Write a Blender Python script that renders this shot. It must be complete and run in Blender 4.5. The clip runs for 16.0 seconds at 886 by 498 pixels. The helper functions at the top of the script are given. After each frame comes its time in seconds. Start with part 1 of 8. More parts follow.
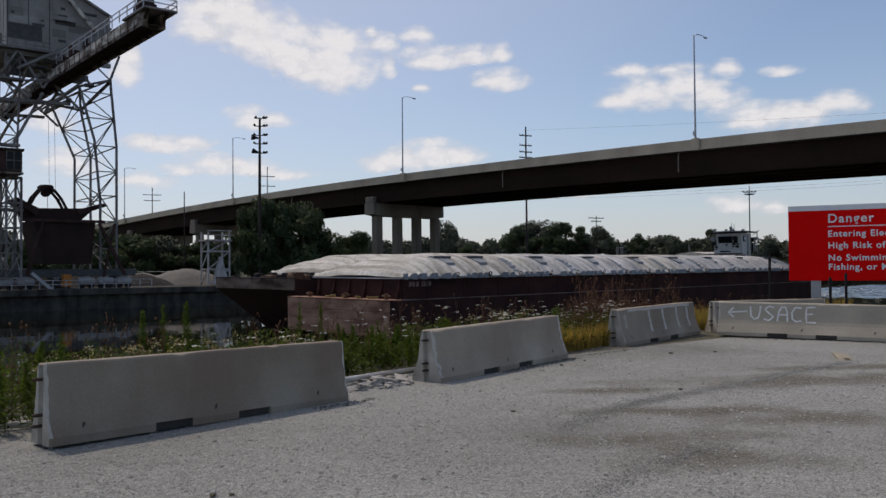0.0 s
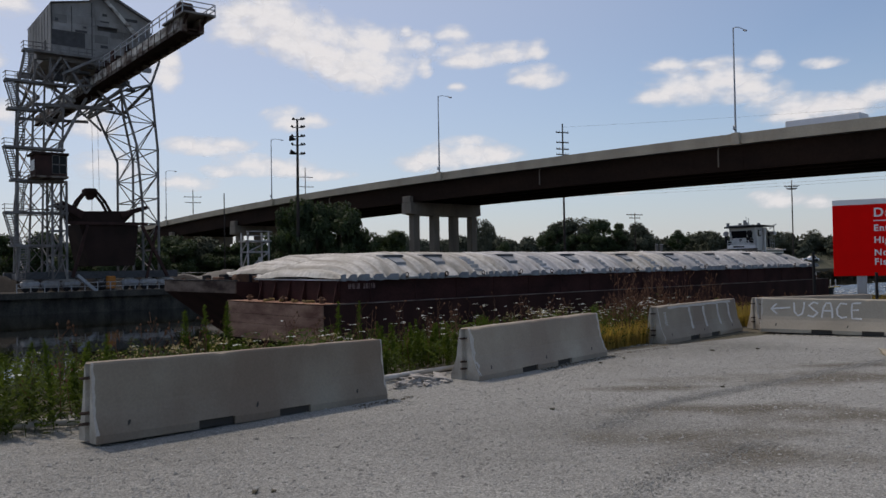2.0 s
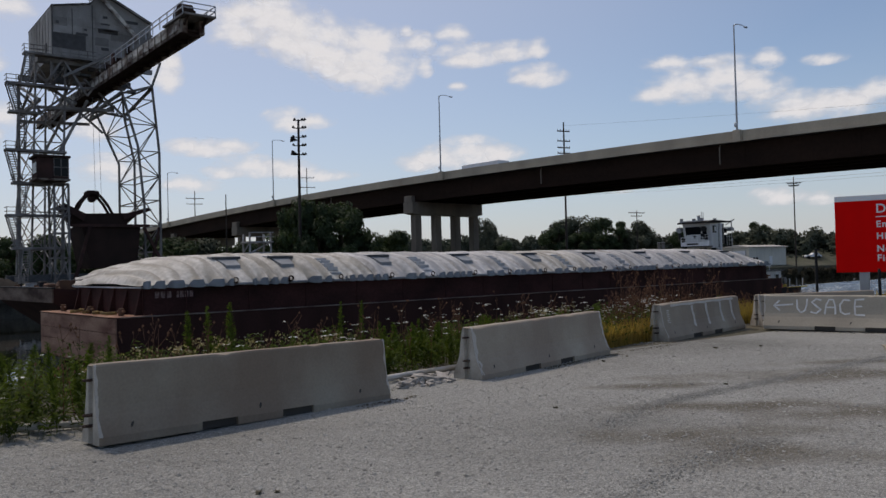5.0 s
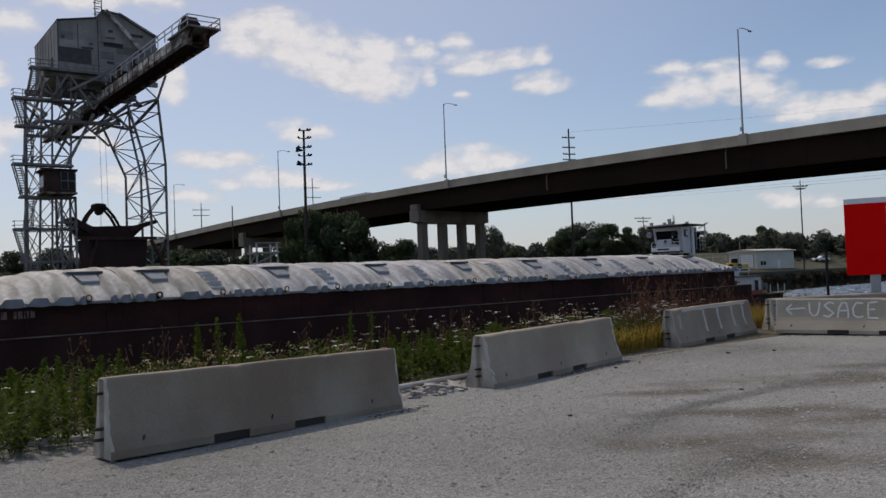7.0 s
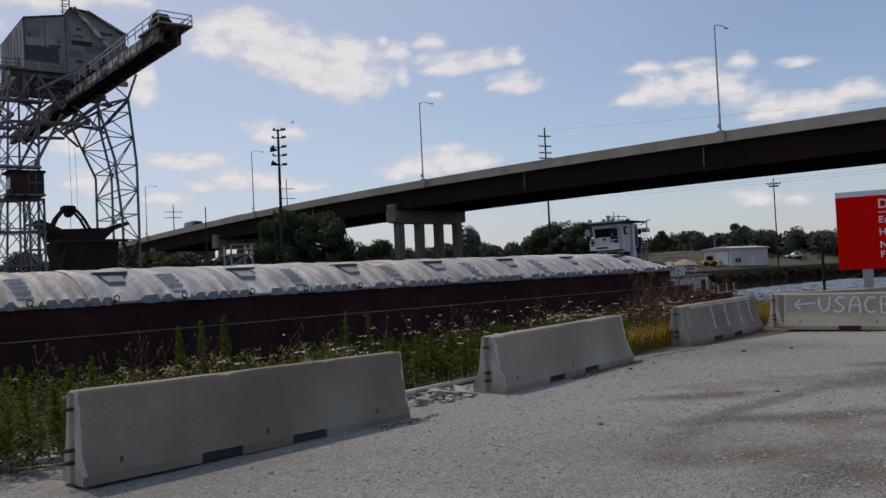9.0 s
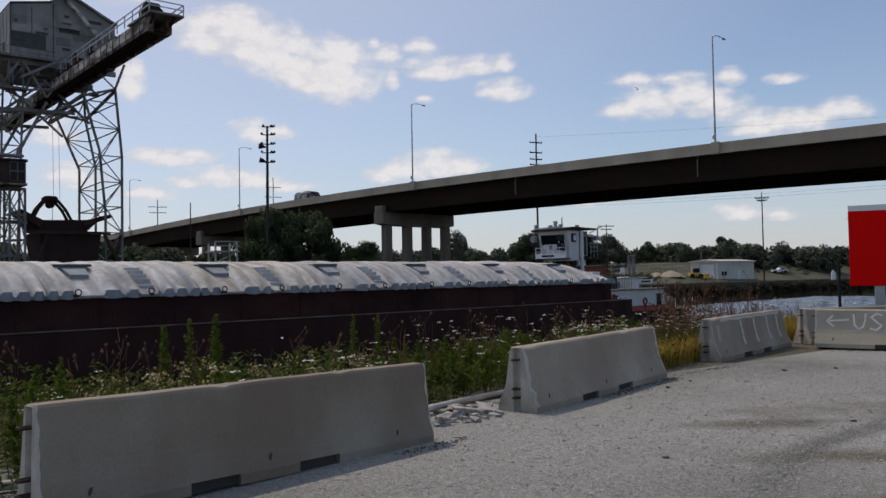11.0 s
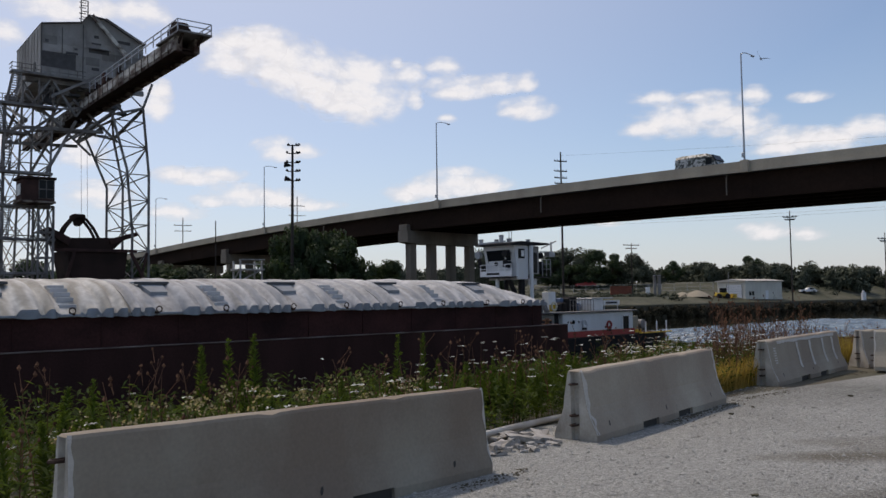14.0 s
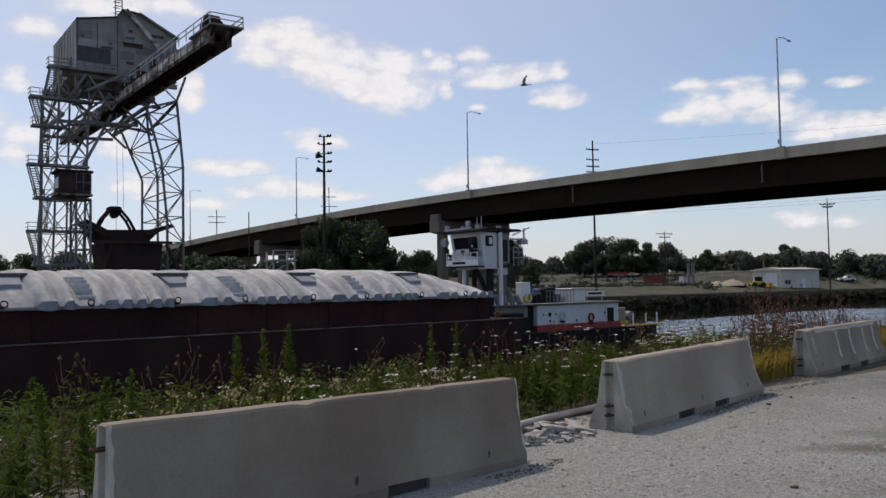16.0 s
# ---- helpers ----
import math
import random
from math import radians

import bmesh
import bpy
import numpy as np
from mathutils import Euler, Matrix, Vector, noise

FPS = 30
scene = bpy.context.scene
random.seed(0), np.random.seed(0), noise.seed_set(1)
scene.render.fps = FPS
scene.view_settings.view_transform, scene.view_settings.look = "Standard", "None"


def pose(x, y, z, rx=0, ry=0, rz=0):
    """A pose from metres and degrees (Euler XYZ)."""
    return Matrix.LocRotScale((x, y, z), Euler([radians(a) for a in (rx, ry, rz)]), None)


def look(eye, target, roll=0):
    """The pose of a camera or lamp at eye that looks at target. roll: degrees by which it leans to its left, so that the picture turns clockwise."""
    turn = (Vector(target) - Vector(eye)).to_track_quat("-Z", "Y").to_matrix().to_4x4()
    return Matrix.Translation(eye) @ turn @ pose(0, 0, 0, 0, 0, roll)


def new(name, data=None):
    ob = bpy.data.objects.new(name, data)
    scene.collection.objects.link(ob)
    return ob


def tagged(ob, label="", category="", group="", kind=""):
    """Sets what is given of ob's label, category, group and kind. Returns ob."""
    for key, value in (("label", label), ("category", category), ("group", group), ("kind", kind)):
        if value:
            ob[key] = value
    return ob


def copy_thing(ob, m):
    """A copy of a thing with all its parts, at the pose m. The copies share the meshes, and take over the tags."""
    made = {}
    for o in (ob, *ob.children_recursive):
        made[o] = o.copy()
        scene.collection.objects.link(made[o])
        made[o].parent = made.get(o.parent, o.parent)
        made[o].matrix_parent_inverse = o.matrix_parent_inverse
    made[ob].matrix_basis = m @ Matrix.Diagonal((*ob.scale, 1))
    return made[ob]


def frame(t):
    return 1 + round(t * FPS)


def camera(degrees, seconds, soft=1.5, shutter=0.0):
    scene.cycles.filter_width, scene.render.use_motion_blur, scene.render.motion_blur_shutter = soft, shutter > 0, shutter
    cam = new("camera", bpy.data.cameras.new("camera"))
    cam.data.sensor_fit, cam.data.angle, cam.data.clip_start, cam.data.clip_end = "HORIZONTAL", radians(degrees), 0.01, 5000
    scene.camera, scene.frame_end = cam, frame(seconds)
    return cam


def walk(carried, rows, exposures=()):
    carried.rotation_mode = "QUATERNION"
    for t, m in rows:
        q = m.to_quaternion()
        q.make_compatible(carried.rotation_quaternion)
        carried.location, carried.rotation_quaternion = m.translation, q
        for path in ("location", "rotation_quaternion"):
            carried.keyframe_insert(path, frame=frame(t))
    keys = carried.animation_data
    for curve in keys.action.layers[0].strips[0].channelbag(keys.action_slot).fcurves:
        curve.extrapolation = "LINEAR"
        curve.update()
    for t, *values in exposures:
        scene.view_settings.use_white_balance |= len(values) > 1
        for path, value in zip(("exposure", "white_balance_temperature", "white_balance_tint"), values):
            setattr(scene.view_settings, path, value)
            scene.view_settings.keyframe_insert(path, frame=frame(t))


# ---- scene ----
cam = camera(55.9, 16.0)
PATH = [
    (0, (0.915, -0.278, 1.624), (0.78, 1.717, 1.667), -0.5),
    (0.5, (0.914, -0.282, 1.62), (0.757, 1.712, 1.655), -0.6),
    (1, (0.912, -0.285, 1.621), (0.729, 1.706, 1.659), -0.5),
    (1.5, (0.911, -0.294, 1.617), (0.699, 1.694, 1.657), -0.5),
    (2, (0.916, -0.287, 1.617), (0.692, 1.7, 1.658), -1.0),
    (2.5, (0.92, -0.284, 1.618), (0.694, 1.703, 1.664), -1.3),
    (3, (0.921, -0.274, 1.62), (0.72, 1.715, 1.662), -1.1),
    (3.5, (0.929, -0.281, 1.618), (0.722, 1.708, 1.657), -1.3),
    (4, (0.918, -0.267, 1.613), (0.709, 1.722, 1.65), -1.3),
    (4.5, (0.917, -0.279, 1.615), (0.704, 1.709, 1.652), -1.3),
    (6.8, (0.887, -0.245, 1.607), (0.591, 1.732, 1.669), -2.1),
    (7, (0.856, -0.21, 1.614), (0.613, 1.774, 1.674), -2.2),
    (7.5, (0.799, -0.031, 1.616), (0.615, 1.959, 1.687), -1.1),
    (8, (0.742, 0.175, 1.609), (0.572, 2.166, 1.679), -0.2),
    (8.5, (0.534, 0.434, 1.588), (0.382, 2.426, 1.678), -4.7),
    (8.7, (0.446, 0.557, 1.569), (0.278, 2.549, 1.629), -4.0),
    (10.8, (-0.167, 1.836, 1.566), (-0.326, 3.829, 1.623), 0.7),
    (11, (-0.267, 2.015, 1.535), (-0.412, 4.009, 1.603), -1.0),
    (11.5, (-0.429, 2.256, 1.534), (-0.523, 4.253, 1.587), -1.6),
    (12, (-0.512, 2.497, 1.531), (-0.697, 4.487, 1.621), 1.0),
    (12.5, (-0.605, 2.571, 1.534), (-0.772, 4.562, 1.621), -0.1),
    (13, (-0.625, 2.58, 1.54), (-0.794, 4.571, 1.631), -0.3),
    (13.5, (-0.627, 2.571, 1.54), (-0.797, 4.56, 1.651), -0.8),
    (14, (-0.638, 2.557, 1.531), (-0.835, 4.544, 1.645), -0.8),
    (14.5, (-0.629, 2.553, 1.535), (-0.851, 4.538, 1.646), -1.2),
    (15, (-0.627, 2.562, 1.532), (-0.854, 4.546, 1.637), -1.2),
    (15.5, (-0.632, 2.562, 1.533), (-0.878, 4.545, 1.629), -1.1),
    (16, (-0.656, 2.577, 1.533), (-0.928, 4.556, 1.624), -1.0),
]
walk(cam, [(t, look(eye, target, roll)) for t, eye, target, roll in PATH], ((0, -0.11, 7550, 17), (3, -0.17, 7550, 17), (4.5, -0.2, 7550, 17), (7, -0.2, 7550, 17), (11, -0.1, 7550, 17), (13, 0.02, 7550, 17), (16, 0.04, 7550, 17)))

# ---- world and sun ----
SUN_TO = Vector((-0.75, 0.62, 1.62)).normalized()
world = bpy.data.worlds.new("sky")
scene.world = world
world.use_nodes = True
_nt = world.node_tree
_bg = _nt.nodes["Background"]
_sky = _nt.nodes.new("ShaderNodeTexSky")
_sky.sky_type = "NISHITA"
_sky.sun_disc = False
_sky.sun_elevation = math.asin(SUN_TO.z)
_sky.sun_rotation = math.atan2(SUN_TO.x, SUN_TO.y)
_sky.air_density, _sky.dust_density, _sky.ozone_density = 1.0, 0.35, 4.4
# pale summer haze low in the sky
_co = _nt.nodes.new("ShaderNodeTexCoord")
_sep = _nt.nodes.new("ShaderNodeSeparateXYZ")
_low = _nt.nodes.new("ShaderNodeMapRange")
_low.interpolation_type = "SMOOTHSTEP"
for _k, _v in ((1, -0.06), (2, 0.22), (3, 0.66), (4, 0.0)):
    _low.inputs[_k].default_value = _v
_haze = _nt.nodes.new("ShaderNodeMix")
_haze.data_type = "RGBA"
_haze.inputs[7].default_value = (2.78, 3.55, 5.35, 1)
_nt.links.new(_co.outputs["Generated"], _sep.inputs[0])
_nt.links.new(_sep.outputs[2], _low.inputs[0])
_dot = _nt.nodes.new("ShaderNodeVectorMath")
_dot.operation = "DOT_PRODUCT"
_dot.inputs[1].default_value = SUN_TO
_glow = _nt.nodes.new("ShaderNodeMapRange")
for _k, _v in ((1, 0.40), (2, 0.90), (3, 0.0), (4, 0.85)):
    _glow.inputs[_k].default_value = _v
_white = _nt.nodes.new("ShaderNodeMix")
_white.data_type = "RGBA"
_white.inputs[7].default_value = (4.5, 5.25, 6.75, 1)
_nt.links.new(_co.outputs["Generated"], _dot.inputs[0])
_nt.links.new(_dot.outputs["Value"], _glow.inputs[0])
_nt.links.new(_low.outputs[0], _haze.inputs[0])
_nt.links.new(_sky.outputs[0], _haze.inputs[6])
_nt.links.new(_glow.outputs[0], _white.inputs[0])
_nt.links.new(_haze.outputs[2], _white.inputs[6])
_nt.links.new(_white.outputs[2], _bg.inputs[0])
_bg.inputs[1].default_value = 0.13
sun = new("sun", bpy.data.lights.new("sun", "SUN"))
sun.data.energy, sun.data.angle, sun.data.color = 2.0, radians(0.5), (1.0, 0.95, 0.87)
sun.matrix_world = look(SUN_TO * 300, (0, 0, 0))


# ---- materials ----
def material(name, color, rough=0.8, metal=0.0, second=None, scale=1.0, detail=6.0, amount=1.0, grain=0.0, grain_scale=40.0,
             bump=0.0, bump_scale=30.0, vary=0.0, islands=0.0, streak=None, spec=0.5, leafy=0.0):
    """Procedural surface: two colours mixed by a large noise, a fine grain, bump, and a shift per object or per island."""
    m = bpy.data.materials.new(name)
    m.use_nodes = True
    nt = m.node_tree
    n, link = nt.nodes, nt.links.new
    b = n["Principled BSDF"]
    b.inputs["Roughness"].default_value, b.inputs["Metallic"].default_value = rough, metal
    b.inputs["Specular IOR Level"].default_value = spec
    co = n.new("ShaderNodeTexCoord").outputs["Object"]
    if streak:
        mp = n.new("ShaderNodeMapping")
        mp.inputs["Scale"].default_value = streak
        link(co, mp.inputs[0])
        big_co = mp.outputs[0]
    else:
        big_co = co
    big = n.new("ShaderNodeTexNoise")
    big.inputs["Scale"].default_value, big.inputs["Detail"].default_value = scale, detail
    link(big_co, big.inputs["Vector"])
    ramp = n.new("ShaderNodeMapRange")
    ramp.inputs[1].default_value, ramp.inputs[2].default_value = 0.5 - 0.22 / max(amount, 0.01), 0.5 + 0.22 / max(amount, 0.01)
    link(big.outputs[0], ramp.inputs[0])
    mix = n.new("ShaderNodeMix")
    mix.data_type = "RGBA"
    mix.inputs[6].default_value = (*color, 1)
    mix.inputs[7].default_value = (*(second or tuple(c * 0.75 for c in color)), 1)
    link(ramp.outputs[0], mix.inputs[0])
    out = mix.outputs[2]

    def scaled(out, socket, spread):
        mr = n.new("ShaderNodeMapRange")
        mr.inputs[3].default_value, mr.inputs[4].default_value = 1 - spread, 1 + spread
        link(socket, mr.inputs[0])
        mul = n.new("ShaderNodeMix")
        mul.data_type, mul.blend_type = "RGBA", "MULTIPLY"
        mul.inputs[0].default_value = 1
        link(out, mul.inputs[6])
        link(mr.outputs[0], mul.inputs[7])
        return mul.outputs[2]

    if grain:
        fine = n.new("ShaderNodeTexNoise")
        fine.inputs["Scale"].default_value, fine.inputs["Detail"].default_value = grain_scale, 3
        link(co, fine.inputs["Vector"])
        out = scaled(out, fine.outputs[0], grain * 2)
    if vary:
        out = scaled(out, n.new("ShaderNodeObjectInfo").outputs["Random"], vary)
    if islands:
        out = scaled(out, n.new("ShaderNodeNewGeometry").outputs["Random Per Island"], islands)
    link(out, b.inputs["Base Color"])
    if leafy:
        tl = n.new("ShaderNodeBsdfTranslucent")
        bright = n.new("ShaderNodeMix")
        bright.data_type, bright.blend_type = "RGBA", "MULTIPLY"
        bright.inputs[0].default_value = 1
        bright.inputs[7].default_value = (1.5, 1.5, 0.8, 1)
        link(out, bright.inputs[6])
        link(bright.outputs[2], tl.inputs[0])
        ms = n.new("ShaderNodeMixShader")
        ms.inputs[0].default_value = leafy
        link(b.outputs[0], ms.inputs[1])
        link(tl.outputs[0], ms.inputs[2])
        link(ms.outputs[0], n["Material Output"].inputs[0])
    if bump:
        bn = n.new("ShaderNodeTexNoise")
        bn.inputs["Scale"].default_value, bn.inputs["Detail"].default_value = bump_scale, 4
        link(co, bn.inputs["Vector"])
        bp = n.new("ShaderNodeBump")
        bp.inputs["Strength"].default_value, bp.inputs["Distance"].default_value = min(bump * 10, 1.0), bump
        link(bn.outputs[0], bp.inputs["Height"])
        link(bp.outputs[0], b.inputs["Normal"])
    return m




def gravel_material():
    """Crushed limestone: single stones by cells, worn darker wheel tracks."""
    m = bpy.data.materials.new("limestone_gravel")
    m.use_nodes = True
    nt = m.node_tree
    n, link = nt.nodes, nt.links.new
    b = n["Principled BSDF"]
    b.inputs["Roughness"].default_value = 0.95
    b.inputs["Specular IOR Level"].default_value = 0.2
    co = n.new("ShaderNodeTexCoord").outputs["Object"]

    def tex(kind, scale, detail=None):
        t = n.new(kind)
        t.inputs["Scale"].default_value = scale
        if detail is not None:
            t.inputs["Detail"].default_value = detail
        link(co, t.inputs["Vector"])
        return t

    def blend(a, b2, fac, mode="MIX", amount=1.0):
        q = n.new("ShaderNodeMix")
        q.data_type, q.blend_type = "RGBA", mode
        if fac is None:
            q.inputs[0].default_value = amount
        else:
            link(fac, q.inputs[0])
        for k, v in ((6, a), (7, b2)):
            if isinstance(v, tuple):
                q.inputs[k].default_value = (*v, 1)
            else:
                link(v, q.inputs[k])
        return q.outputs[2]

    def ranged(socket, a, b2, c, d):
        r = n.new("ShaderNodeMapRange")
        for k, v in zip((1, 2, 3, 4), (a, b2, c, d)):
            r.inputs[k].default_value = v
        link(socket, r.inputs[0])
        return r.outputs[0]

    wear = tex("ShaderNodeTexNoise", 0.16, 9)
    dust = tex("ShaderNodeTexNoise", 1.3, 8)
    col = blend((0.275, 0.279, 0.262), (0.18, 0.182, 0.168), ranged(wear.outputs[0], 0.46, 0.66, 0, 1))
    col = blend(col, (0.315, 0.319, 0.30), ranged(dust.outputs[0], 0.5, 0.72, 0, 0.55))
    # damp worn patches: centre in the yard, half lengths
    for px, py, la, lb in ((2.45, 9.2, 0.95, 0.30), (2.25, 7.75, 1.0, 0.38), (2.75, 6.9, 0.8, 0.45), (3.3, 9.3, 0.8, 0.25), (4.1, 8.8, 0.9, 0.45), (2.35, 10.8, 0.8, 0.25), (5.2, 11.9, 2.4, 0.55), (6.6, 13.4, 1.8, 0.3)):
        c44, s44 = math.cos(radians(44)), math.sin(radians(44))
        mp = n.new("ShaderNodeMapping")
        mp.vector_type = "TEXTURE"
        mp.inputs[1].default_value = (px * c44 + py * s44, -px * s44 + py * c44, 0)
        mp.inputs[2].default_value = (0, 0, radians(-44 + 12))
        mp.inputs[3].default_value = (la * 1.5, lb * 1.5, 1)
        link(co, mp.inputs[0])
        ln = n.new("ShaderNodeVectorMath")
        ln.operation = "LENGTH"
        link(mp.outputs[0], ln.inputs[0])
        ad = n.new("ShaderNodeMath")
        ad.operation = "MULTIPLY_ADD"
        ad.inputs[1].default_value = 1.6
        link(dust.outputs[0], ad.inputs[0])
        link(ln.outputs["Value"], ad.inputs[2])
        col = blend(col, (0.118, 0.106, 0.083), ranged(ad.outputs[0], 1.0, 1.75, 0.85, 0))
    cells = [tex("ShaderNodeTexVoronoi", sc) for sc in (38, 95)]
    for c, spread in zip(cells, (0.16, 0.36)):
        g = n.new("ShaderNodeSeparateColor")
        link(c.outputs["Color"], g.inputs[0])
        col = blend(col, ranged(g.outputs[0], 0, 1, 1 - spread, 1 + spread), None, "MULTIPLY")
    link(col, b.inputs["Base Color"])
    nrm = None
    for c, dist in zip(cells, (0.007, 0.008)):
        bp = n.new("ShaderNodeBump")
        bp.invert = True
        bp.inputs["Strength"].default_value, bp.inputs["Distance"].default_value = 0.9, dist
        link(c.outputs["Distance"], bp.inputs["Height"])
        if nrm:
            link(nrm, bp.inputs["Normal"])
        nrm = bp.outputs[0]
    link(nrm, b.inputs["Normal"])
    return m


M_GRAVEL = gravel_material()
M_STONE = material("gravel_stone", (0.33, 0.333, 0.31), 0.95, second=(0.215, 0.215, 0.20), scale=3, islands=0.35)
M_SOIL = material("bank_soil", (0.10, 0.085, 0.06), 1.0, second=(0.06, 0.06, 0.035), scale=0.8, grain=0.3, bump=0.05, bump_scale=6)
M_CONCRETE = material("barrier_concrete", (0.375, 0.335, 0.265), 0.95, second=(0.27, 0.222, 0.175), scale=0.9, detail=9, amount=1.5, grain=0.09, grain_scale=38, bump=0.005, bump_scale=45, vary=0.07, streak=(1.0, 1.0, 0.7), spec=0.25)
M_CONCRETE_PALE = material("paler_barrier_concrete", (0.44, 0.395, 0.32), 0.95, second=(0.31, 0.275, 0.22), scale=1.0, detail=10, amount=0.9, grain=0.1, grain_scale=38, bump=0.005, bump_scale=45, spec=0.25)
M_CONCRETE_END = material("pale_end_concrete", (0.47, 0.44, 0.385), 0.95, second=(0.29, 0.26, 0.215), scale=4, detail=10, amount=1.1, grain=0.1, grain_scale=40, bump=0.006, bump_scale=30, spec=0.2)
M_CONCRETE_DARK = material("darker_mottled_concrete", (0.295, 0.266, 0.212), 0.95, second=(0.215, 0.17, 0.13), scale=0.9, detail=9, amount=1.7, grain=0.08, grain_scale=38, bump=0.005, bump_scale=45, streak=(1.0, 1.0, 0.7), spec=0.2)
M_CONCRETE_OLD = material("bridge_concrete", (0.50, 0.43, 0.325), 0.9, second=(0.35, 0.295, 0.225), scale=0.35, detail=8, grain=0.1, grain_scale=6, streak=(1, 1, 0.25), vary=0.05)
M_QUAY = material("quay_concrete", (0.105, 0.096, 0.08), 0.95, second=(0.035, 0.032, 0.028), scale=0.9, detail=10, amount=1.2, grain=0.25, grain_scale=5, streak=(1, 1, 0.45), spec=0.08)
# near-black that stands for the shade in holes and slots
M_HOLE = material("recess_shade", (0.06, 0.055, 0.05), 1.0)
M_REBAR = material("rusty_steel_bar", (0.06, 0.035, 0.025), 0.8, metal=0.4)
M_PAINT_WHITE = material("spray_paint_white", (0.75, 0.75, 0.73), 0.7, second=(0.55, 0.54, 0.52), scale=9)
M_PAINT_PALE = material("pale_efflorescence", (0.58, 0.55, 0.50), 0.9, second=(0.42, 0.40, 0.36), scale=9, detail=8)
M_SIGN_RED = material("sign_red", (0.86, 0.005, 0.004), 0.7, second=(0.78, 0.005, 0.004), scale=1.5, spec=0.06)
M_SIGN_WHITE = material("sign_white", (0.8, 0.8, 0.8), 0.5, second=(0.7, 0.7, 0.7), scale=2)
M_GALV = material("galvanised_steel", (0.42, 0.44, 0.46), 0.5, metal=0.6, second=(0.33, 0.34, 0.36), scale=2)
M_HULL = material("barge_hull_maroon", (0.064, 0.028, 0.024), 0.85, second=(0.028, 0.014, 0.012), scale=0.5, detail=8, grain=0.15, grain_scale=12, streak=(1, 1, 0.3), bump=0.01, bump_scale=4, spec=0.12)
M_HULL_BOW = material("weathered_bow_plate", (0.39, 0.235, 0.165), 0.9, second=(0.15, 0.072, 0.052), scale=0.8, detail=10, amount=1.1, grain=0.22, grain_scale=12, streak=(0.7, 0.7, 2.0), spec=0.15)
M_HULL_RUST = material("rusty_headlog", (0.20, 0.15, 0.12), 0.9, second=(0.055, 0.034, 0.027), scale=0.9, detail=10, amount=1.5, grain=0.25, grain_scale=10, streak=(0.5, 0.5, 1.6), spec=0.12)
M_COAMING = material("coaming_red", (0.068, 0.027, 0.024), 0.85, second=(0.028, 0.013, 0.012), scale=0.8, detail=9, amount=1.2, grain=0.2, grain_scale=12, streak=(0.6, 1, 1), spec=0.12)
M_COVER = material("fibreglass_cover", (0.56, 0.56, 0.555), 0.8, second=(0.28, 0.27, 0.25), scale=0.7, detail=10, amount=1.1, grain=0.2, grain_scale=4, streak=(3.4, 0.7, 0.7), bump=0.05, bump_scale=2.5, vary=0.12, spec=0.3)
M_COVER_OLD = material("dirty_fibreglass_cover", (0.60, 0.59, 0.555), 0.8, second=(0.35, 0.33, 0.285), scale=0.7, detail=10, amount=1.1, grain=0.2, grain_scale=4, streak=(3.4, 0.7, 0.7), bump=0.05, bump_scale=2.5, spec=0.25)


def rib_dirt_shade(mat, period, strength, tint):
    """Dark streaks at a cover's rib pitch: dirt, and painted shade of the valleys."""
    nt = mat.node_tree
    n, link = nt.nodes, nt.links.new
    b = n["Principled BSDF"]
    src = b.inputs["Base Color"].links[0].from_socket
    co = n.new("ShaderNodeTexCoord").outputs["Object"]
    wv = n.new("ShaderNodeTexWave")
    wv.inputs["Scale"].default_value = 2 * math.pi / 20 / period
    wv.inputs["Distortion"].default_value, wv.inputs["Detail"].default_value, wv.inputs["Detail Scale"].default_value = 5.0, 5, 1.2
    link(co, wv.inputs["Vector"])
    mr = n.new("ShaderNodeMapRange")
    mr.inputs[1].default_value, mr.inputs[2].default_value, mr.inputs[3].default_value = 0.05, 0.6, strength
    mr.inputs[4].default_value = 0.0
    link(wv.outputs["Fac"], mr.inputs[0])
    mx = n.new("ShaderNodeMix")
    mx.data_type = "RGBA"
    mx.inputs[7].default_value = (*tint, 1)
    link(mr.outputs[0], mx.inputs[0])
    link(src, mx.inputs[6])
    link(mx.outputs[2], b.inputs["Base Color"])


rib_dirt_shade(M_COVER, 0.95, 0.6, (0.27, 0.285, 0.30))
rib_dirt_shade(M_COVER_OLD, 0.95, 0.6, (0.22, 0.205, 0.17))
# grey of the hatch hoods; on the rib feet it paints their shade
M_COVER_TRIM = material("cover_trim_grey", (0.30, 0.325, 0.345), 0.75, second=(0.21, 0.225, 0.235), scale=2, detail=8, vary=0.1, spec=0.2)
M_HOOD = material("dark_hatch_lip", (0.10, 0.105, 0.11), 0.8, second=(0.06, 0.062, 0.065), scale=3)
M_STEPS = material("moulded_steps", (0.50, 0.51, 0.515), 0.75, second=(0.37, 0.375, 0.375), scale=2.5, detail=8, spec=0.2)
M_RUST = material("rusty_steel", (0.16, 0.075, 0.035), 0.85, second=(0.08, 0.04, 0.025), scale=2.5, grain=0.2)
M_FADED = material("faded_number_paint", (0.30, 0.22, 0.21), 0.9, second=(0.10, 0.045, 0.04), scale=6, detail=8, amount=1.4)
M_ROPE = material("old_mooring_line", (0.30, 0.20, 0.06), 0.95, second=(0.16, 0.11, 0.05), scale=5)
M_GUNWALE = material("pale_edge_steel", (0.20, 0.165, 0.145), 0.7, second=(0.07, 0.042, 0.035), scale=0.6, detail=8, amount=1.4)
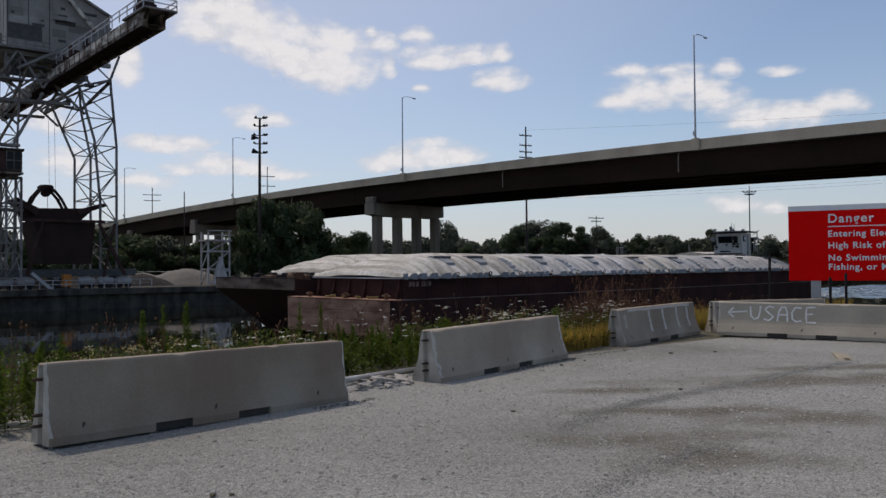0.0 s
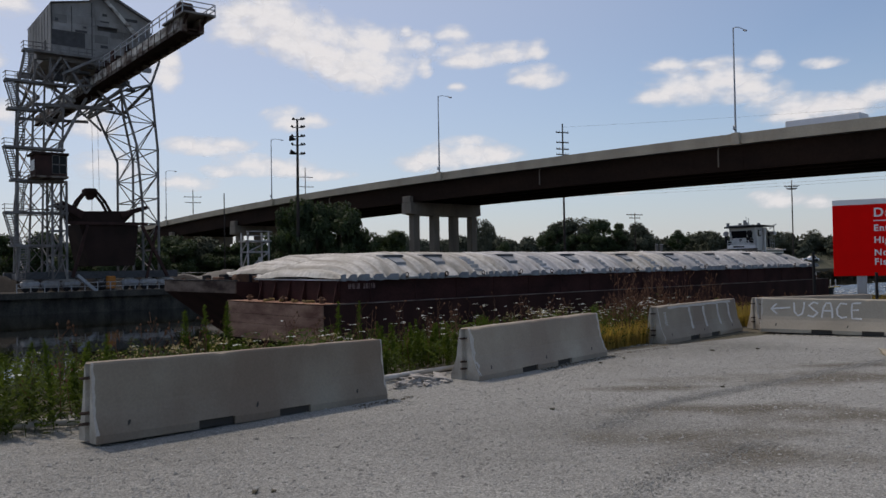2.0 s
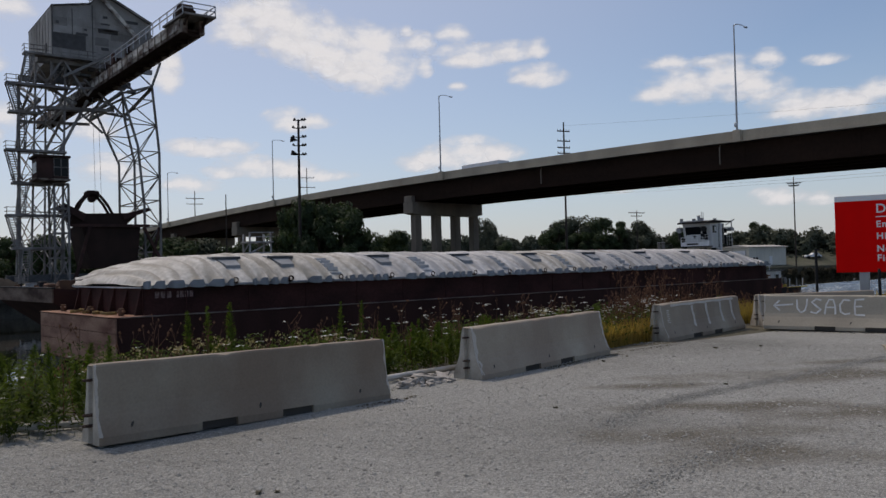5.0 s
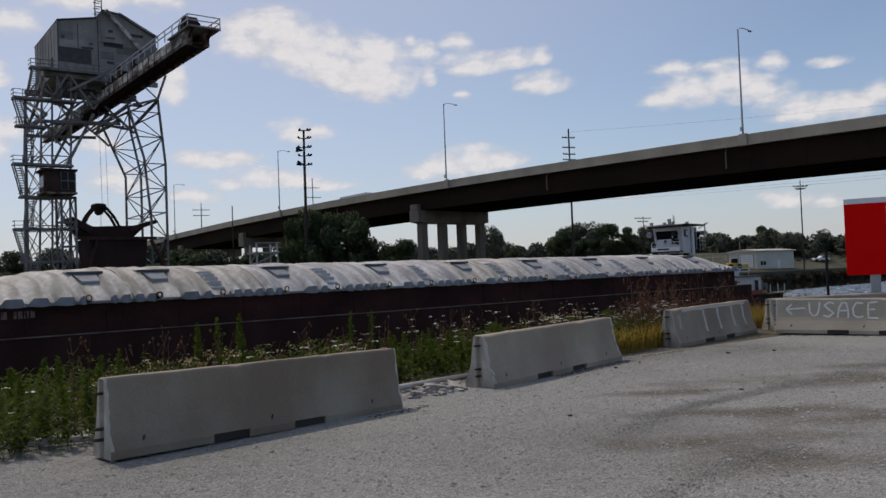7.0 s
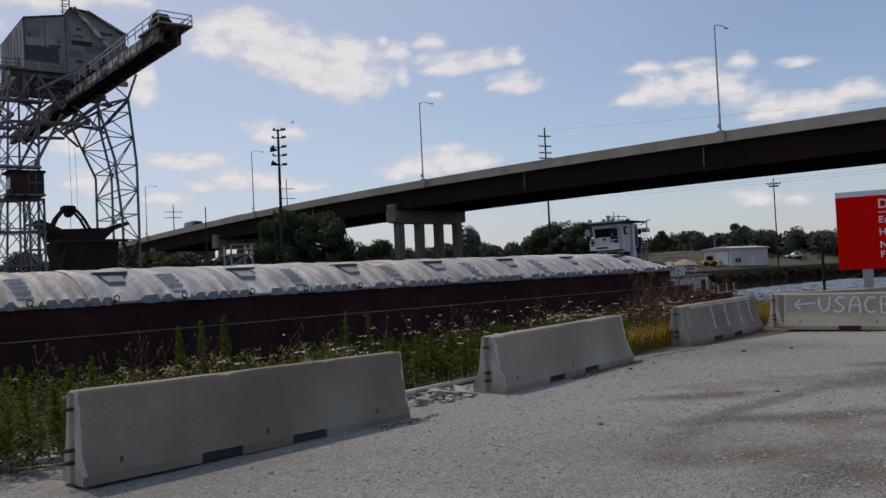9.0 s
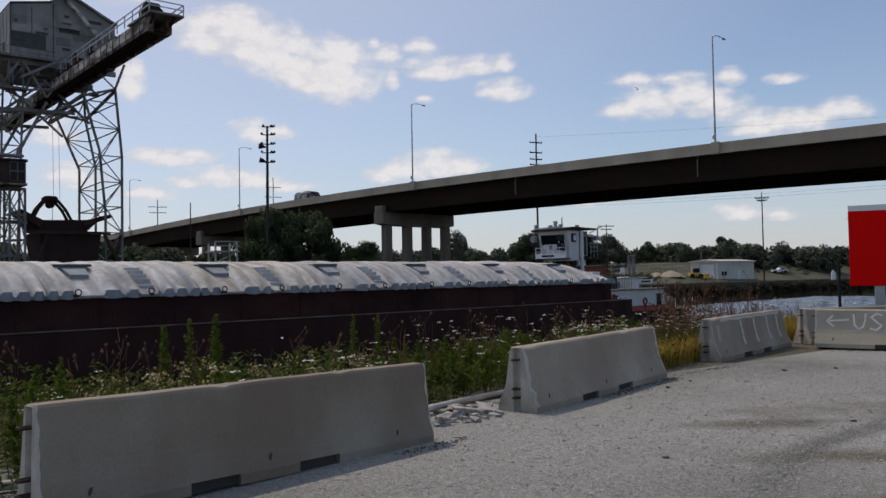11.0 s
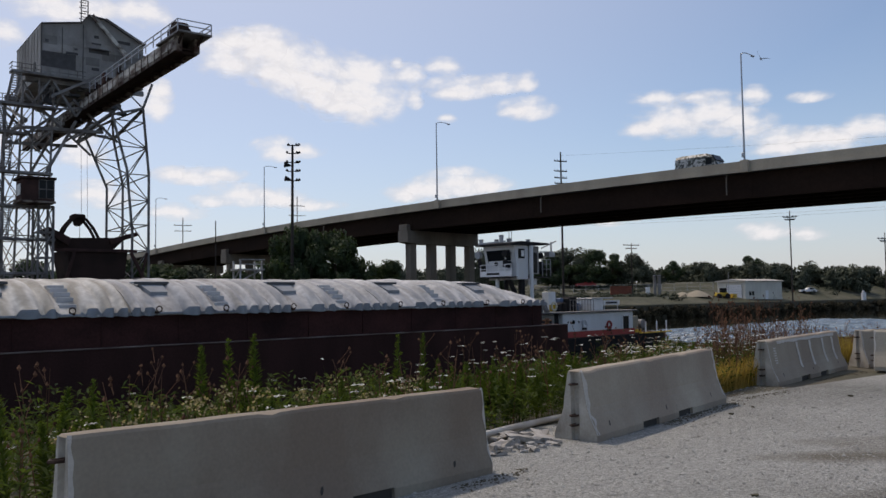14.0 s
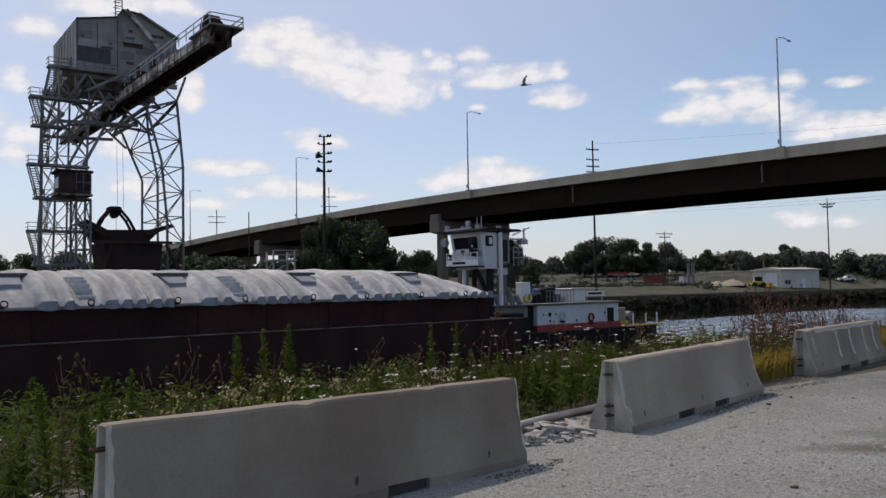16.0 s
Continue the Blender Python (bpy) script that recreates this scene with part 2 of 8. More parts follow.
M_BLACK = material("black_paint", (0.018, 0.018, 0.02), 0.7, second=(0.03, 0.028, 0.027), scale=1, spec=0.1)
M_TUG_WHITE = material("tug_white_paint", (0.72, 0.73, 0.74), 0.45, second=(0.6, 0.6, 0.58), scale=0.8, streak=(1, 1, 0.3))
M_TUG_RED = material("tug_red_paint", (0.42, 0.03, 0.025), 0.5, second=(0.3, 0.025, 0.02), scale=1)
M_YELLOW = material("yellow_paint", (0.65, 0.42, 0.03), 0.5, second=(0.5, 0.33, 0.04), scale=2)
M_BLUE = material("faded_blue_paint", (0.10, 0.16, 0.26), 0.7, second=(0.05, 0.08, 0.13), scale=2, detail=8)
M_ORANGE = material("orange_paint", (0.6, 0.2, 0.02), 0.6)
M_GLASS = material("dark_window_glass", (0.010, 0.012, 0.014), 0.2, spec=0.12)
M_GIRDER = material("weathering_steel_girder", (0.036, 0.021, 0.015), 0.9, second=(0.022, 0.014, 0.011), scale=0.25, grain=0.15, grain_scale=4, streak=(0.4, 1, 1.5), spec=0.06)
M_PIER = material("stained_pier_concrete", (0.25, 0.215, 0.175), 0.95, second=(0.15, 0.128, 0.105), scale=0.5, detail=9, grain=0.12, grain_scale=6, streak=(1, 1, 0.3), spec=0.15)
M_ASPHALT = material("road_asphalt", (0.06, 0.06, 0.06), 0.9, second=(0.05, 0.05, 0.05), scale=1)
M_CRANE = material("crane_grey_paint", (0.29, 0.285, 0.275), 0.7, second=(0.10, 0.085, 0.075), scale=0.5, detail=9, grain=0.12, grain_scale=8, spec=0.2)
M_CRANE_SHEET = material("crane_sheet_metal", (0.35, 0.34, 0.32), 0.7, second=(0.18, 0.17, 0.155), scale=0.5, detail=10, amount=1.1, grain=0.12, grain_scale=5, streak=(1, 1, 0.3), spec=0.2)
M_SHEET_PATCH = material("patched_sheet", (0.30, 0.29, 0.275), 0.7, second=(0.20, 0.19, 0.175), scale=0.7, vary=0.3, spec=0.2)
M_CRANE_RUST = material("crane_boom_rust", (0.25, 0.215, 0.18), 0.85, second=(0.06, 0.032, 0.024), scale=0.9, detail=10, amount=2.0, grain=0.2, grain_scale=6, streak=(1, 0.6, 1), spec=0.15)
M_BOOM_PALE = material("flaking_pale_paint", (0.60, 0.57, 0.51), 0.85, second=(0.12, 0.085, 0.07), scale=0.7, detail=11, amount=2.2, grain=0.2, grain_scale=5, streak=(1, 0.5, 1.4), spec=0.15)
M_BUCKET = material("bucket_steel", (0.05, 0.03, 0.025), 0.85, second=(0.028, 0.019, 0.016), scale=0.4, spec=0.08)
M_BOGIE = material("pale_bogie_paint", (0.50, 0.50, 0.50), 0.7, second=(0.28, 0.26, 0.24), scale=1.5, detail=8, amount=1.2)
M_COAL = material("coal", (0.022, 0.021, 0.021), 0.9, second=(0.035, 0.033, 0.031), scale=1.5, detail=8, grain=0.3, grain_scale=6, bump=0.05, bump_scale=4, spec=0.15)
M_LOUVRE = material("dark_grey_louvre", (0.10, 0.10, 0.102), 0.8, second=(0.065, 0.063, 0.062), scale=1.5, detail=8, spec=0.15)
M_RUST_DARK = material("dark_rusty_plate", (0.085, 0.045, 0.038), 0.85, second=(0.04, 0.025, 0.022), scale=0.8, detail=8, spec=0.1)
M_WOOD_POLE = material("creosote_pole", (0.05, 0.038, 0.03), 0.9, second=(0.035, 0.028, 0.024), scale=3)
M_BARK = material("bark", (0.07, 0.055, 0.04), 1.0)
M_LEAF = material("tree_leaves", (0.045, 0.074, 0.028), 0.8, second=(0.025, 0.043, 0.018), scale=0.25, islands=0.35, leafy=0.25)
# leaf colour of the far bank, paled and greyed for distance haze
M_LEAF_HAZE = material("haze_paled_leaves", (0.098, 0.108, 0.074), 0.9, second=(0.06, 0.07, 0.048), scale=0.08, islands=0.3, spec=0.15)
M_WEED = material("weed_green", (0.07, 0.10, 0.026), 0.75, second=(0.038, 0.058, 0.014), scale=0.7, islands=0.4, leafy=0.4, spec=0.2)
M_STALK = material("dry_stalk", (0.17, 0.088, 0.052), 0.95, second=(0.10, 0.05, 0.032), scale=1, islands=0.4, spec=0.1)
M_SPIKE = material("feathery_weed", (0.08, 0.118, 0.024), 0.8, second=(0.046, 0.074, 0.016), scale=0.7, islands=0.4, leafy=0.5, spec=0.15)
M_GRASS_DRY = material("dry_grass", (0.36, 0.245, 0.075), 0.9, second=(0.19, 0.145, 0.042), scale=0.6, islands=0.35, leafy=0.4, spec=0.15)
M_UMBEL = material("white_flower", (0.58, 0.58, 0.52), 0.8, islands=0.2)
M_SCRUB = material("brown_bank_scrub", (0.085, 0.072, 0.046), 0.95, second=(0.045, 0.04, 0.026), scale=0.4, islands=0.35, spec=0.1)
M_FIELD = material("far_field_grass", (0.105, 0.102, 0.075), 1.0, second=(0.055, 0.06, 0.04), scale=0.11, detail=12, amount=1.3, grain=0.3, grain_scale=0.9, spec=0.1)
M_QUAY_YARD = material("dark_quay_yard", (0.085, 0.08, 0.072), 1.0, second=(0.045, 0.042, 0.04), scale=0.25, detail=9, grain=0.2, grain_scale=3, spec=0.1)
M_YARD = material("far_yard_dust", (0.19, 0.182, 0.162), 1.0, second=(0.105, 0.1, 0.09), scale=0.25, detail=9, grain=0.2, grain_scale=3)
M_SAND = material("sand_pile", (0.34, 0.30, 0.225), 1.0, second=(0.25, 0.22, 0.165), scale=0.5, detail=8, grain=0.2)
M_SHED = material("shed_cream_sheet", (0.66, 0.63, 0.54), 0.6, second=(0.55, 0.52, 0.45), scale=0.4)
M_CONTAINER = material("container_rust_red", (0.27, 0.08, 0.045), 0.8, second=(0.16, 0.05, 0.032), scale=0.6, detail=8)
M_WIRE = material("black_wire", (0.02, 0.02, 0.02), 0.6)
M_CONCRETE_LIGHT = material("pale_concrete", (0.5, 0.47, 0.42), 0.9, second=(0.4, 0.37, 0.33), scale=1.2, grain=0.1, vary=0.04)


def water_material():
    m = bpy.data.materials.new("canal_water")
    m.use_nodes = True
    nt = m.node_tree
    n, link = nt.nodes, nt.links.new
    b = n["Principled BSDF"]
    b.inputs["Base Color"].default_value = (0.008, 0.009, 0.007, 1)
    b.inputs["Roughness"].default_value = 0.03
    b.inputs["IOR"].default_value = 1.33
    co = n.new("ShaderNodeTexCoord")
    bump_in = None
    for sc, dist in ((0.35, 0.016), (1.6, 0.005)):
        tx = n.new("ShaderNodeTexNoise")
        tx.inputs["Scale"].default_value, tx.inputs["Detail"].default_value = sc, 3
        mp = n.new("ShaderNodeMapping")
        mp.inputs["Scale"].default_value = (1, 0.6, 1)
        link(co.outputs["Object"], mp.inputs[0])
        link(mp.outputs[0], tx.inputs["Vector"])
        bp = n.new("ShaderNodeBump")
        bp.inputs["Strength"].default_value, bp.inputs["Distance"].default_value = 0.6, dist
        link(tx.outputs[0], bp.inputs["Height"])
        if bump_in:
            link(bump_in, bp.inputs["Normal"])
        bump_in = bp.outputs[0]
    link(bump_in, b.inputs["Normal"])
    return m


M_WATER = water_material()


# ---- geometry helpers ----
class Geo:
    """Collects boxes, bars and sheets into one mesh."""

    def __init__(self):
        self.v, self.f = [], []

    def add(self, verts, faces):
        k = len(self.v)
        self.v += [tuple(p) for p in verts]
        self.f += [tuple(i + k for i in f) for f in faces]
        return self

    def box(self, x0, x1, y0, y1, z0, z1, bevel=0.0, m=None):
        if bevel:
            b = min(bevel, abs(x1 - x0) / 3, abs(y1 - y0) / 3, abs(z1 - z0) / 3)
            ring = lambda x0, x1, y0, y1, z: [(x0 + b, y0, z), (x1 - b, y0, z), (x1, y0 + b, z), (x1, y1 - b, z), (x1 - b, y1, z), (x0 + b, y1, z), (x0, y1 - b, z), (x0, y0 + b, z)]
            vs = ring(x0 + b, x1 - b, y0 + b, y1 - b, z0) + ring(x0, x1, y0, y1, z0 + b) + ring(x0, x1, y0, y1, z1 - b) + ring(x0 + b, x1 - b, y0 + b, y1 - b, z1)
            fs = [tuple(range(7, -1, -1)), tuple(range(24, 32))]
            for r in range(3):
                fs += [(r * 8 + i, r * 8 + (i + 1) % 8, r * 8 + 8 + (i + 1) % 8, r * 8 + 8 + i) for i in range(8)]
        else:
            vs = [(x0, y0, z0), (x1, y0, z0), (x1, y1, z0), (x0, y1, z0), (x0, y0, z1), (x1, y0, z1), (x1, y1, z1), (x0, y1, z1)]
            fs = [(3, 2, 1, 0), (4, 5, 6, 7), (0, 1, 5, 4), (1, 2, 6, 5), (2, 3, 7, 6), (3, 0, 4, 7)]
        if m is not None:
            vs = [m @ Vector(p) for p in vs]
        return self.add(vs, fs)

    def tube(self, points, radius, sides=6, radius_end=None):
        """A round bar along points, tapering to radius_end."""
        pts = [Vector(p) for p in points]
        r1 = radius if radius_end is None else radius_end
        rings = []
        for i, p in enumerate(pts):
            d = (pts[min(i + 1, len(pts) - 1)] - pts[max(i - 1, 0)]).normalized()
            a = d.cross(Vector((0, 0, 1)) if abs(d.z) < 0.9 else Vector((1, 0, 0))).normalized()
            c = d.cross(a)
            r = radius + (r1 - radius) * i / max(len(pts) - 1, 1)
            rings.append([p + a * (r * math.cos(2 * math.pi * k / sides)) + c * (r * math.sin(2 * math.pi * k / sides)) for k in range(sides)])
        fs = []
        for i in range(len(pts) - 1):
            fs += [(i * sides + k, i * sides + (k + 1) % sides, (i + 1) * sides + (k + 1) % sides, (i + 1) * sides + k) for k in range(sides)]
        fs += [tuple(range(sides - 1, -1, -1)), tuple(range((len(pts) - 1) * sides, len(pts) * sides))]
        return self.add([p for r in rings for p in r], fs)

    def bar(self, p, q, w, h=None):
        """A square bar from p to q."""
        p, q = Vector(p), Vector(q)
        d = (q - p).normalized()
        a = d.cross(Vector((0, 0, 1)) if abs(d.z) < 0.95 else Vector((1, 0, 0))).normalized()
        c = a.cross(d)
        a, c = a * (w / 2), c * ((h or w) / 2)
        vs = [e + i * a + j * c for e in (p, q) for i, j in ((-1, -1), (1, -1), (1, 1), (-1, 1))]
        return self.add(vs, [(0, 1, 2, 3), (7, 6, 5, 4), (0, 4, 5, 1), (1, 5, 6, 2), (2, 6, 7, 3), (3, 7, 4, 0)])

    def loft(self, rings, closed=True, caps=True):
        """Skins equal rings of points one after another."""
        k, vs = len(rings[0]), [p for r in rings for p in r]
        fs = []
        for i in range(len(rings) - 1):
            for j in range(k if closed else k - 1):
                fs.append((i * k + j, i * k + (j + 1) % k, (i + 1) * k + (j + 1) % k, (i + 1) * k + j))
        if caps and closed:
            fs += [tuple(range(k - 1, -1, -1)), tuple(range((len(rings) - 1) * k, len(rings) * k))]
        return self.add(vs, fs)

    def mesh(self, name, mat, smooth=False, weld=False):
        me = bpy.data.meshes.new(name)
        me.from_pydata(self.v, [], self.f)
        me.materials.append(mat)
        bm = bmesh.new()
        bm.from_mesh(me)
        if weld:
            bmesh.ops.remove_doubles(bm, verts=bm.verts, dist=0.0005)
        if len(bm.faces) < 60000:
            bmesh.ops.recalc_face_normals(bm, faces=bm.faces)
        for f in bm.faces:
            f.smooth = smooth
        bm.to_mesh(me)
        bm.free()
        return me


class Members:
    """Like Geo, but every bar and plate becomes a part of its own."""

    def __init__(self, name, mat, parent, label=""):
        self.how = (name, mat, parent, label)

    def bar(self, p, q, w, h=None):
        name, mat, parent, label = self.how
        part(name, Geo().bar(p, q, w, h), mat, parent, label)
        return self

    def box(self, *a):
        name, mat, parent, label = self.how
        part(name + "_plate", Geo().box(*a), mat, parent, label)
        return self


def part(name, geo, mat, parent, label="", smooth=False, weld=False):
    ob = new(name, geo.mesh(name, mat, smooth, weld))
    ob.parent = parent
    return tagged(ob, label)


def shared(name, me, parent, m=None, label=""):
    ob = new(name, me)
    ob.parent = parent
    if m is not None:
        ob.matrix_basis = m
    return tagged(ob, label)


def thing(name, m, label, category, group="", kind=""):
    ob = new(name)
    ob.empty_display_size = 0.3
    ob.matrix_basis = m
    return tagged(ob, label, category, group, kind)


def setting(name, geo, mat, m=None, label="", category="", smooth=False):
    ob = new(name, geo.mesh(name, mat, smooth))
    if m is not None:
        ob.matrix_basis = m
    return tagged(ob, label, category, kind="structure")


# canal frame: x along the canal, y across it to the far bank
CANAL = pose(0, 0, 0, 0, 0, 44)
WATER_Z, QUAY_Z, FAR_N = -3.0, -0.6, 101.0


def canal(s, n, z=0.0):
    return CANAL @ Vector((s, n, z))


# bridge frame: x along the bridge towards the near end, y across it away from the viewer
_bx, _by = Vector((0.7547, -0.6561, 0)), Vector((0.6561, 0.7547, 0))
BRIDGE = Matrix.Translation(Vector((0.67, -0.48, 0)) + _by * 84) @ Matrix(((_bx.x, _by.x, 0), (_bx.y, _by.y, 0), (0, 0, 1))).to_4x4()


def parapet_z(x):
    """Height of the bridge's parapet along it."""
    a = -x - 85
    if a > 100:
        return 15.55 - 2.2 - 0.044 * (a - 100)
    return 15.55 - (0.00022 if a > 0 else 0.00016) * a * a


# ---- ground, canal and far bank ----
def smooth(v, a, b):
    t = max(0.0, min(1.0, (v - a) / (b - a)))
    return t * t * (3 - 2 * t)


def far_z(x, y):
    """Height of the far bank: a level quay, and a field that rises behind the shed."""
    r = math.hypot(x, y)
    s, n, _ = CANAL.inverted() @ Vector((x, y, 0))
    return QUAY_Z + 1.5 * smooth(s, 95, 125) * smooth(n, 101.5, 112) + 3.9 * smooth(r, 205, 255) * smooth(s, 105, 150) * smooth(n, 103, 128)


def ground_height(s, n):
    """Height of the land in the canal frame: yard, bank, canal bed, far quay."""
    edge = 12.5 + 0.4 * math.sin(s * 0.13) + (0.9 if s > 14 else 0)
    if n < edge:
        p = CANAL @ Vector((s, n, 0))
        return 0.02 * noise.noise(Vector((p.x * 0.35, p.y * 0.35, 0))) - 0.012 if abs(s) < 60 and n > -20 else 0.0
    if n < edge + 9:
        return -(n - edge) / 9 * 5.0
    if n < FAR_N:
        return -5.0
    p = CANAL @ Vector((s, n, 0))
    return far_z(p.x, p.y)


def build_ground():
    xs = sorted({*np.linspace(-12, 45, 140).round(3).tolist(), *np.linspace(-120, 300, 60).round(2).tolist(), -4000, -1500, -500, -250, 500, 900, 1800, 4000})
    ys = sorted({*np.linspace(-12, 24, 90).round(3).tolist(), -4000, -1000, -200, -60, -30, 30, 60, FAR_N - 0.01, FAR_N, *np.linspace(104, 280, 30).round(2).tolist(), 320, 400, 1000, 4000})
    g = Geo()
    vs = [(x, y, ground_height(x, y)) for x in xs for y in ys]
    k = len(ys)
    g.add(vs, [(i * k + j, (i + 1) * k + j, (i + 1) * k + j + 1, i * k + j + 1) for i in range(len(xs) - 1) for j in range(k - 1)])
    ob = setting("ground", g, M_GRAVEL, CANAL, "pale crushed limestone yard beside the canal", "ground")
    ob.data.materials.append(M_SOIL)
    ob.data.materials.append(M_FIELD)
    ob.data.materials.append(M_QUAY)
    for f in ob.data.polygons:
        y, z = f.center.y, f.center.z
        f.use_smooth = True
        if y > FAR_N + 0.1:
            f.material_index = 2
        elif abs(y - FAR_N) < 0.2:
            f.material_index = 3 if f.center.x < 62 else 1
            f.use_smooth = False
        elif y > 9.6 or y < -60:
            f.material_index = 1
    return ob


build_ground()
setting("water", Geo().add([(-4000, 12, WATER_Z), (4000, 12, WATER_Z), (4000, FAR_N - 0.02, WATER_Z), (-4000, FAR_N - 0.02, WATER_Z)], [(0, 1, 2, 3)]), M_WATER, CANAL, "dark rippled canal water", "water")

# the quay's coping and its pale band
setting("quay_coping", Geo().box(-150, 62, FAR_N - 0.6, FAR_N + 0.5, QUAY_Z - 0.7, QUAY_Z + 0.05, 0.05), M_QUAY, CANAL, "stained concrete coping along the far quay", "quay")


# ---- concrete barriers ----
HALF = [(-0.27, 0.0), (-0.27, 0.075), (-0.215, 0.19), (-0.175, 0.275), (-0.15, 0.35), (-0.128, 0.47), (-0.085, 0.724), (-0.065, 0.745)]


def jersey_barrier(p, q, label, seed, chip=0.022, flare=1.0):
    """p and q: ends of the near top edge. Local x runs from p to q, -y faces the yard."""
    p, q = Vector(p), Vector(q)
    half = [(-0.065 + (y + 0.065) * flare, z) for y, z in HALF]
    profile = half + [(-y, z) for y, z in reversed(half)]
    toe = -half[0][0]
    d = (q - p).normalized()
    length = (q - p).length
    back = Vector((-d.y, d.x, 0))
    base = thing("concrete_barrier", Matrix.Translation(p + back * 0.08) @ pose(0, 0, 0, 0, -math.degrees(math.asin(d.z)), math.degrees(math.atan2(d.y, d.x))), label, "barrier", "barriers along the yard's edge")
    g = Geo()
    slot_z = 0.085
    notches = [(length * 0.29, length * 0.405), (length * 0.56, length * 0.675)]
    cuts = sorted({0.0, 0.02, length - 0.02, length, *[c for a in notches for c in a], *np.linspace(0.12, length - 0.12, 30).tolist()})
    chips = [(length * f, 0.05 + 0.05 * ((seed * 7 + k) % 3) / 3) for k, f in enumerate((0.72, 0.31 + 0.07 * seed, 0.05))]
    rings = []
    for x in cuts:
        end = x in (0.0, length)
        ring = []
        for y, z in profile:
            k = 0.95 if end else 1.0
            w = 0.005 * noise.noise(Vector((x * 3 + seed, y * 7, z * 5))) if z > 0.1 else 0.0
            dip = sum(0.014 for cx, cw in chips if abs(x - cx) < cw and y < 0 and z > 0.68)
            ring.append((x, y * k + w, z * (0.985 if end and z > 0.68 else 1) + (w if z > 0.5 else 0) - dip))
        rings.append(ring)
    k = len(profile)
    for i in range(len(cuts) - 1):
        mid = (cuts[i] + cuts[i + 1]) / 2
        a, b = rings[i], rings[i + 1]
        if any(u < mid < v for u, v in notches):
            a, b = [[(x, y, slot_z if z < 0.08 else z) for x, y, z in r] for r in (a, b)]
        g.loft([a, b], caps=False)
    h = k // 2
    body = g
    for ring, x, inward in ((rings[0], 0.0, 1), (rings[-1], length, -1)):
        # each end has an upright groove between its two cheeks
        g = Geo()
        left = list(ring[:h]) + [(x, -0.05, ring[h][2]), (x, -0.05, 0)]
        right = list(ring[h:]) + [(x, 0.05, 0), (x, 0.05, ring[h][2])]
        g.add(left, [tuple(range(len(left)))[::inward]])
        g.add(right, [tuple(range(len(right)))[::inward]])
        deep = x + inward * 0.05
        top = ring[h][2]
        g.add([(x, -0.05, 0), (x, -0.05, top), (deep, -0.03, top), (deep, -0.03, 0), (x, 0.05, 0), (x, 0.05, top), (deep, 0.03, top), (deep, 0.03, 0)], [(0, 1, 2, 3), (3, 2, 6, 7), (7, 6, 5, 4)])
        part("end_face", g, M_CONCRETE_END, base, "pale end face")
    g = body
    for a, b in notches:
        for x in (a, b):
            g.add([(x, -toe, 0), (x, toe, 0), (x, toe - 0.008, slot_z), (x, 0.008 - toe, slot_z)], [(0, 1, 2, 3)])
        # added dark block stands for the shade inside the open slot
        part("slot_dirt", Geo().box(a + 0.003, b - 0.003, 0.035 - toe, toe - 0.07, 0, slot_z - 0.003), M_HOLE, base, "dark block painted for the shade in the lifting slot")
    part("body", g, {1: M_CONCRETE_DARK, 4: M_CONCRETE_PALE}.get(seed, M_CONCRETE), base, weld=True)
    for end, sx in ((0.0, -1), (length, 1)):
        for z in (0.17, 0.27, 0.60):
            lg = Geo().tube([(end - sx * 0.05, -0.028, z), (end + sx * 0.055, -0.028, z), (end + sx * 0.072, 0, z), (end + sx * 0.055, 0.028, z), (end - sx * 0.05, 0.028, z)], 0.012, 6)
            part("steel_loop", lg, M_REBAR, base, "rusty steel connecting loop")
    for end, sx in ((0.0, 1), (length, -1)):
        edge = Geo()
        for (ya, za), (yb, zb) in zip(half[1:7], half[2:8]):
            steps = 6
            row = []
            for k in range(steps + 1):
                t = k / steps
                y, z = ya + (yb - ya) * t, za + (zb - za) * t
                w = chip * (1 + 1.1 * noise.noise(Vector((z * 9, seed * 3.1 + end, y * 8))))
                out = Vector((0, -(zb - za), yb - ya)).normalized() * 0.0035
                out = out if out.y < 0 else -out
                row += [(end - sx * 0.002, y * 0.96 + out.y, z + out.z), (end + sx * w, y + out.y, z + out.z)]
            edge.add(row, [(2 * k, 2 * k + 1, 2 * k + 3, 2 * k + 2) for k in range(steps)])
        part("worn_edge", edge, M_CONCRETE_LIGHT, base, "pale chipped edge")
    for fx in (0.09, 0.485, 0.87):
        x = length * fx
        c = Vector((x, -0.067 - 0.164 * flare, 0.165))
        # flat patch on the face; the hole's inner shade is its colour
        hole = Geo().add([c + Vector((0.015 * math.cos(a) + 0.014 * math.sin(a), 0.0145 * math.sin(a), 0.03 * math.sin(a))) for a in np.linspace(0, 2 * math.pi, 9)[:-1]], [tuple(range(8))])
        part("lifting_hole", hole, M_HOLE, base, "lifting hole, its shade painted as a dark patch")
    return base, length


B1, L1 = jersey_barrier((-3.27, 7.14, 0.018), (-1.05, 10.02, -0.03), "weathered grey concrete barrier standing on the gravel", 1, flare=0.66)
B2, L2 = jersey_barrier((-0.08, 11.60, -0.022), (1.95, 14.72, 0.0), "grey concrete barrier at the edge of the weeds", 2, 0.055)
B3, L3 = jersey_barrier((3.28, 16.86, -0.015), (5.47, 19.88, 0.0), "grey concrete barrier with pale vertical streaks", 3)
B4, L4 = jersey_barrier((5.92, 19.25, 0.03), (9.15, 17.53, 0.0), "pale concrete barrier with spray-painted lettering", 4)
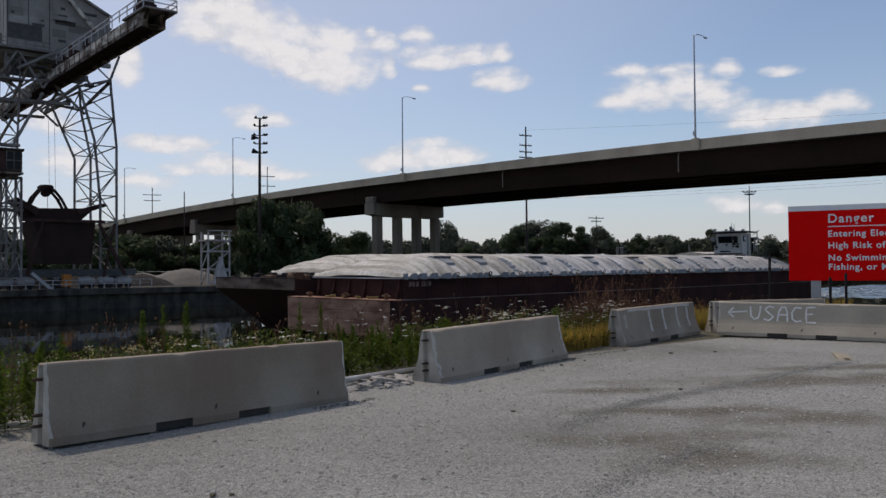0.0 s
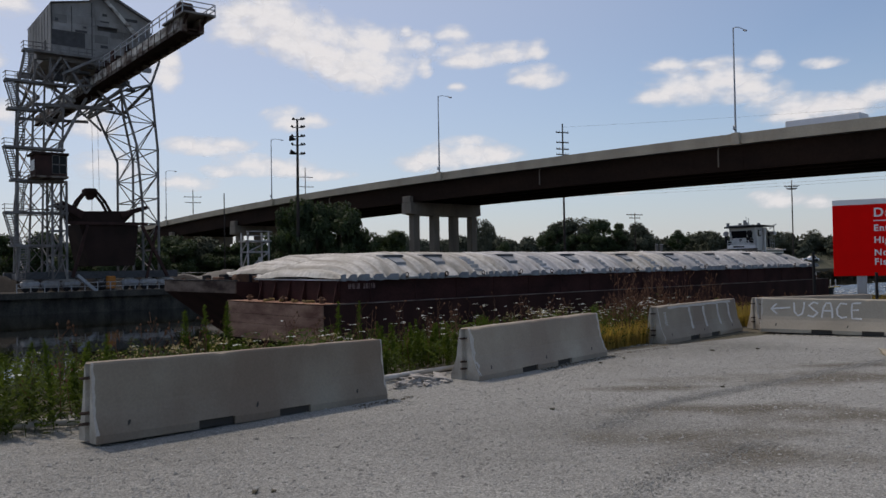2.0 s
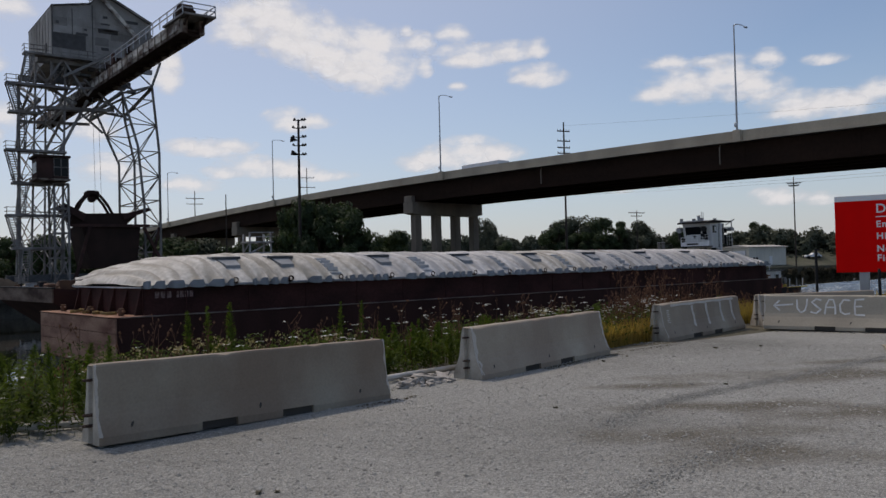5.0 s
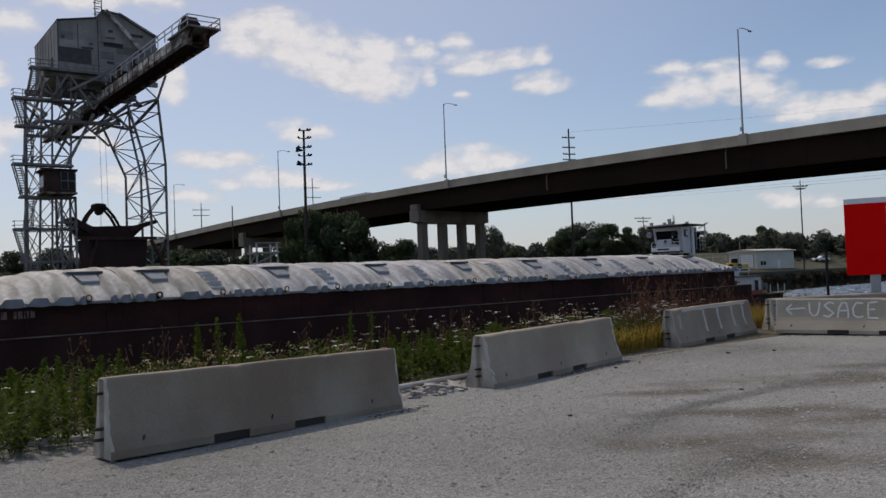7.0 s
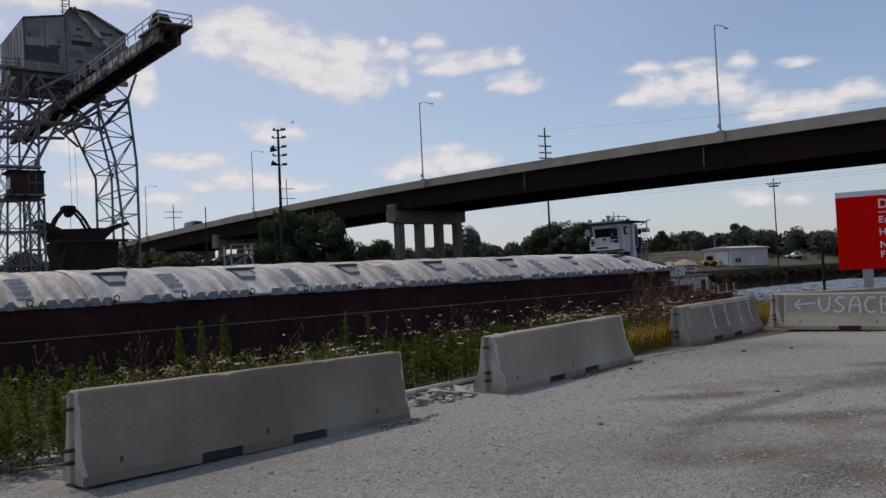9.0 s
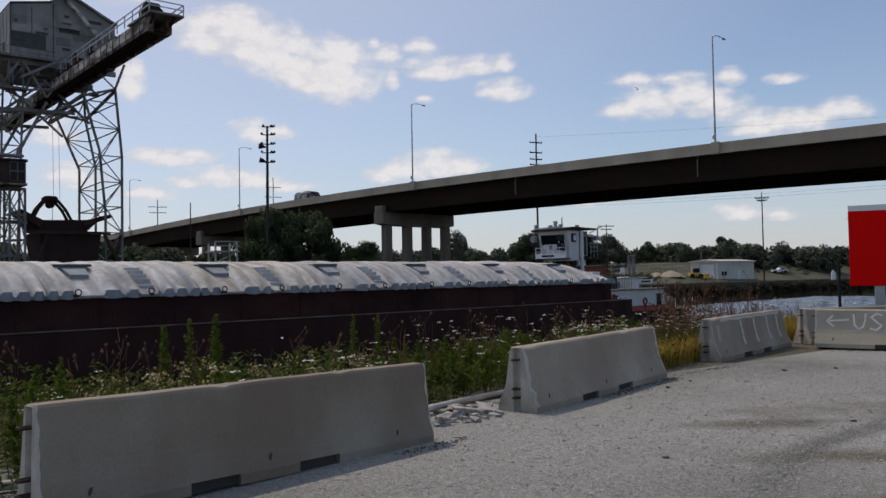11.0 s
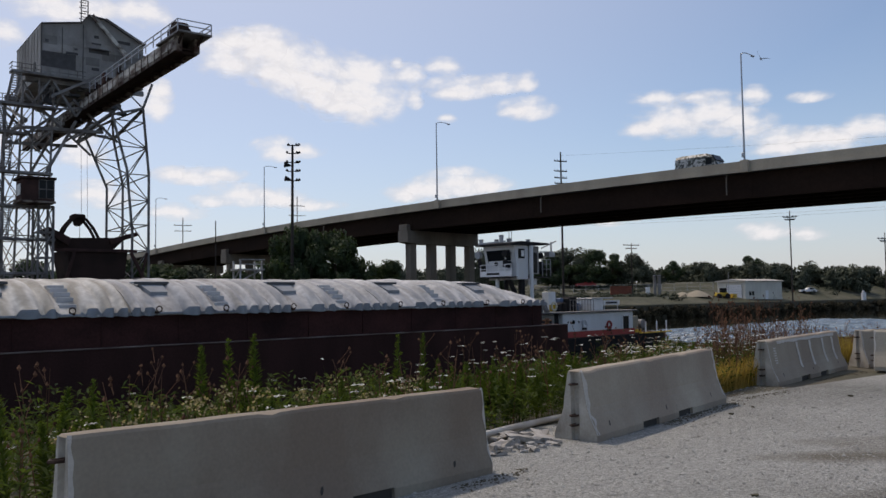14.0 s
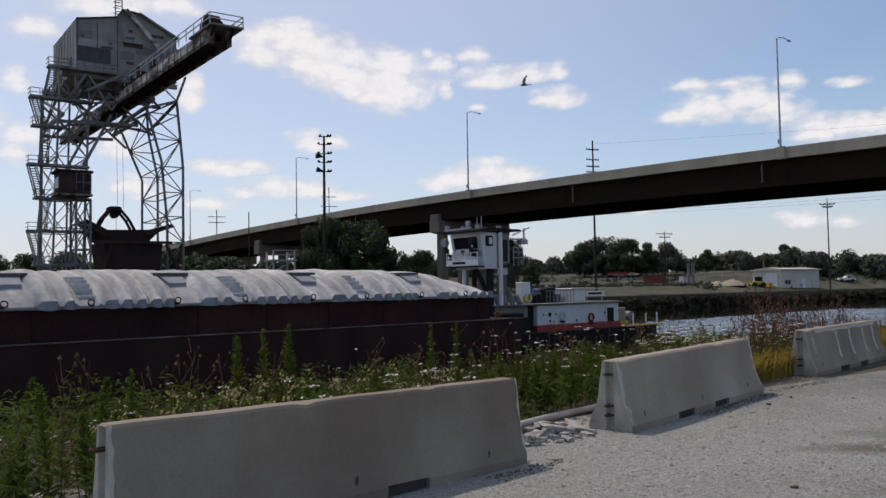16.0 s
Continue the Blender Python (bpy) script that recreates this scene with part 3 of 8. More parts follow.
B5, L5 = jersey_barrier((6.02, 20.15, 0.0), (9.10, 21.45, 0.0), "grey concrete barrier behind the lettered one", 5)

def face_strip(points, seed):
    """A painted strip on a barrier's yard side: rows of x, z, half width."""
    rows = []
    for x, z, w in points:
        y = next(ya + (yb - ya) * (z - za) / (zb - za) for (ya, za), (yb, zb) in zip(HALF[1:], HALF[2:]) if z <= zb)
        k = 1 + 0.3 * noise.noise(Vector((seed * 5.3, z * 14, x)))
        rows += [(x - w * k, y - 0.007, z), (x + w * k, y - 0.007, z)]
    return Geo().add(rows, [(2 * i, 2 * i + 1, 2 * i + 3, 2 * i + 2) for i in range(len(points) - 1)])


# pale streaks and a column of scrawl on the third barrier
for _k, _x in enumerate((1.36, 2.02, 2.72, 3.28)):
    part("pale_streak", face_strip([(_x + 0.012 * math.sin(z * 19 + _k), z, 0.045) for z in np.linspace(0.66, 0.22, 14)], _k), M_PAINT_PALE, B3, "pale vertical streak")
_g = Geo()
_g.add([(x, y, z + dz) for x in np.linspace(0.42, 3.45, 24) for y, z, dz in ((-0.1045, 0.676, 0.008 * math.sin(x * 9)), (-0.0945, 0.72, 0.0))], [(2 * k, 2 * k + 2, 2 * k + 3, 2 * k + 1) for k in range(23)])
part("pale_band", _g, M_PAINT_PALE, B3, "pale band under the top edge")
for _k, _z in enumerate(np.linspace(0.60, 0.36, 7)):
    part("scrawl_bar", face_strip([(0.26 + 0.01 * (-1) ** _k, _z + 0.013, 0.055), (0.26, _z - 0.006, 0.06)], 20 + _k), M_PAINT_PALE, B3, "short pale scrawled bar")


def spray_lettering():
    """An arrow and USACE in hand-sprayed strokes on the lettered barrier."""
    strokes = [[(0.0, 0.5), (1.42, 0.62)], [(0.42, 0.9), (0.0, 0.5), (0.46, 0.12)]]
    letters = {
        "U": [[(0, 1), (0.05, 0.3), (0.3, 0.0), (0.6, 0.15), (0.72, 0.6), (0.75, 1.05)]],
        "S": [[(0.75, 0.95), (0.4, 1.05), (0.08, 0.8), (0.4, 0.5), (0.72, 0.25), (0.4, -0.05), (0.0, 0.05)]],
        "A": [[(0.0, -0.1), (0.1, 0.6), (0.3, 1.0), (0.6, 1.0), (0.72, 0.5), (0.75, -0.1)], [(0.05, 0.42), (0.75, 0.42)]],
        "C": [[(0.75, 0.95), (0.3, 1.0), (0.05, 0.6), (0.1, 0.1), (0.4, -0.08), (0.75, 0.0)]],
        "E": [[(0.7, 1.05), (0.1, 1.0), (0.05, 0.5), (0.1, -0.1), (0.75, -0.12)], [(0.05, 0.5), (0.55, 0.52)]],
    }
    x = 1.68
    for c in "USACE":
        strokes += [[(x + a, b) for a, b in st] for st in letters[c]]
        x += 1.0
    g = Geo()
    h = 0.285
    for st in strokes:
        pts = []
        for (a, b), (c, d) in zip(st, st[1:]):
            for k in range(4):
                t = k / 4
                pts.append((a + (c - a) * t, b + (d - b) * t))
        pts.append(st[-1])
        rows = []
        for i, (a, b) in enumerate(pts):
            a2, b2 = pts[min(i + 1, len(pts) - 1)]
            a1, b1 = pts[max(i - 1, 0)]
            t = Vector((a2 - a1, b2 - b1)).normalized()
            w = 0.06 + 0.014 * noise.noise(Vector((a * 3, b * 3, 5)))
            for sgn in (-1, 1):
                lx, lz = a - t.y * w * sgn, b + t.x * w * sgn
                z = 0.37 + lz * h
                y = next(ya + (yb - ya) * (z - za) / (zb - za) for (ya, za), (yb, zb) in zip(HALF[1:], HALF[2:]) if z <= zb) - 0.007
                rows.append((0.21 + lx * h, y, z))
        g.add(rows, [(2 * i, 2 * i + 2, 2 * i + 3, 2 * i + 1) for i in range(len(pts) - 1)])
    part("lettering", g, M_PAINT_WHITE, B4, "white spray-painted arrow and letters USACE")


spray_lettering()


# ---- danger sign ----
def danger_sign():
    # red board on posts, seen square on; local x runs along the board, -y faces the yard
    a, w, h = Vector((12.23, 33.3, 0.97)), 5.4, 2.7
    base = thing("danger_sign", Matrix.Translation((a.x, a.y, 0)) @ pose(0, 0, 0, 0, 0, -24), "large red warning board with white lettering on steel posts", "sign")
    part("board", Geo().box(0, w, 0, 0.05, a.z, a.z + h, 0.01), M_SIGN_RED, base)
    part("top_strip", Geo().box(0, w, -0.004, 0.054, a.z + h, a.z + h + 0.21, 0.008), M_SIGN_WHITE, base, "white strip along the top")
    for x in (0.95, 4.5):
        part("post", Geo().box(x - 0.17, x + 0.17, 0.06, 0.3, -1.2, a.z + h, 0.02), M_GALV, base, "grey steel post")
    for text, x, z, size in (("Danger", 1.4, 2.23, 0.47), ("Entering Electric", 1.4, 1.69, 0.335), ("High Risk of Electric", 1.4, 1.24, 0.335), ("No Swimming, Diving,", 1.4, 0.77, 0.335), ("Fishing, or Mooring", 1.4, 0.42, 0.335)):
        cu = bpy.data.curves.new("lettering", "FONT")
        cu.body, cu.size, cu.extrude, cu.space_character, cu.offset = text, size, 0.004, 1.16, 0.008
        cu.materials.append(M_SIGN_WHITE)
        ob = new("lettering", cu)
        ob.parent = base
        ob.matrix_basis = pose(x, -0.012, a.z + z, 90, 0, 0)
        tagged(ob, "white lettering")
    part("underline", Geo().box(1.4, 5.0, -0.012, -0.002, a.z + 2.06, a.z + 2.095), M_SIGN_WHITE, base, "white rule")


danger_sign()


# ---- bridge ----
def build_bridge():
    base = thing("highway_bridge", BRIDGE, "concrete and weathering-steel highway bridge on column piers", "bridge")
    xs = np.linspace(80, -440, 105).tolist()
    W = 15.6

    def run(y0, y1, dz0, dz1, lo=80, hi=-440):
        g = Geo()
        g.loft([[(x, y0, parapet_z(x) + dz0), (x, y1, parapet_z(x) + dz0), (x, y1, parapet_z(x) + dz1), (x, y0, parapet_z(x) + dz1)] for x in xs if hi <= x <= lo])
        return g

    part("deck_slab", run(0.1, W - 0.1, -1.2, -0.95), M_ASPHALT, base, "dark deck slab")
    for y0, y1 in ((0.0, 0.35), (W - 0.35, W)):
        part("parapet", run(y0, y1, -1.0, 0.0), M_CONCRETE_OLD, base, "weathered concrete parapet")
    part("parapet_ledge", run(-0.07, 0.3, -1.16, -0.9), M_CONCRETE_OLD, base)
    for y in (0.9, 4.3, 7.8, 11.3, 14.7):
        part("girder", run(y - 0.03, y + 0.03, -3.82, -1.19), M_GIRDER, base, "dark rusty steel girder")
        part("girder_flange", run(y - 0.28, y + 0.28, -3.89, -3.81), M_GIRDER, base)
    st = Geo()
    for x in np.arange(-20, -260, -6.0):
        z = parapet_z(x)
        for y0, y1 in ((0.93, 4.27), (4.33, 7.77), (7.83, 11.27), (11.33, 14.67)):
            st.bar((x, y0, z - 3.6), (x, y1, z - 3.6), 0.14)
            st.bar((x, y0, z - 3.5), (x, (y0 + y1) / 2, z - 1.7), 0.1)
            st.bar((x, y1, z - 3.5), (x, (y0 + y1) / 2, z - 1.7), 0.1)
    part("cross_bracing", st, M_GIRDER, base)["kind"] = "stuff"
    sf = Members("web_stiffener", M_GIRDER, base)
    for x in np.arange(-20, -320, -6.0):
        sf.box(x - 0.015, x + 0.015, 0.85, 0.87, parapet_z(x) - 3.81, parapet_z(x) - 1.2)
    for x in (-46.6, -72.3, -120.5):
        z = parapet_z(x)
        part("drain_pipe", Geo().tube([(x, 0.5, z - 1.2), (x, 0.3, z - 1.6), (x, 0.3, z - 3.4)], 0.07, 8), M_PIER, base, "brown-grey drain pipe")
    # piers
    for x, cols in ((-99.0, 4), (-154.0, 4), (-183.0, 4), (-222.0, 4), (-262.0, 4), (-302.0, 4), (-342.0, 4)):
        zt = parapet_z(x) - 3.9
        g = Geo()
        g.loft([[(x - 1.1, y, zt - d), (x + 1.1, y, zt - d), (x + 1.1, y, zt), (x - 1.1, y, zt)] for y, d in ((-0.3, 1.74), (1.4, 1.99), (W - 1.9, 1.99), (W - 0.7, 1.74))])
        part("pier_cap", g, M_PIER, base, "concrete pier cap")
        part("end_block", Geo().box(x - 0.9, x + 0.9, -0.32, 0.4, zt + 0.003, zt + 0.95, 0.05), M_PIER, base, "raised concrete end block")
        for y in np.linspace(1.3, W - 1.7, cols):
            part("pier_column", Geo().box(x - 0.62, x + 0.62, y - 0.62, y + 0.62, -1.2, zt - 1.95, 0.06), M_PIER, base, "square concrete column")
    return base


build_bridge()


def street_lamp(x):
    z = parapet_z(x)
    base = thing("street_lamp", BRIDGE @ Matrix.Translation((x, -0.25, z - 0.95)), "tall galvanised street lamp on the bridge parapet", "street lamp", "lamps along the bridge")
    part("pedestal", Geo().box(-0.45, 0.45, -0.2, 0.25, -0.3, 1.0, 0.04), M_CONCRETE_OLD, base, "concrete pedestal")
    part("pole", Geo().tube([(0, 0, 1.0), (0, 0, 6), (0, 0, 12.3)], 0.12, 8, 0.07), M_GALV, base)
    part("arm", Geo().tube([(0, 0, 12.1), (0.03, 0.3, 12.4), (0.1, 1.0, 12.5), (0.15, 2.1, 12.45)], 0.05, 6, 0.04), M_GALV, base)
    part("lamp_head", Geo().box(-0.28, 0.28, -0.13, 0.13, -0.09, 0.07, 0.05, Matrix.Translation((0.16, 2.3, 12.4)) @ pose(0, 0, 0, 0, 0, 88)), M_GALV, base, "grey lamp head")
    part("junction_box", Geo().box(-0.16, 0.16, -0.3, -0.1, 1.3, 1.75, 0.02), M_GALV, base)


for _x in (-44.2, -91.3, -138.7, -185.2, -232):
    street_lamp(_x)


# ---- the tow: two barges and a towboat ----
TOW_TURN = 48.95
_tu, _tn = Vector((math.cos(radians(TOW_TURN)), math.sin(radians(TOW_TURN)), 0)), Vector((-math.sin(radians(TOW_TURN)), math.cos(radians(TOW_TURN)), 0))
TOW_SPEED = 3.44


def tow_pose(s, n, z=0.0, heel=0.0):
    p = _tu * s + _tn * n
    return pose(p.x, p.y, z, 0, 0, TOW_TURN) @ pose(0, 0, 0, heel, 0, 0)


BL, BW, DECK, RIM = 58.6, 9.7, -0.27, 0.97
BOW = 0.74
MOD, COVERS = 6.2, 9
COAM0, COAM1 = 0.45, BW - 1.2


def cover_z(x, v, start=1.15):
    """Height of the covers over the rim at x along the barge, v from -1 to 1 across."""
    e = 1.0
    for d in (x - start, (57.0 if start < 2 else 53.3) - x):
        if d < 5.6:
            e = min(e, max(0.0, 1 - max(0.0, (5.6 - d) / 5.6) ** 2) ** 0.62)
    arch = max(0.0, 1 - abs(v) ** 2.5) ** 0.70
    return 1.36 * arch * (0.05 + 0.95 * e)


def cover_mesh(i, start):
    """One moulded cover: round ribs with sharp valleys that flare into feet along the rim."""
    x0, x1 = start + MOD * i, start + MOD * (i + 1) - 0.02
    g, feet = Geo(), Geo()
    nx, ny = 121, 33
    mid, half = (COAM0 + COAM1) / 2, (COAM1 - COAM0) / 2 + 0.06
    vs, low = [], {0: [], ny - 1: []}
    for a in range(nx):
        x = x0 + (x1 - x0) * a / (nx - 1)
        for b in range(ny):
            v = -1 + 2 * b / (ny - 1)
            v = math.sin(v * math.pi / 2) * 0.45 + v * 0.55
            wob = 0.16 * noise.noise(Vector((x * 0.5, v * 1.1, 3 + i))) + 0.10 * noise.noise(Vector((x * 1.7, v * 0.6, 9 + i)))
            # three broad ribs by the hood and steps, then six narrow ones
            u = (x + wob * 0.6 - start - 1.1) % MOD
            fine = u > 2.9
            phase = 3 + (u - 2.9) / 0.55 if fine else u / 2.9 * 3
            big = 0.72 + 0.5 * noise.noise(Vector((math.floor(phase) * 3.7, i * 1.9, 1)))
            ridge = abs(math.sin(math.pi * phase)) ** 0.62
            bed = 1.0
            if v < -0.15 and (i > 0 or x > x0 + 3.5):
                # flat beds under the hatch hood and the steps
                for xc, wide in ((hood_x(i, start), 0.42), (hood_x(i, start) + 2.4, 0.36)):
                    bed = min(bed, max(0.0, (abs(x - xc) - wide) / 0.16))
            edge = min(1.0, (x - x0) / 0.14, (x1 - x) / 0.14)
            w = abs(v) ** 3.2
            d = (ridge * bed * edge * big - 0.42) * (0.40 if fine else 0.50) * (0.22 + 0.78 * abs(v) ** 1.6)
            d += 0.035 * noise.noise(Vector((x * 2.3, v * 3, i))) + 0.05 * noise.noise(Vector((x * 0.9, v * 2, i + 20)))
            foot = max(0.0, (abs(v) - 0.86) / 0.14)
            out = d * w + foot * foot * (0.26 * ridge * bed * edge * big - 0.05)
            y = mid + v * half + math.copysign(out, v)
            z = RIM + 0.05 + cover_z(x, v, start) + d * math.sqrt(max(0.0, 1 - w * w)) + (0.05 if a in (0, nx - 1) else 0)
            if b in (0, ny - 1):
                z = RIM + 0.05 + 0.20 * min(1.0, max(0.0, (ridge - 0.45) / 0.3)) * edge * bed
                low[b].append((x, y + math.copysign(0.015, v), RIM - 0.03 - 0.07 * ridge * bed))
            vs.append((x, y, max(z, RIM + 0.03)))
    g.add(vs, [(a * ny + b, (a + 1) * ny + b, (a + 1) * ny + b + 1, a * ny + b + 1) for a in range(nx - 1) for b in range(ny - 1)])
    for b in (0, ny - 1):
        row = [vs[a * ny + b] for a in range(nx)]
        feet.add(row + low[b], [(a, a + 1, nx + a + 1, nx + a) for a in range(nx - 1)])
    return g, feet


def hood_x(i, start):
    """Middle of a cover's hatch hood; the bow cover is turned round."""
    return start + MOD * i + (1.55 if i else 4.8)


def on_cover(x, y):
    return RIM + 0.05 + cover_z(x, (y - (COAM0 + COAM1) / 2) / ((COAM1 - COAM0) / 2 + 0.06))


def build_barge(label, near):
    base = thing("hopper_barge", tow_pose(0, 0), label, "barge", "barges in the tow")
    hull = Geo()
    rings = []
    for x, zb in ((0.0, -2.3 if near else -2.7), (0.02, -2.35 if near else -2.75), (4.0, -2.9), (8.5, -3.4), (BL - 6, -3.4), (BL - 0.02, -2.4), (BL, -2.35)):
        rings.append([(x, 0, DECK), (x, 0, zb), (x, BW, zb), (x, BW, DECK)])
    if not near:
        rings = [[(x, 0, zt), (x, 0, zb), (x, BW, zb), (x, BW, zt)] for x, zt, zb in ((0.02, BOW, 0.0), (1.7, BOW - 0.12, -1.2), (3.6, BOW - 0.25, -2.6), (4.4, DECK, -3.1), (8.5, DECK, -3.4), (BL - 6, DECK, -3.4), (BL, DECK, -2.35))]
    hull.loft(rings)
    part("hull", hull, M_HULL, base, "dark maroon steel hull")
    part("rubbing_strake", Geo().box(0.1 if near else 4.6, BL - 0.1, -0.05, 0.0, DECK - 0.03, DECK + 0.03, 0.015), M_GUNWALE, base, "thin pale gunwale edge")
    for z0, z1 in ((-0.93, -0.31), (-1.46, -0.942), (-2.3, -1.472)) if near else ():
        part("bow_plate", Geo().box(-0.07, 0.0, 0.02, BW - 0.02, z0, z1, 0.02), M_HULL_BOW, base, "weathered brown bow plate")
    top = DECK if near else BOW - 0.2
    if near:
        part("deck_edge", Geo().box(-0.1, 1.6, 0, BW, DECK, DECK + 0.025), M_HULL_BOW, base)
    co = Geo()
    y0, y1 = COAM0, COAM1
    c0 = 1.3 if near else 4.0
    co.box(c0, 56.75, y0, y0 + 0.05, DECK, RIM)
    co.box(c0, 56.75, y1 - 0.05, y1, DECK, RIM)
    co.box(c0, c0 + 0.05, y0, y1, DECK, RIM)
    co.box(56.7, 56.75, y0, y1, DECK, RIM)
    part("coaming", co, M_COAMING, base, "dark red hopper coaming")
    part("coaming_rim", Geo().box(c0 - 0.15, 56.9, y0 - 0.12, y0 + 0.06, RIM - 0.07, RIM - 0.005).box(c0 - 0.15, 56.9, y1 - 0.06, y1 + 0.12, RIM - 0.07, RIM - 0.005)
         .box(c0 - 0.15, c0 + 0.07, y0, y1, RIM - 0.07, RIM - 0.005).box(56.68, 56.9, y0, y1, RIM - 0.07, RIM - 0.005), M_COVER, base)
    rib = Geo().add([(0, 0, DECK), (0.09, 0, DECK), (0.09, 0, RIM - 0.08), (0, 0, RIM - 0.08), (0, -0.34, DECK), (0.09, -0.34, DECK), (0.09, -0.05, RIM - 0.08), (0, -0.05, RIM - 0.08)],
                    [(0, 1, 2, 3), (4, 7, 6, 5), (0, 4, 5, 1), (1, 5, 6, 2), (2, 6, 7, 3), (3, 7, 4, 0)]).mesh("coaming_rib", M_COAMING)
    seam = Geo().box(0, 0.05, -0.035, 0, DECK + 0.05, RIM - 0.08).mesh("side_stiffener", M_COAMING)
    for k in range(0 if near else 2, 18):
        shared("side_stiffener", seam, base, Matrix.Translation((3.2 + k * 3.1, y0, 0)))
    for k in range(6):
        shared("coaming_rib", rib, base, pose(c0 + 0.01, y0 + 0.25 + k * 1.48, 0, 0, 0, -90))
    if near:
        for k, xx in enumerate((1.80, 2.06, 2.34, 2.78, 2.94, 3.16, 3.38)):
            part("number_bar", Geo().box(xx, xx + (0.20 if k < 3 else 0.11 if k == 3 else 0.16), y0 - 0.006, y0 + 0.001, 0.46, 0.74), M_FADED, base, "faded painted number bar")
        for k in range(3):
            part("number_bar", Geo().box(1.444, 1.451, 4.1 + k * 0.3, 4.3 + k * 0.3, 0.5, 0.74), M_FADED, base, "faded painted number bar")
    for i in range(COVERS if near else COVERS - 1):
        skin, ends = cover_mesh(i, c0 - 0.15)
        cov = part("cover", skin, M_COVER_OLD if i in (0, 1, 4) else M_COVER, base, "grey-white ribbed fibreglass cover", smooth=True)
        # upright rib ends, with their shade put into a darker grey
        part("foot_edge", ends, M_COVER_TRIM, cov, "rib feet along the rim, their shade painted blue-grey", smooth=True)["kind"] = "stuff"
        xm = hood_x(i, c0 - 0.15)
        if near:
            y = COAM0 + 1.75
            z = on_cover(xm, y)
            if z > 1.95:
                hood = Geo()
                hood.box(xm - 0.72, xm + 0.72, y - 0.28, y + 0.3, z + 0.03, z + 0.10, 0.02)
                hood.add([(xm - 0.5, y - 0.15, z + 0.03), (xm + 0.5, y - 0.15, z + 0.03), (xm + 0.36, y - 1.0, on_cover(xm, y - 1.0) + 0.06), (xm - 0.36, y - 1.0, on_cover(xm, y - 1.0) + 0.06),
                          (xm - 0.5, y, z - 0.2), (xm + 0.5, y, z - 0.2), (xm + 0.36, y - 1.0, on_cover(xm, y - 1.0) - 0.15), (xm - 0.36, y - 1.0, on_cover(xm, y - 1.0) - 0.15)],
                         [(0, 1, 2, 3), (4, 7, 6, 5), (0, 4, 5, 1), (1, 5, 6, 2), (2, 6, 7, 3), (3, 7, 4, 0)])
                part("hatch_hood", hood, M_COVER_TRIM, cov, "grey hatch hood")
                part("hatch_lip", Geo().box(xm - 0.74, xm + 0.74, y - 0.33, y - 0.283, z - 0.02, z + 0.095, 0.01), M_HOOD, cov, "dark hatch lip")
            xl = xm + 2.4
            if i and on_cover(xl, COAM0 + 1.7) > 1.9:
                st = Geo()
                for k in range(5):
                    yy = COAM0 + 0.16 + k * 0.33
                    zz = on_cover(xl, yy)
                    st.box(xl - 0.31, xl + 0.31, yy - 0.14, yy + 0.22, zz - 0.16, zz + 0.03, 0.02)
                part("step_ladder", st, M_STEPS, cov, "grey moulded steps")
            for xr in (xm - 0.45, xm + 2.45):
                a = np.linspace(0, 2 * math.pi, 13)
                part("lifting_ring", Geo().tube([(xr + 0.115 * math.cos(t), COAM0 - 0.30, RIM + 0.17 + 0.115 * math.sin(t)) for t in a], 0.028, 5).box(xr - 0.1, xr + 0.1, COAM0 - 0.3, COAM0, RIM + 0.0, RIM + 0.08), M_REBAR, cov, "steel lifting ring")
    for x in (0.55, BL - 0.7):
        for y in (1.0, 4.6, 8.2):
            d = top if x < 5 else DECK
            part("deck_fitting", Geo().tube([(x, y, d), (x, y, d + 0.35)], 0.13, 8).tube([(x, y - 0.35, d + 0.22), (x, y + 0.35, d + 0.22)], 0.06, 6), M_RUST, base, "rusty mooring fitting")
    rope = Geo()
    rng = random.Random(8)
    for k in range(4):
        y = 2.0 + k * 1.3
        rope.tube([(0.4 + 0.3 * math.sin(t * 2 + k), y + 0.35 * math.cos(t * 2), top + 0.06 + t * 0.02) for t in np.linspace(0, 6, 18)], 0.035, 5)
    part("mooring_rope", rope, M_ROPE, base, "coils of yellow mooring line")["kind"] = "stuff"
    if not near:
        for k in range(4):
            part("bow_plate", Geo().box(-0.06, 0.02, k * BW / 4 + 0.01, (k + 1) * BW / 4 - 0.01, 0.02, BOW, 0.02), M_HULL_RUST, base, "rust-stained headlog plate with pale smears")
        part("headlog_rail", Geo().box(-0.1, 0.12, 0, BW, BOW, BOW + 0.07, 0.02), M_BLACK, base, "dark headlog edge")
        rng = random.Random(81)
        for k in range(11):
            x, y, w = 1.0 + k * 0.27, rng.uniform(0.8, 7.5), rng.uniform(0.4, 1.3)
            part("deck_gear", Geo().box(x, x + rng.uniform(0.3, 0.6), y, y + w, BOW - 0.3, BOW + rng.uniform(0.1, 0.4), 0.06), M_BLACK if k % 3 else M_RUST, base, "dark deck gear")
        part("deck_pipe", Geo().tube([(1.6, 0.5, BOW + 0.1), (2.5, 0.6, BOW + 0.3), (4.2, 0.5, DECK + 0.8)], 0.09, 8), M_BLACK, base, "black deck pipe")
        part("winch", Geo().tube([(1.0, 1.2, BOW + 0.15), (1.0, 2.0, BOW + 0.15)], 0.25, 10).box(0.6, 1.4, 1.0, 1.2, BOW - 0.2, BOW + 0.4), M_RUST, base, "rusty yellow deck winch")
    return base


NEAR_BARGE = build_barge("dark maroon hopper barge under grey-white fibreglass covers", True)
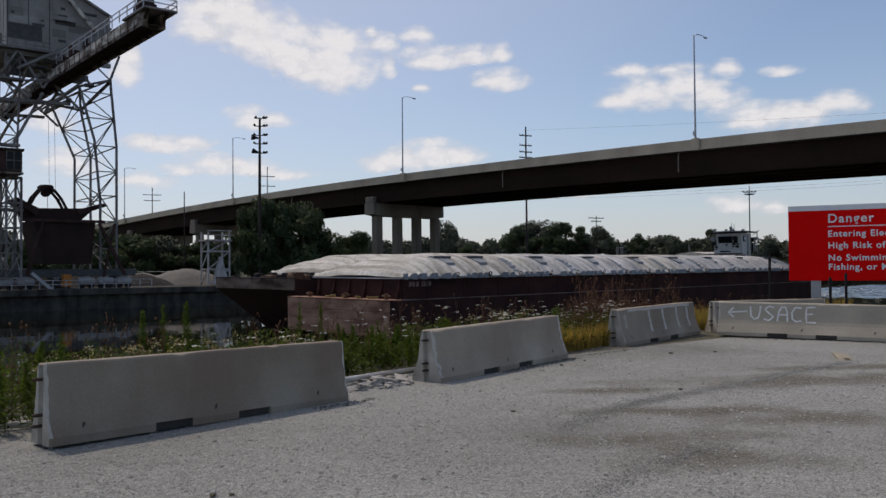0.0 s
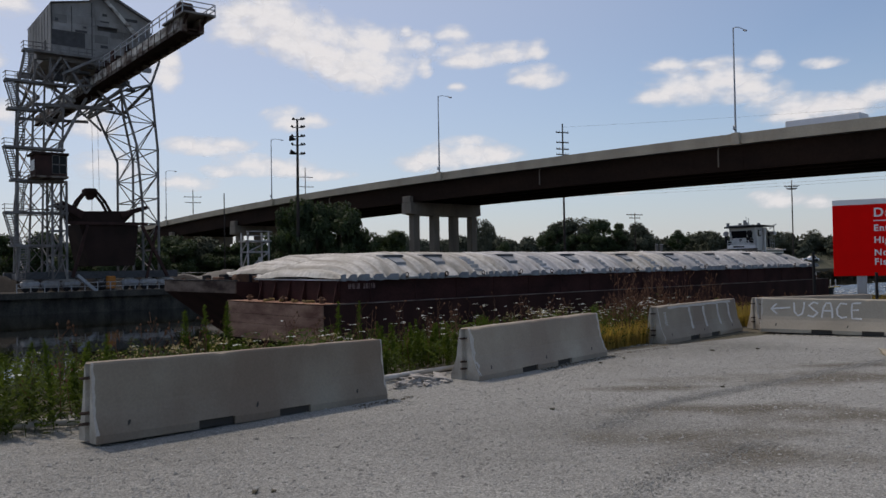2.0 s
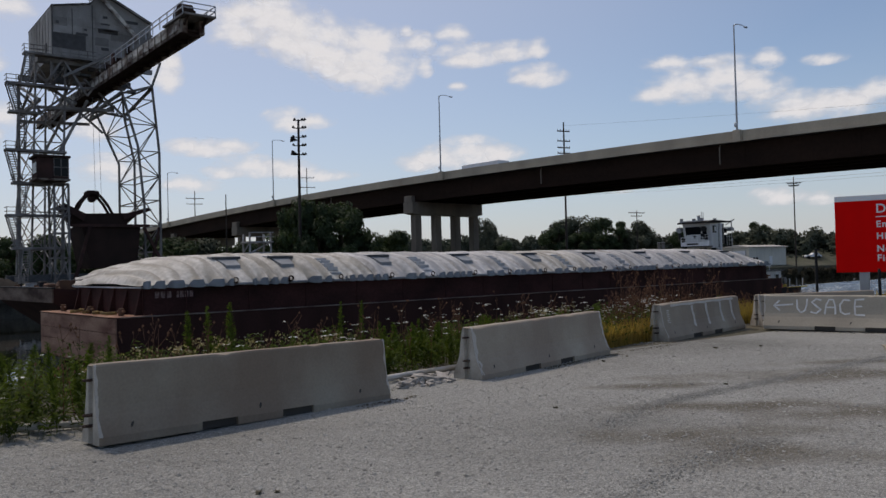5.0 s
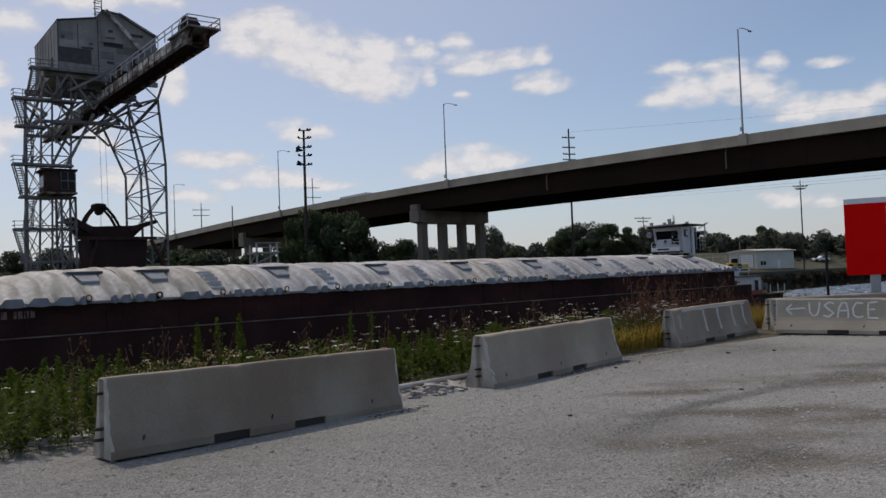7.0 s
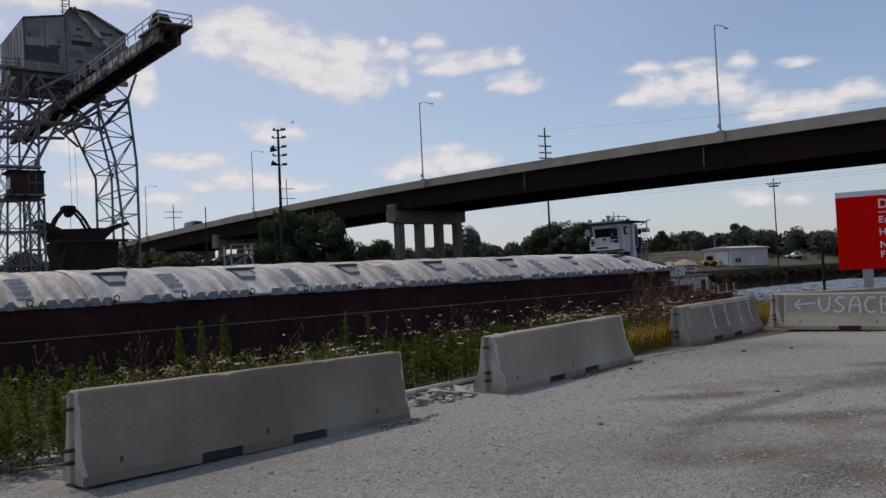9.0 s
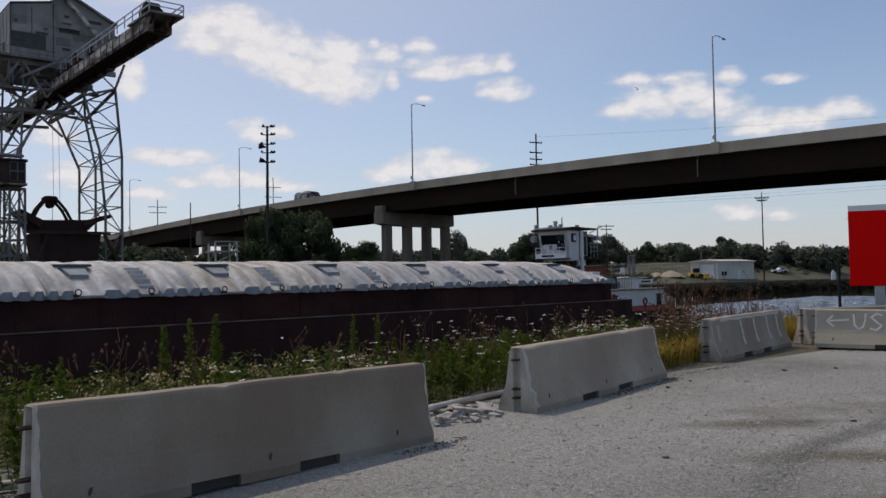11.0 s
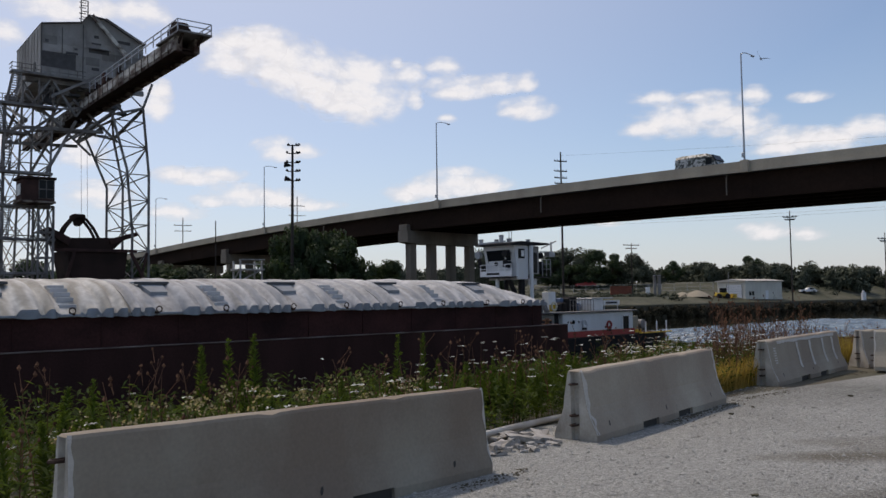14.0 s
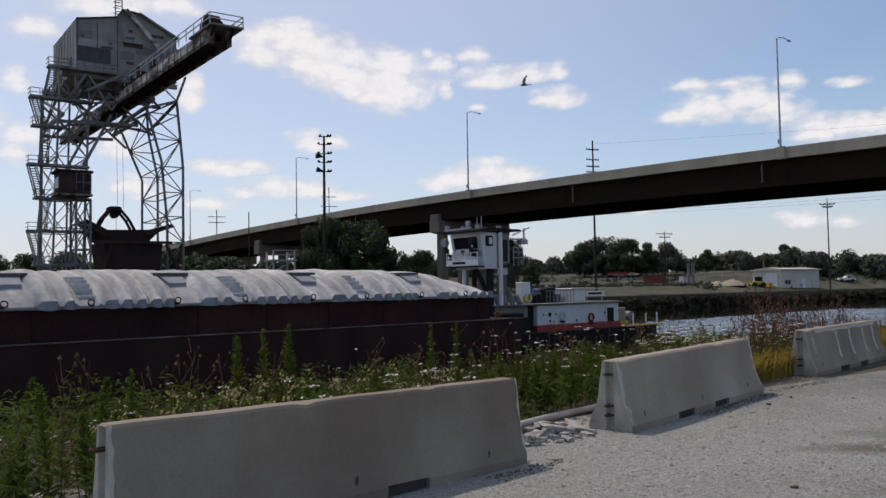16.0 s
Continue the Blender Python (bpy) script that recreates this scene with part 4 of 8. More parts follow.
FAR_BARGE = build_barge("second hopper barge lashed alongside, with a rusty bow", False)


def build_towboat():
    base = thing("towboat", tow_pose(0, 0), "white towboat with a raised pilothouse and red stripe", "towboat")
    W = 8.6
    hull = Geo()
    hull.loft([[(x, c, -2.0 + sh), (x, c + 0.25, -3.4), (x, W - c - 0.25, -3.4), (x, W - c, -2.0 + sh)] for x, c, sh in ((2.4, 0.9, 0.3), (5.0, 0.1, 0.15), (8, 0, 0), (24, 0, 0), (29.0, 0.15, 0.02), (31.4, 0.9, 0.05))])
    part("hull", hull, M_BLACK, base, "black steel hull")
    part("rub_rail", Geo().box(25.9, 31.0, 0.02, 0.2, -1.99, -1.88, 0.02), M_YELLOW, base, "yellow deck edge")
    part("deck", Geo().box(8, 31.0, 0.3, W - 0.3, -2.02, -1.96), M_RUST_DARK, base)
    part("deckhouse", Geo().box(15.8, 25.75, 0.7, W - 0.7, -1.5, 0.03, 0.05), M_TUG_WHITE, base, "white deckhouse")
    part("red_stripe", Geo().box(15.79, 25.95, 0.67, W - 0.67, -1.98, -1.5, 0.02), M_TUG_RED, base, "red painted lower band")
    part("forward_house", Geo().box(9.9, 15.1, 0.95, W - 0.95, -0.85, 0.0, 0.05), M_CRANE_SHEET, base, "grey-white forward deckhouse")
    part("bulwark", Geo().box(6.0, 15.1, 0.75, W - 0.75, -1.98, -0.85, 0.04), M_BLACK, base, "black forward bulwark")
    # solid black block stands for the shade between the two houses
    part("shaded_recess", Geo().box(15.1, 15.8, 1.1, W - 1.1, -1.98, 0.0), M_BLACK, base, "black block painted for the shade in the doorway")
    part("house_roof", Geo().box(11.2, 26.1, 0.40, W - 0.4, 0.03, 0.13, 0.03), M_HOOD, base, "dark roof edge")
    part("roof_deck", Geo().box(11.3, 26.0, 0.48, W - 0.48, 0.13, 0.15), M_CRANE_SHEET, base, "worn grey roof deck")
    for x, r in ((17.2, 0.17), (16.5, 0.08), (17.9, 0.07)):
        part("porthole", Geo().tube([(x, 0.66, -0.70), (x, 0.72, -0.70)], r, 12), M_GLASS, base)
    for x, z, mat in ((18.6, -0.85, M_TUG_WHITE), (22.05, -1.08, M_TUG_RED)):
        a = np.linspace(0, 2 * math.pi, 17)
        ring = part("life_ring", Geo().tube([(x + 0.29 * math.cos(t), 0.61, z + 0.29 * math.sin(t)) for t in a], 0.085, 7), mat, base, "life ring on the wall", smooth=True)
        part("ring_bracket", Geo().box(x - 0.25, x + 0.25, 0.6, 0.7, z - 0.52, z - 0.36), M_BLACK, ring)
    part("door", Geo().box(24.1, 25.0, 0.64, 0.72, -1.5, -0.38), M_GLASS, base, "dark doorway")
    part("door_frame", Geo().box(24.0, 24.1, 0.62, 0.72, -1.5, -0.3).box(25.0, 25.1, 0.62, 0.72, -1.5, -0.3).box(24.0, 25.1, 0.62, 0.72, -0.38, -0.28), M_TUG_WHITE, base)
    part("roof_locker", Geo().box(20.9, 22.6, 1.6, 3.6, 0.15, 1.15, 0.04), M_TUG_WHITE, base, "white roof locker")
    part("locker_lid", Geo().box(20.8, 24.0, 1.5, 3.8, 1.15, 1.25, 0.02), M_GALV, base, "grey grating lid")
    part("name_board", Geo().box(22.6, 25.0, 1.55, 1.62, 0.60, 1.0), M_TUG_WHITE, base, "white board with a line of lettering")
    part("lettering_bar", Geo().box(22.9, 24.6, 1.53, 1.548, 0.72, 0.88), M_BLACK, base)
    for x in (22.8, 24.8):
        part("board_post", Geo().bar((x, 1.65, 0.15), (x, 1.65, 1.0), 0.06), M_GALV, base)
    part("vent_box", Geo().box(15.2, 16.1, 1.6, 2.3, 0.15, 1.8, 0.03), M_SIGN_WHITE, base, "white vent box")
    part("vent_stain", Geo().box(15.25, 16.05, 1.585, 1.6, 0.2, 0.75), M_YELLOW, base, "yellow lower panel")
    part("life_ring", Geo().tube([(15.75 + 0.31 * math.cos(t), 1.5, 0.62 + 0.31 * math.sin(t)) for t in np.linspace(0, 2 * math.pi, 17)], 0.085, 7), M_SHED, base, "worn pale life ring", smooth=True)
    rng = random.Random(44)
    for k in range(9):
        x = 16.6 + k * 0.46
        part("deck_gear", Geo().box(x, x + rng.uniform(0.3, 0.55), 1.8 + rng.uniform(0, 0.8), 3.2, 0.15, rng.uniform(0.8, 1.5), 0.08), M_BLACK if k % 3 else M_BLUE, base, "dark engine-room ventilator")
    for x in np.linspace(17.6, 20.8, 9):
        part("rail_post", Geo().bar((x, 1.3, 0.15), (x, 1.3, 1.1), 0.04), M_CRANE, base)
    part("hand_rail", Geo().bar((17.5, 1.3, 1.1), (20.8, 1.3, 1.1), 0.05).bar((17.5, 1.3, 0.65), (20.8, 1.3, 0.65), 0.03), M_CRANE, base)
    for x in (12.2, 12.9, 13.6, 14.4):
        part("winch_gear", Geo().tube([(x, 1.1, 0.15), (x, 1.5, 0.15 + rng.uniform(0.5, 1.0))], 0.22, 8), M_CRANE, base, "grey deck winch gear")
    part("winch_drum", Geo().tube([(11.3, 0.4, -0.55), (13.9, 0.4, -0.62)], 0.16, 10).box(12.2, 13.2, 0.3, 0.9, -0.95, -0.6, 0.05), M_BLACK, base, "black capstan on the fore deck")
    part("stern_house", Geo().box(25.9, 27.9, 1.6, W - 1.6, -1.96, -0.45, 0.04), M_SAND, base, "low buff stern housing")
    for x in (27.4, 29.2, 30.8):
        part("stern_post", Geo().tube([(x, 0.5, -1.96), (x, 0.5, -0.95)], 0.07, 6), M_SIGN_WHITE, base, "white stern post")
    part("stern_winch", Geo().box(28.2, 29.2, 2, 4, -1.95, -1.2, 0.1).tube([(28.7, 1.6, -1.2), (28.7, 3.4, -1.2)], 0.42, 10), M_CRANE, base)
    part("stern_coil", Geo().tube([(26.5 + 0.5 * math.cos(t), 0.9 + 0.35 * math.sin(t), -1.9 + t * 0.015) for t in np.linspace(0, 19, 60)], 0.05, 5), M_YELLOW, base, "coil of yellow line")
    part("push_knee", Geo().box(2.2, 3.0, 1.2, 2.0, -1.6, 0.6, 0.04).box(2.2, 3.0, W - 2.0, W - 1.2, -1.6, 0.6, 0.04), M_BLACK, base)
    # pilothouse tower
    ph = thing("pilothouse", Matrix.Identity(4), "raised white pilothouse on columns", "pilothouse")
    ph.parent = base
    for k in ("category", "label"):
        del ph[k]
    y0, y1 = 0.75, 4.0
    xf, xm, xr = 10.4, 11.75, 13.2
    # wheelhouse: the bridge front with raked windows looks over the tow
    part("wall_panel", Geo().box(xf, xm, y0, y1, 3.0, 4.12), M_TUG_WHITE, ph, "white lower wall")
    part("wheelhouse_window", Geo().loft([[(xf + 0.05, y, 4.1), (xm, y, 4.1), (xm, y, 5.08), (xf - 0.2, y, 5.08)] for y in (y0 + 0.5, y1 - 0.25)]), M_GLASS, ph, "dark raked wheelhouse windows")
    part("window_header", Geo().loft([[(xf - 0.18, y, 5.05), (xm, y, 5.05), (xm, y, 5.42), (xf - 0.3, y, 5.42)] for y in (y0, y1)]), M_TUG_WHITE, ph)
    for ya, w in ((y1 - 0.12, 0.24), (y0 + 1.1, 0.12), (y0 + 0.25, 0.5)):
        part("window_post", Geo().loft([[(xf - 0.01, y, 4.1), (xf + 0.3, y, 4.1), (xf + 0.1, y, 5.1), (xf - 0.21, y, 5.1)] for y in (ya - w / 2, ya + w / 2)]), M_TUG_WHITE, ph)
    # side wall with a window, rear cabin with a door
    part("stair_tower", Geo().box(xf + 0.01, xm, y0 - 0.04, y1 - 0.3, 2.78, 5.4, 0.03), M_TUG_WHITE, ph, "white side wall")
    part("tower_window", Geo().box(xf + 0.18, xf + 0.88, y0 - 0.08, y0 - 0.03, 4.4, 5.15), M_GLASS, ph, "dark side window")
    # white plate on the glass; the pane's brightness is its colour
    part("tower_pane", Geo().box(xf + 0.5, xf + 0.82, y0 - 0.09, y0 - 0.078, 4.55, 5.02), M_SIGN_WHITE, ph, "window pane painted white for its brightness")
    part("rear_cabin", Geo().box(xm + 0.02, xr, y0 + 0.1, y1 - 0.3, 3.2, 5.4, 0.03), M_CRANE_SHEET, ph, "grey rear cabin")
    part("rear_door", Geo().box(12.35, 12.92, y0 + 0.05, y0 + 0.11, 3.3, 4.9), M_GLASS, ph, "dark rear door")
    part("hanging_locker", Geo().box(12.1, 13.15, y0 + 0.3, y0 + 1.2, 2.35, 2.85, 0.03), M_TUG_WHITE, ph, "grey-white hanging locker")
    part("roof", Geo().loft([[(x, y, z) for x, z in ((9.5, 5.4), (13.9, 5.52), (13.9, 5.66), (10.6, 5.72), (9.5, 5.54))] for y in (y0 - 0.35, y1 + 0.25)]), M_BLACK, ph, "dark overhanging roof")
    part("catwalk", Geo().box(9.75, xf, y0 - 0.1, y1 + 0.1, 2.92, 3.0).box(12.0, 14.3, y0 - 0.2, y1, 2.94, 3.02), M_BLACK, ph, "dark catwalk")
    part("name_board", Geo().box(9.7, 9.76, y0 - 0.1, y1 - 0.05, 3.03, 3.45), M_SIGN_WHITE, ph, "white board with a dark line of lettering")
    part("lettering_bar", Geo().box(9.685, 9.695, y0 + 1.15, y1 - 0.75, 3.15, 3.31), M_BLACK, ph)
    rail = Members("rail", M_SIGN_WHITE, ph)
    for y in np.linspace(y0, y1, 6):
        rail.bar((9.78, y, 3.0), (9.78, y, 3.95), 0.045)
    for z in (3.62, 3.95):
        rail.bar((9.78, y0, z), (9.78, y1, z), 0.045)
    back = Members("rear_rail", M_GALV, ph)
    for x in (13.3, 13.8, 14.3):
        back.bar((x, y0 - 0.15, 3.02), (x, y0 - 0.15, 4.35), 0.045)
    for z in (3.6, 4.0, 4.35):
        back.bar((13.2, y0 - 0.15, z), (14.3, y0 - 0.15, z), 0.045)
    for x, y, w, zb, m in ((10.2, 2.6, 0.15, 0.15, M_TUG_WHITE), (10.9, 2.3, 0.18, 0.15, M_BLACK), (11.3, y0 + 0.3, 0.27, -1.9, M_BLACK)):
        part("support_column", Geo().tube([(x, y, zb), (x, y, 2.96)], w, 8), m, ph)
    part("exhaust_pipe", Geo().tube([(11.9, y0 - 0.2, 0.15), (11.9, y0 - 0.2, 5.4)], 0.16, 10), M_TUG_WHITE, ph, "grey-white exhaust pipe")
    part("stairway", Geo().bar((10.5, y0 + 0.9, 2.9), (11.6, y0 + 0.6, 0.4), 0.5, 0.12), M_BLACK, ph, "dark steep stairway")
    part("searchlight", Geo().tube([(9.6, y1 + 0.15, 4.75), (9.9, y1 + 0.15, 4.8)], 0.3, 10), M_GALV, ph, "round searchlight")
    part("searchlight", Geo().tube([(9.7, y0 + 0.6, 4.78), (10.05, y0 + 0.6, 4.8)], 0.3, 10), M_BLACK, ph, "dark searchlight")
    for y, z, w, hh in ((y1 + 0.05, 3.75, 0.35, 0.6), (y1 - 0.35, 3.5, 0.3, 0.4), (2.35, 3.85, 0.3, 0.3), (1.35, 3.7, 0.4, 0.65), (0.95, 3.6, 0.32, 0.6), (y1 + 0.2, 4.2, 0.25, 0.3)):
        part("deck_light", Geo().box(9.85, 10.15, y, y + w, z, z + hh, 0.08), M_BLACK, ph, "dark lamp housing")
    for x, y, h in ((10.1, 2.0, 0.55), (10.3, 2.7, 0.25), (11.4, 2.4, 0.35), (13.0, 1.8, 0.3), (9.8, 3.9, 0.3)):
        part("roof_fitting", Geo().tube([(x, y, 5.6), (x, y, 5.7 + h)], 0.13, 8, 0.2), M_GALV, ph, "grey roof fitting")
    ant = Members("antenna", M_GALV, ph)
    ant.bar((9.6, y1, 5.64), (9.7, 1.2, 5.72), 0.1)
    ant.bar((13.4, y0, 5.25), (15.2, y0, 5.88), 0.08)
    ant.bar((13.2, y0, 4.95), (14.8, y0, 5.0), 0.11)
    ant.box(14.1, 14.8, y0 - 0.2, y0 + 0.3, 4.6, 4.95)
    ant.bar((14.6, y0, 4.8), (14.6, y0, 5.8), 0.09)
    for x, y, h in ((11.0, 2.0, 0.9), (12.4, 3.0, 1.1)):
        ant.bar((x, y, 5.66), (x, y, 5.66 + h), 0.045)
    part("rear_gear", Geo().box(13.35, 13.9, y0, y0 + 0.5, 3.2, 4.2, 0.15).box(13.25, 13.55, y0 - 0.1, y0 + 0.3, 4.4, 4.9, 0.08), M_BLACK, ph, "dark rear lamp gear")
    return base


TOWBOAT = build_towboat()


# ---- coal unloading crane ----
def lattice(g, a, b, c, d, levels, w, brace):
    """Four legs from the corners a (bottom ring) to b (top ring), tied and braced at the given fractions."""
    for p, q in zip(a, b):
        g.bar(p, q, w)
    rings = [[Vector(p).lerp(Vector(q), t) for p, q in zip(a, b)] for t in levels]
    for r in rings:
        for i in range(4):
            g.bar(r[i], r[(i + 1) % 4], brace * 1.3)
    for r, r2 in zip(rings, rings[1:]):
        for i in range(4):
            g.bar(r[i], r2[(i + 1) % 4], brace)
            if d:
                g.bar(r[(i + 1) % 4], r2[i], brace)


def build_crane():
    base = thing("coal_unloader", CANAL @ Matrix.Translation((28.3, 103, QUAY_Z)) @ Matrix.Diagonal((0.85, 0.85, 0.87, 1)) @ Matrix.Translation((-28.3, -103, 0)), "grey steel coal unloading crane with a long boom over the quay", "crane")
    z0 = 1.6
    # right tower: four cranked legs tied in a lattice
    g = Members("tower_member", M_CRANE, base)
    legs = {"front_right": (104, ((37.4, z0), (37.4, 20.0), (36.5, 29.4), (37.8, 33.0))), "front_left": (104, ((35.1, z0), (35.1, 12.0), (34.3, 20.7), (32.2, 28.0))),
            "back_left": (117, ((35.35, z0), (35.4, 19.5), (31.9, 27.5))), "back_right": (117, ((37.8, z0), (37.8, 20.0), (36.3, 27.0), (36.1, 30.7)))}

    def leg_at(k, z):
        n, pts = legs[k]
        for (sa, za), (sb, zb) in zip(pts, pts[1:]):
            if z <= zb:
                return Vector((sa + (sb - sa) * (z - za) / (zb - za), n, z))
        return Vector((pts[-1][0], n, pts[-1][1]))

    for n, pts in legs.values():
        for (sa, za), (sb, zb) in zip(pts, pts[1:]):
            g.bar((sa, n, za), (sb, n, zb), 0.29)
    ring = ("front_left", "front_right", "back_right", "back_left")
    levels = (z0, 5.6, 9.4, 13.0, 16.4, 20.0, 23.8, 27.4)
    for i, z in enumerate(levels):
        for k, k2 in zip(ring, ring[1:] + ring[:1]):
            if i:
                g.bar(leg_at(k, z), leg_at(k2, z), 0.14)
            if i + 1 < len(levels):
                up = leg_at(k2, levels[i + 1]) if (i + ring.index(k)) % 2 else leg_at(k, levels[i + 1])
                g.bar(leg_at(k2, z) if up.y == legs[k][0] and not (i + ring.index(k)) % 2 else leg_at(k, z), up, 0.125)
    g.bar((36.5, 104, 29.4), (32.2, 104, 28.0), 0.3).bar((36.3, 117, 27.0), (31.9, 117, 27.5), 0.3).bar((36.5, 104, 29.2), (36.3, 117, 27.0), 0.34).bar((36.5, 104, 29.4), (34.2, 104, 31.4), 0.16)
    g.bar((31.9, 117, 27.5), (24.6, 117, 27.0), 0.3).bar((32.2, 104, 28.0), (31.9, 117, 27.5), 0.26).bar((32.2, 104, 28.0), (36.3, 117, 27.0), 0.18).bar((36.5, 104, 29.4), (31.9, 117, 27.5), 0.18)
    g = Members("tower_member", M_CRANE, base)
    lattice(g, [(19.8, 104, z0), (23.6, 104, z0), (24.2, 117, z0), (20.4, 117, z0)], [(20.8, 104, 31), (24.6, 104, 31), (24.8, 117, 31), (21.2, 117, 31)], 0, True, (0, 0.16, 0.32, 0.48, 0.64, 0.8, 1.0), 0.25, 0.11)
    lattice(g, [(22.2, 101, z0), (24.0, 101, z0), (24.0, 104, z0), (22.2, 104, z0)], [(22.2, 101, 14.6), (24.0, 101, 14.6), (24.0, 104, 14.6), (22.2, 104, 14.6)], 0, False, (0, 0.25, 0.5, 0.75, 1.0), 0.26, 0.14)
    # portal beams and struts under the house
    g = Members("truss_bar", M_CRANE, base)
    for n in (104, 117):
        g.bar((21, n, 31.4), (36.5, n, 31.4), 0.6)
        g.bar((21, n, 25.0), (31, n, 25.4), 0.4)
        for a, b in ((21, 27), (27, 33)):
            g.bar((a, n, 24.0), (b, n, 29), 0.28)
            g.bar((a, n, 29.4), (b, n, 24.2), 0.28)
        g.bar((23.6, n, 19.0), (27.4, n, 26.5), 0.36)
    for s in (21.2, 25.8, 31):
        g.bar((s, 104, 26), (s, 117, 30), 0.3)
        g.bar((s, 104, 30), (s, 117, 26), 0.3)
        g.bar((s, 104, 26), (s, 117, 26), 0.4)
    # sill beam with wheel bogies
    g = Geo()
    for n in (104, 117):
        g.box(19, 40, n - 0.5, n + 0.5, 1.7, 2.7, 0.05)
    g.box(20, 21, 104, 117, 1.7, 2.5).box(38, 39, 104, 117, 1.7, 2.5)
    part("sill_beam", g, M_HOOD, base)
    truck = Geo().box(-1.2, 1.2, -0.5, 0.5, 0.6, 1.55, 0.25).box(-0.5, 0.5, -0.35, 0.35, 1.4, 2.1, 0.12).box(-0.25, 0.25, -0.56, 0.56, 0.8, 1.25, 0.08).mesh("bogie", M_BOGIE)
    wheel = Geo().tube([(0, -0.2, 0), (0, 0.2, 0)], 0.42, 12).mesh("wheel", M_BLACK)
    for n in (104, 117):
        for s in (20.0, 22.6, 25.2, 33.2, 35.8, 38.4):
            b = shared("bogie", truck, base, Matrix.Translation((s, n, 0)), "pale wheel bogie")
            for dx in (-0.6, 0.6):
                shared("wheel", wheel, b, Matrix.Translation((dx, 0, 0.45)))
    # boom: two deep plate girders with ties
    g = Geo()
    for s in (28.3, 30.2):
        g.box(s - 0.3, s + 0.3, 68.3, 139.5, 27.75, 29.3, 0.06)
    part("boom_girder", g, M_CRANE_RUST, base, "long rust-streaked plate-girder boom")
    g = Members("boom_tie", M_BUCKET, base)
    for n in np.arange(69, 139, 3.2):
        g.bar((28.3, n, 27.8), (30.2, n, 27.8), 0.35)
    g.box(28.55, 29.95, 68.5, 139, 28.0, 28.15)
    g = Geo().box(27.6, 31.2, 66.8, 73.4, 29.3, 29.5)
    part("boom_tip_platform", g, M_CRANE, base)
    g = Members("railing_bar", M_GALV, base)
    for s in (27.6, 31.2):
        for z in (0.55, 1.1):
            g.bar((s, 67, 29.5 + z), (s, 100, 29.5 + z), 0.09)
        for n in np.arange(67, 100, 2.4):
            g.bar((s, n, 29.3), (s, n, 30.6), 0.09)
    for z in (0.55, 1.1):
        g.bar((27.6, 67, 29.5 + z), (31.2, 67, 29.5 + z), 0.09)
    part("boom_sheave", Geo().tube([(28.6, 71.0, 30.7), (30.0, 71.0, 30.7)], 0.9, 12).box(28.3, 30.3, 70.2, 72, 29.5, 30.9, 0.1), M_BUCKET, base, "dark sheave block")
    # pale flaking upper half of the boom's side
    part("boom_web", Geo().box(27.93, 27.996, 69.0, 128.0, 28.25, 29.3), M_BOOM_PALE, base, "pale flaking paint on the boom's side")
    for n in np.arange(70.5, 128, 2.1):
        part("boom_stiffener", Geo().box(27.86, 28.0, n, n + 0.09, 27.8, 29.28), M_CRANE_RUST, base)
    part("boom_flange", Geo().box(27.8, 28.8, 68.4, 139.5, 27.66, 27.748), M_BUCKET, base, "dark lower flange")
    tip = Members("tip_bracket", M_BUCKET, base)
    for s in (28.2, 30.3):
        tip.bar((s, 67.2, 29.3), (s, 69.4, 27.9), 0.22).bar((s, 71.0, 29.3), (s, 69.4, 27.9), 0.22)
    # machinery house
    front = [(22.82, 32.0), (36.5, 32.0), (36.5, 38.2), (31.1, 40.9), (28.9, 41.1), (28.0, 39.9), (22.82, 38.86)]
    g = Geo().loft([[(s, 104.0, z) for s, z in front], [(s, 118.5, z - (0.3 if z > 34 else 0)) for s, z in front]])
    part("machinery_house", g, M_CRANE_SHEET, base, "grey sheet-metal machinery house")
    for (sa, za), (sb, zb) in zip(front[2:], front[3:]):
        part("house_roof", Geo().loft([[(sa, n, za + dz), (sb, n, zb + dz), (sb, n, zb + dz + 0.16), (sa, n, za + dz + 0.16)] for n, dz in ((103.7, 0.01), (118.8, -0.29))]), M_LOUVRE, base, "dark roof sheet")
    for s0, s1, z, zz in ((23.0, 27.3, 33.3, 35.4), (26.0, 27.6, 35.45, 35.75), (29.7, 30.3, 38.2, 38.55), (29.4, 30.6, 37.3, 37.5), (29.0, 31.7, 36.1, 36.7), (29.4, 30.4, 33.7, 34.1), (32.6, 34.6, 38.0, 38.4), (27.1, 27.5, 36.1, 36.35), (23.4, 23.8, 36.6, 37.0)):
        part("house_opening", Geo().box(s0, s1, 103.92, 104.02, z, zz), M_LOUVRE, base, "dark louvred opening")
    part("opening_hood", Geo().loft([[(s, 104.0, 36.75), (s, 103.4, 36.55), (s, 103.4, 36.62), (s, 104.0, 36.85)] for s in (28.9, 31.8)]), M_CRANE, base, "small awning over the opening")
    part("side_door", Geo().box(22.74, 22.84, 106.6, 107.8, 32.3, 34.4), M_LOUVRE, base, "dark side door")
    rng = random.Random(2)
    for k in range(26):
        s0 = 22.9 + (k % 7) * 1.9 + rng.uniform(0, 0.3)
        z1 = 35.6 + (k // 7) * 1.15 - rng.uniform(0, 0.3) - (2.4 if 28 < s0 else 0)
        top = 38.6 if s0 < 27 else 39.4 if s0 < 31 else 38.0
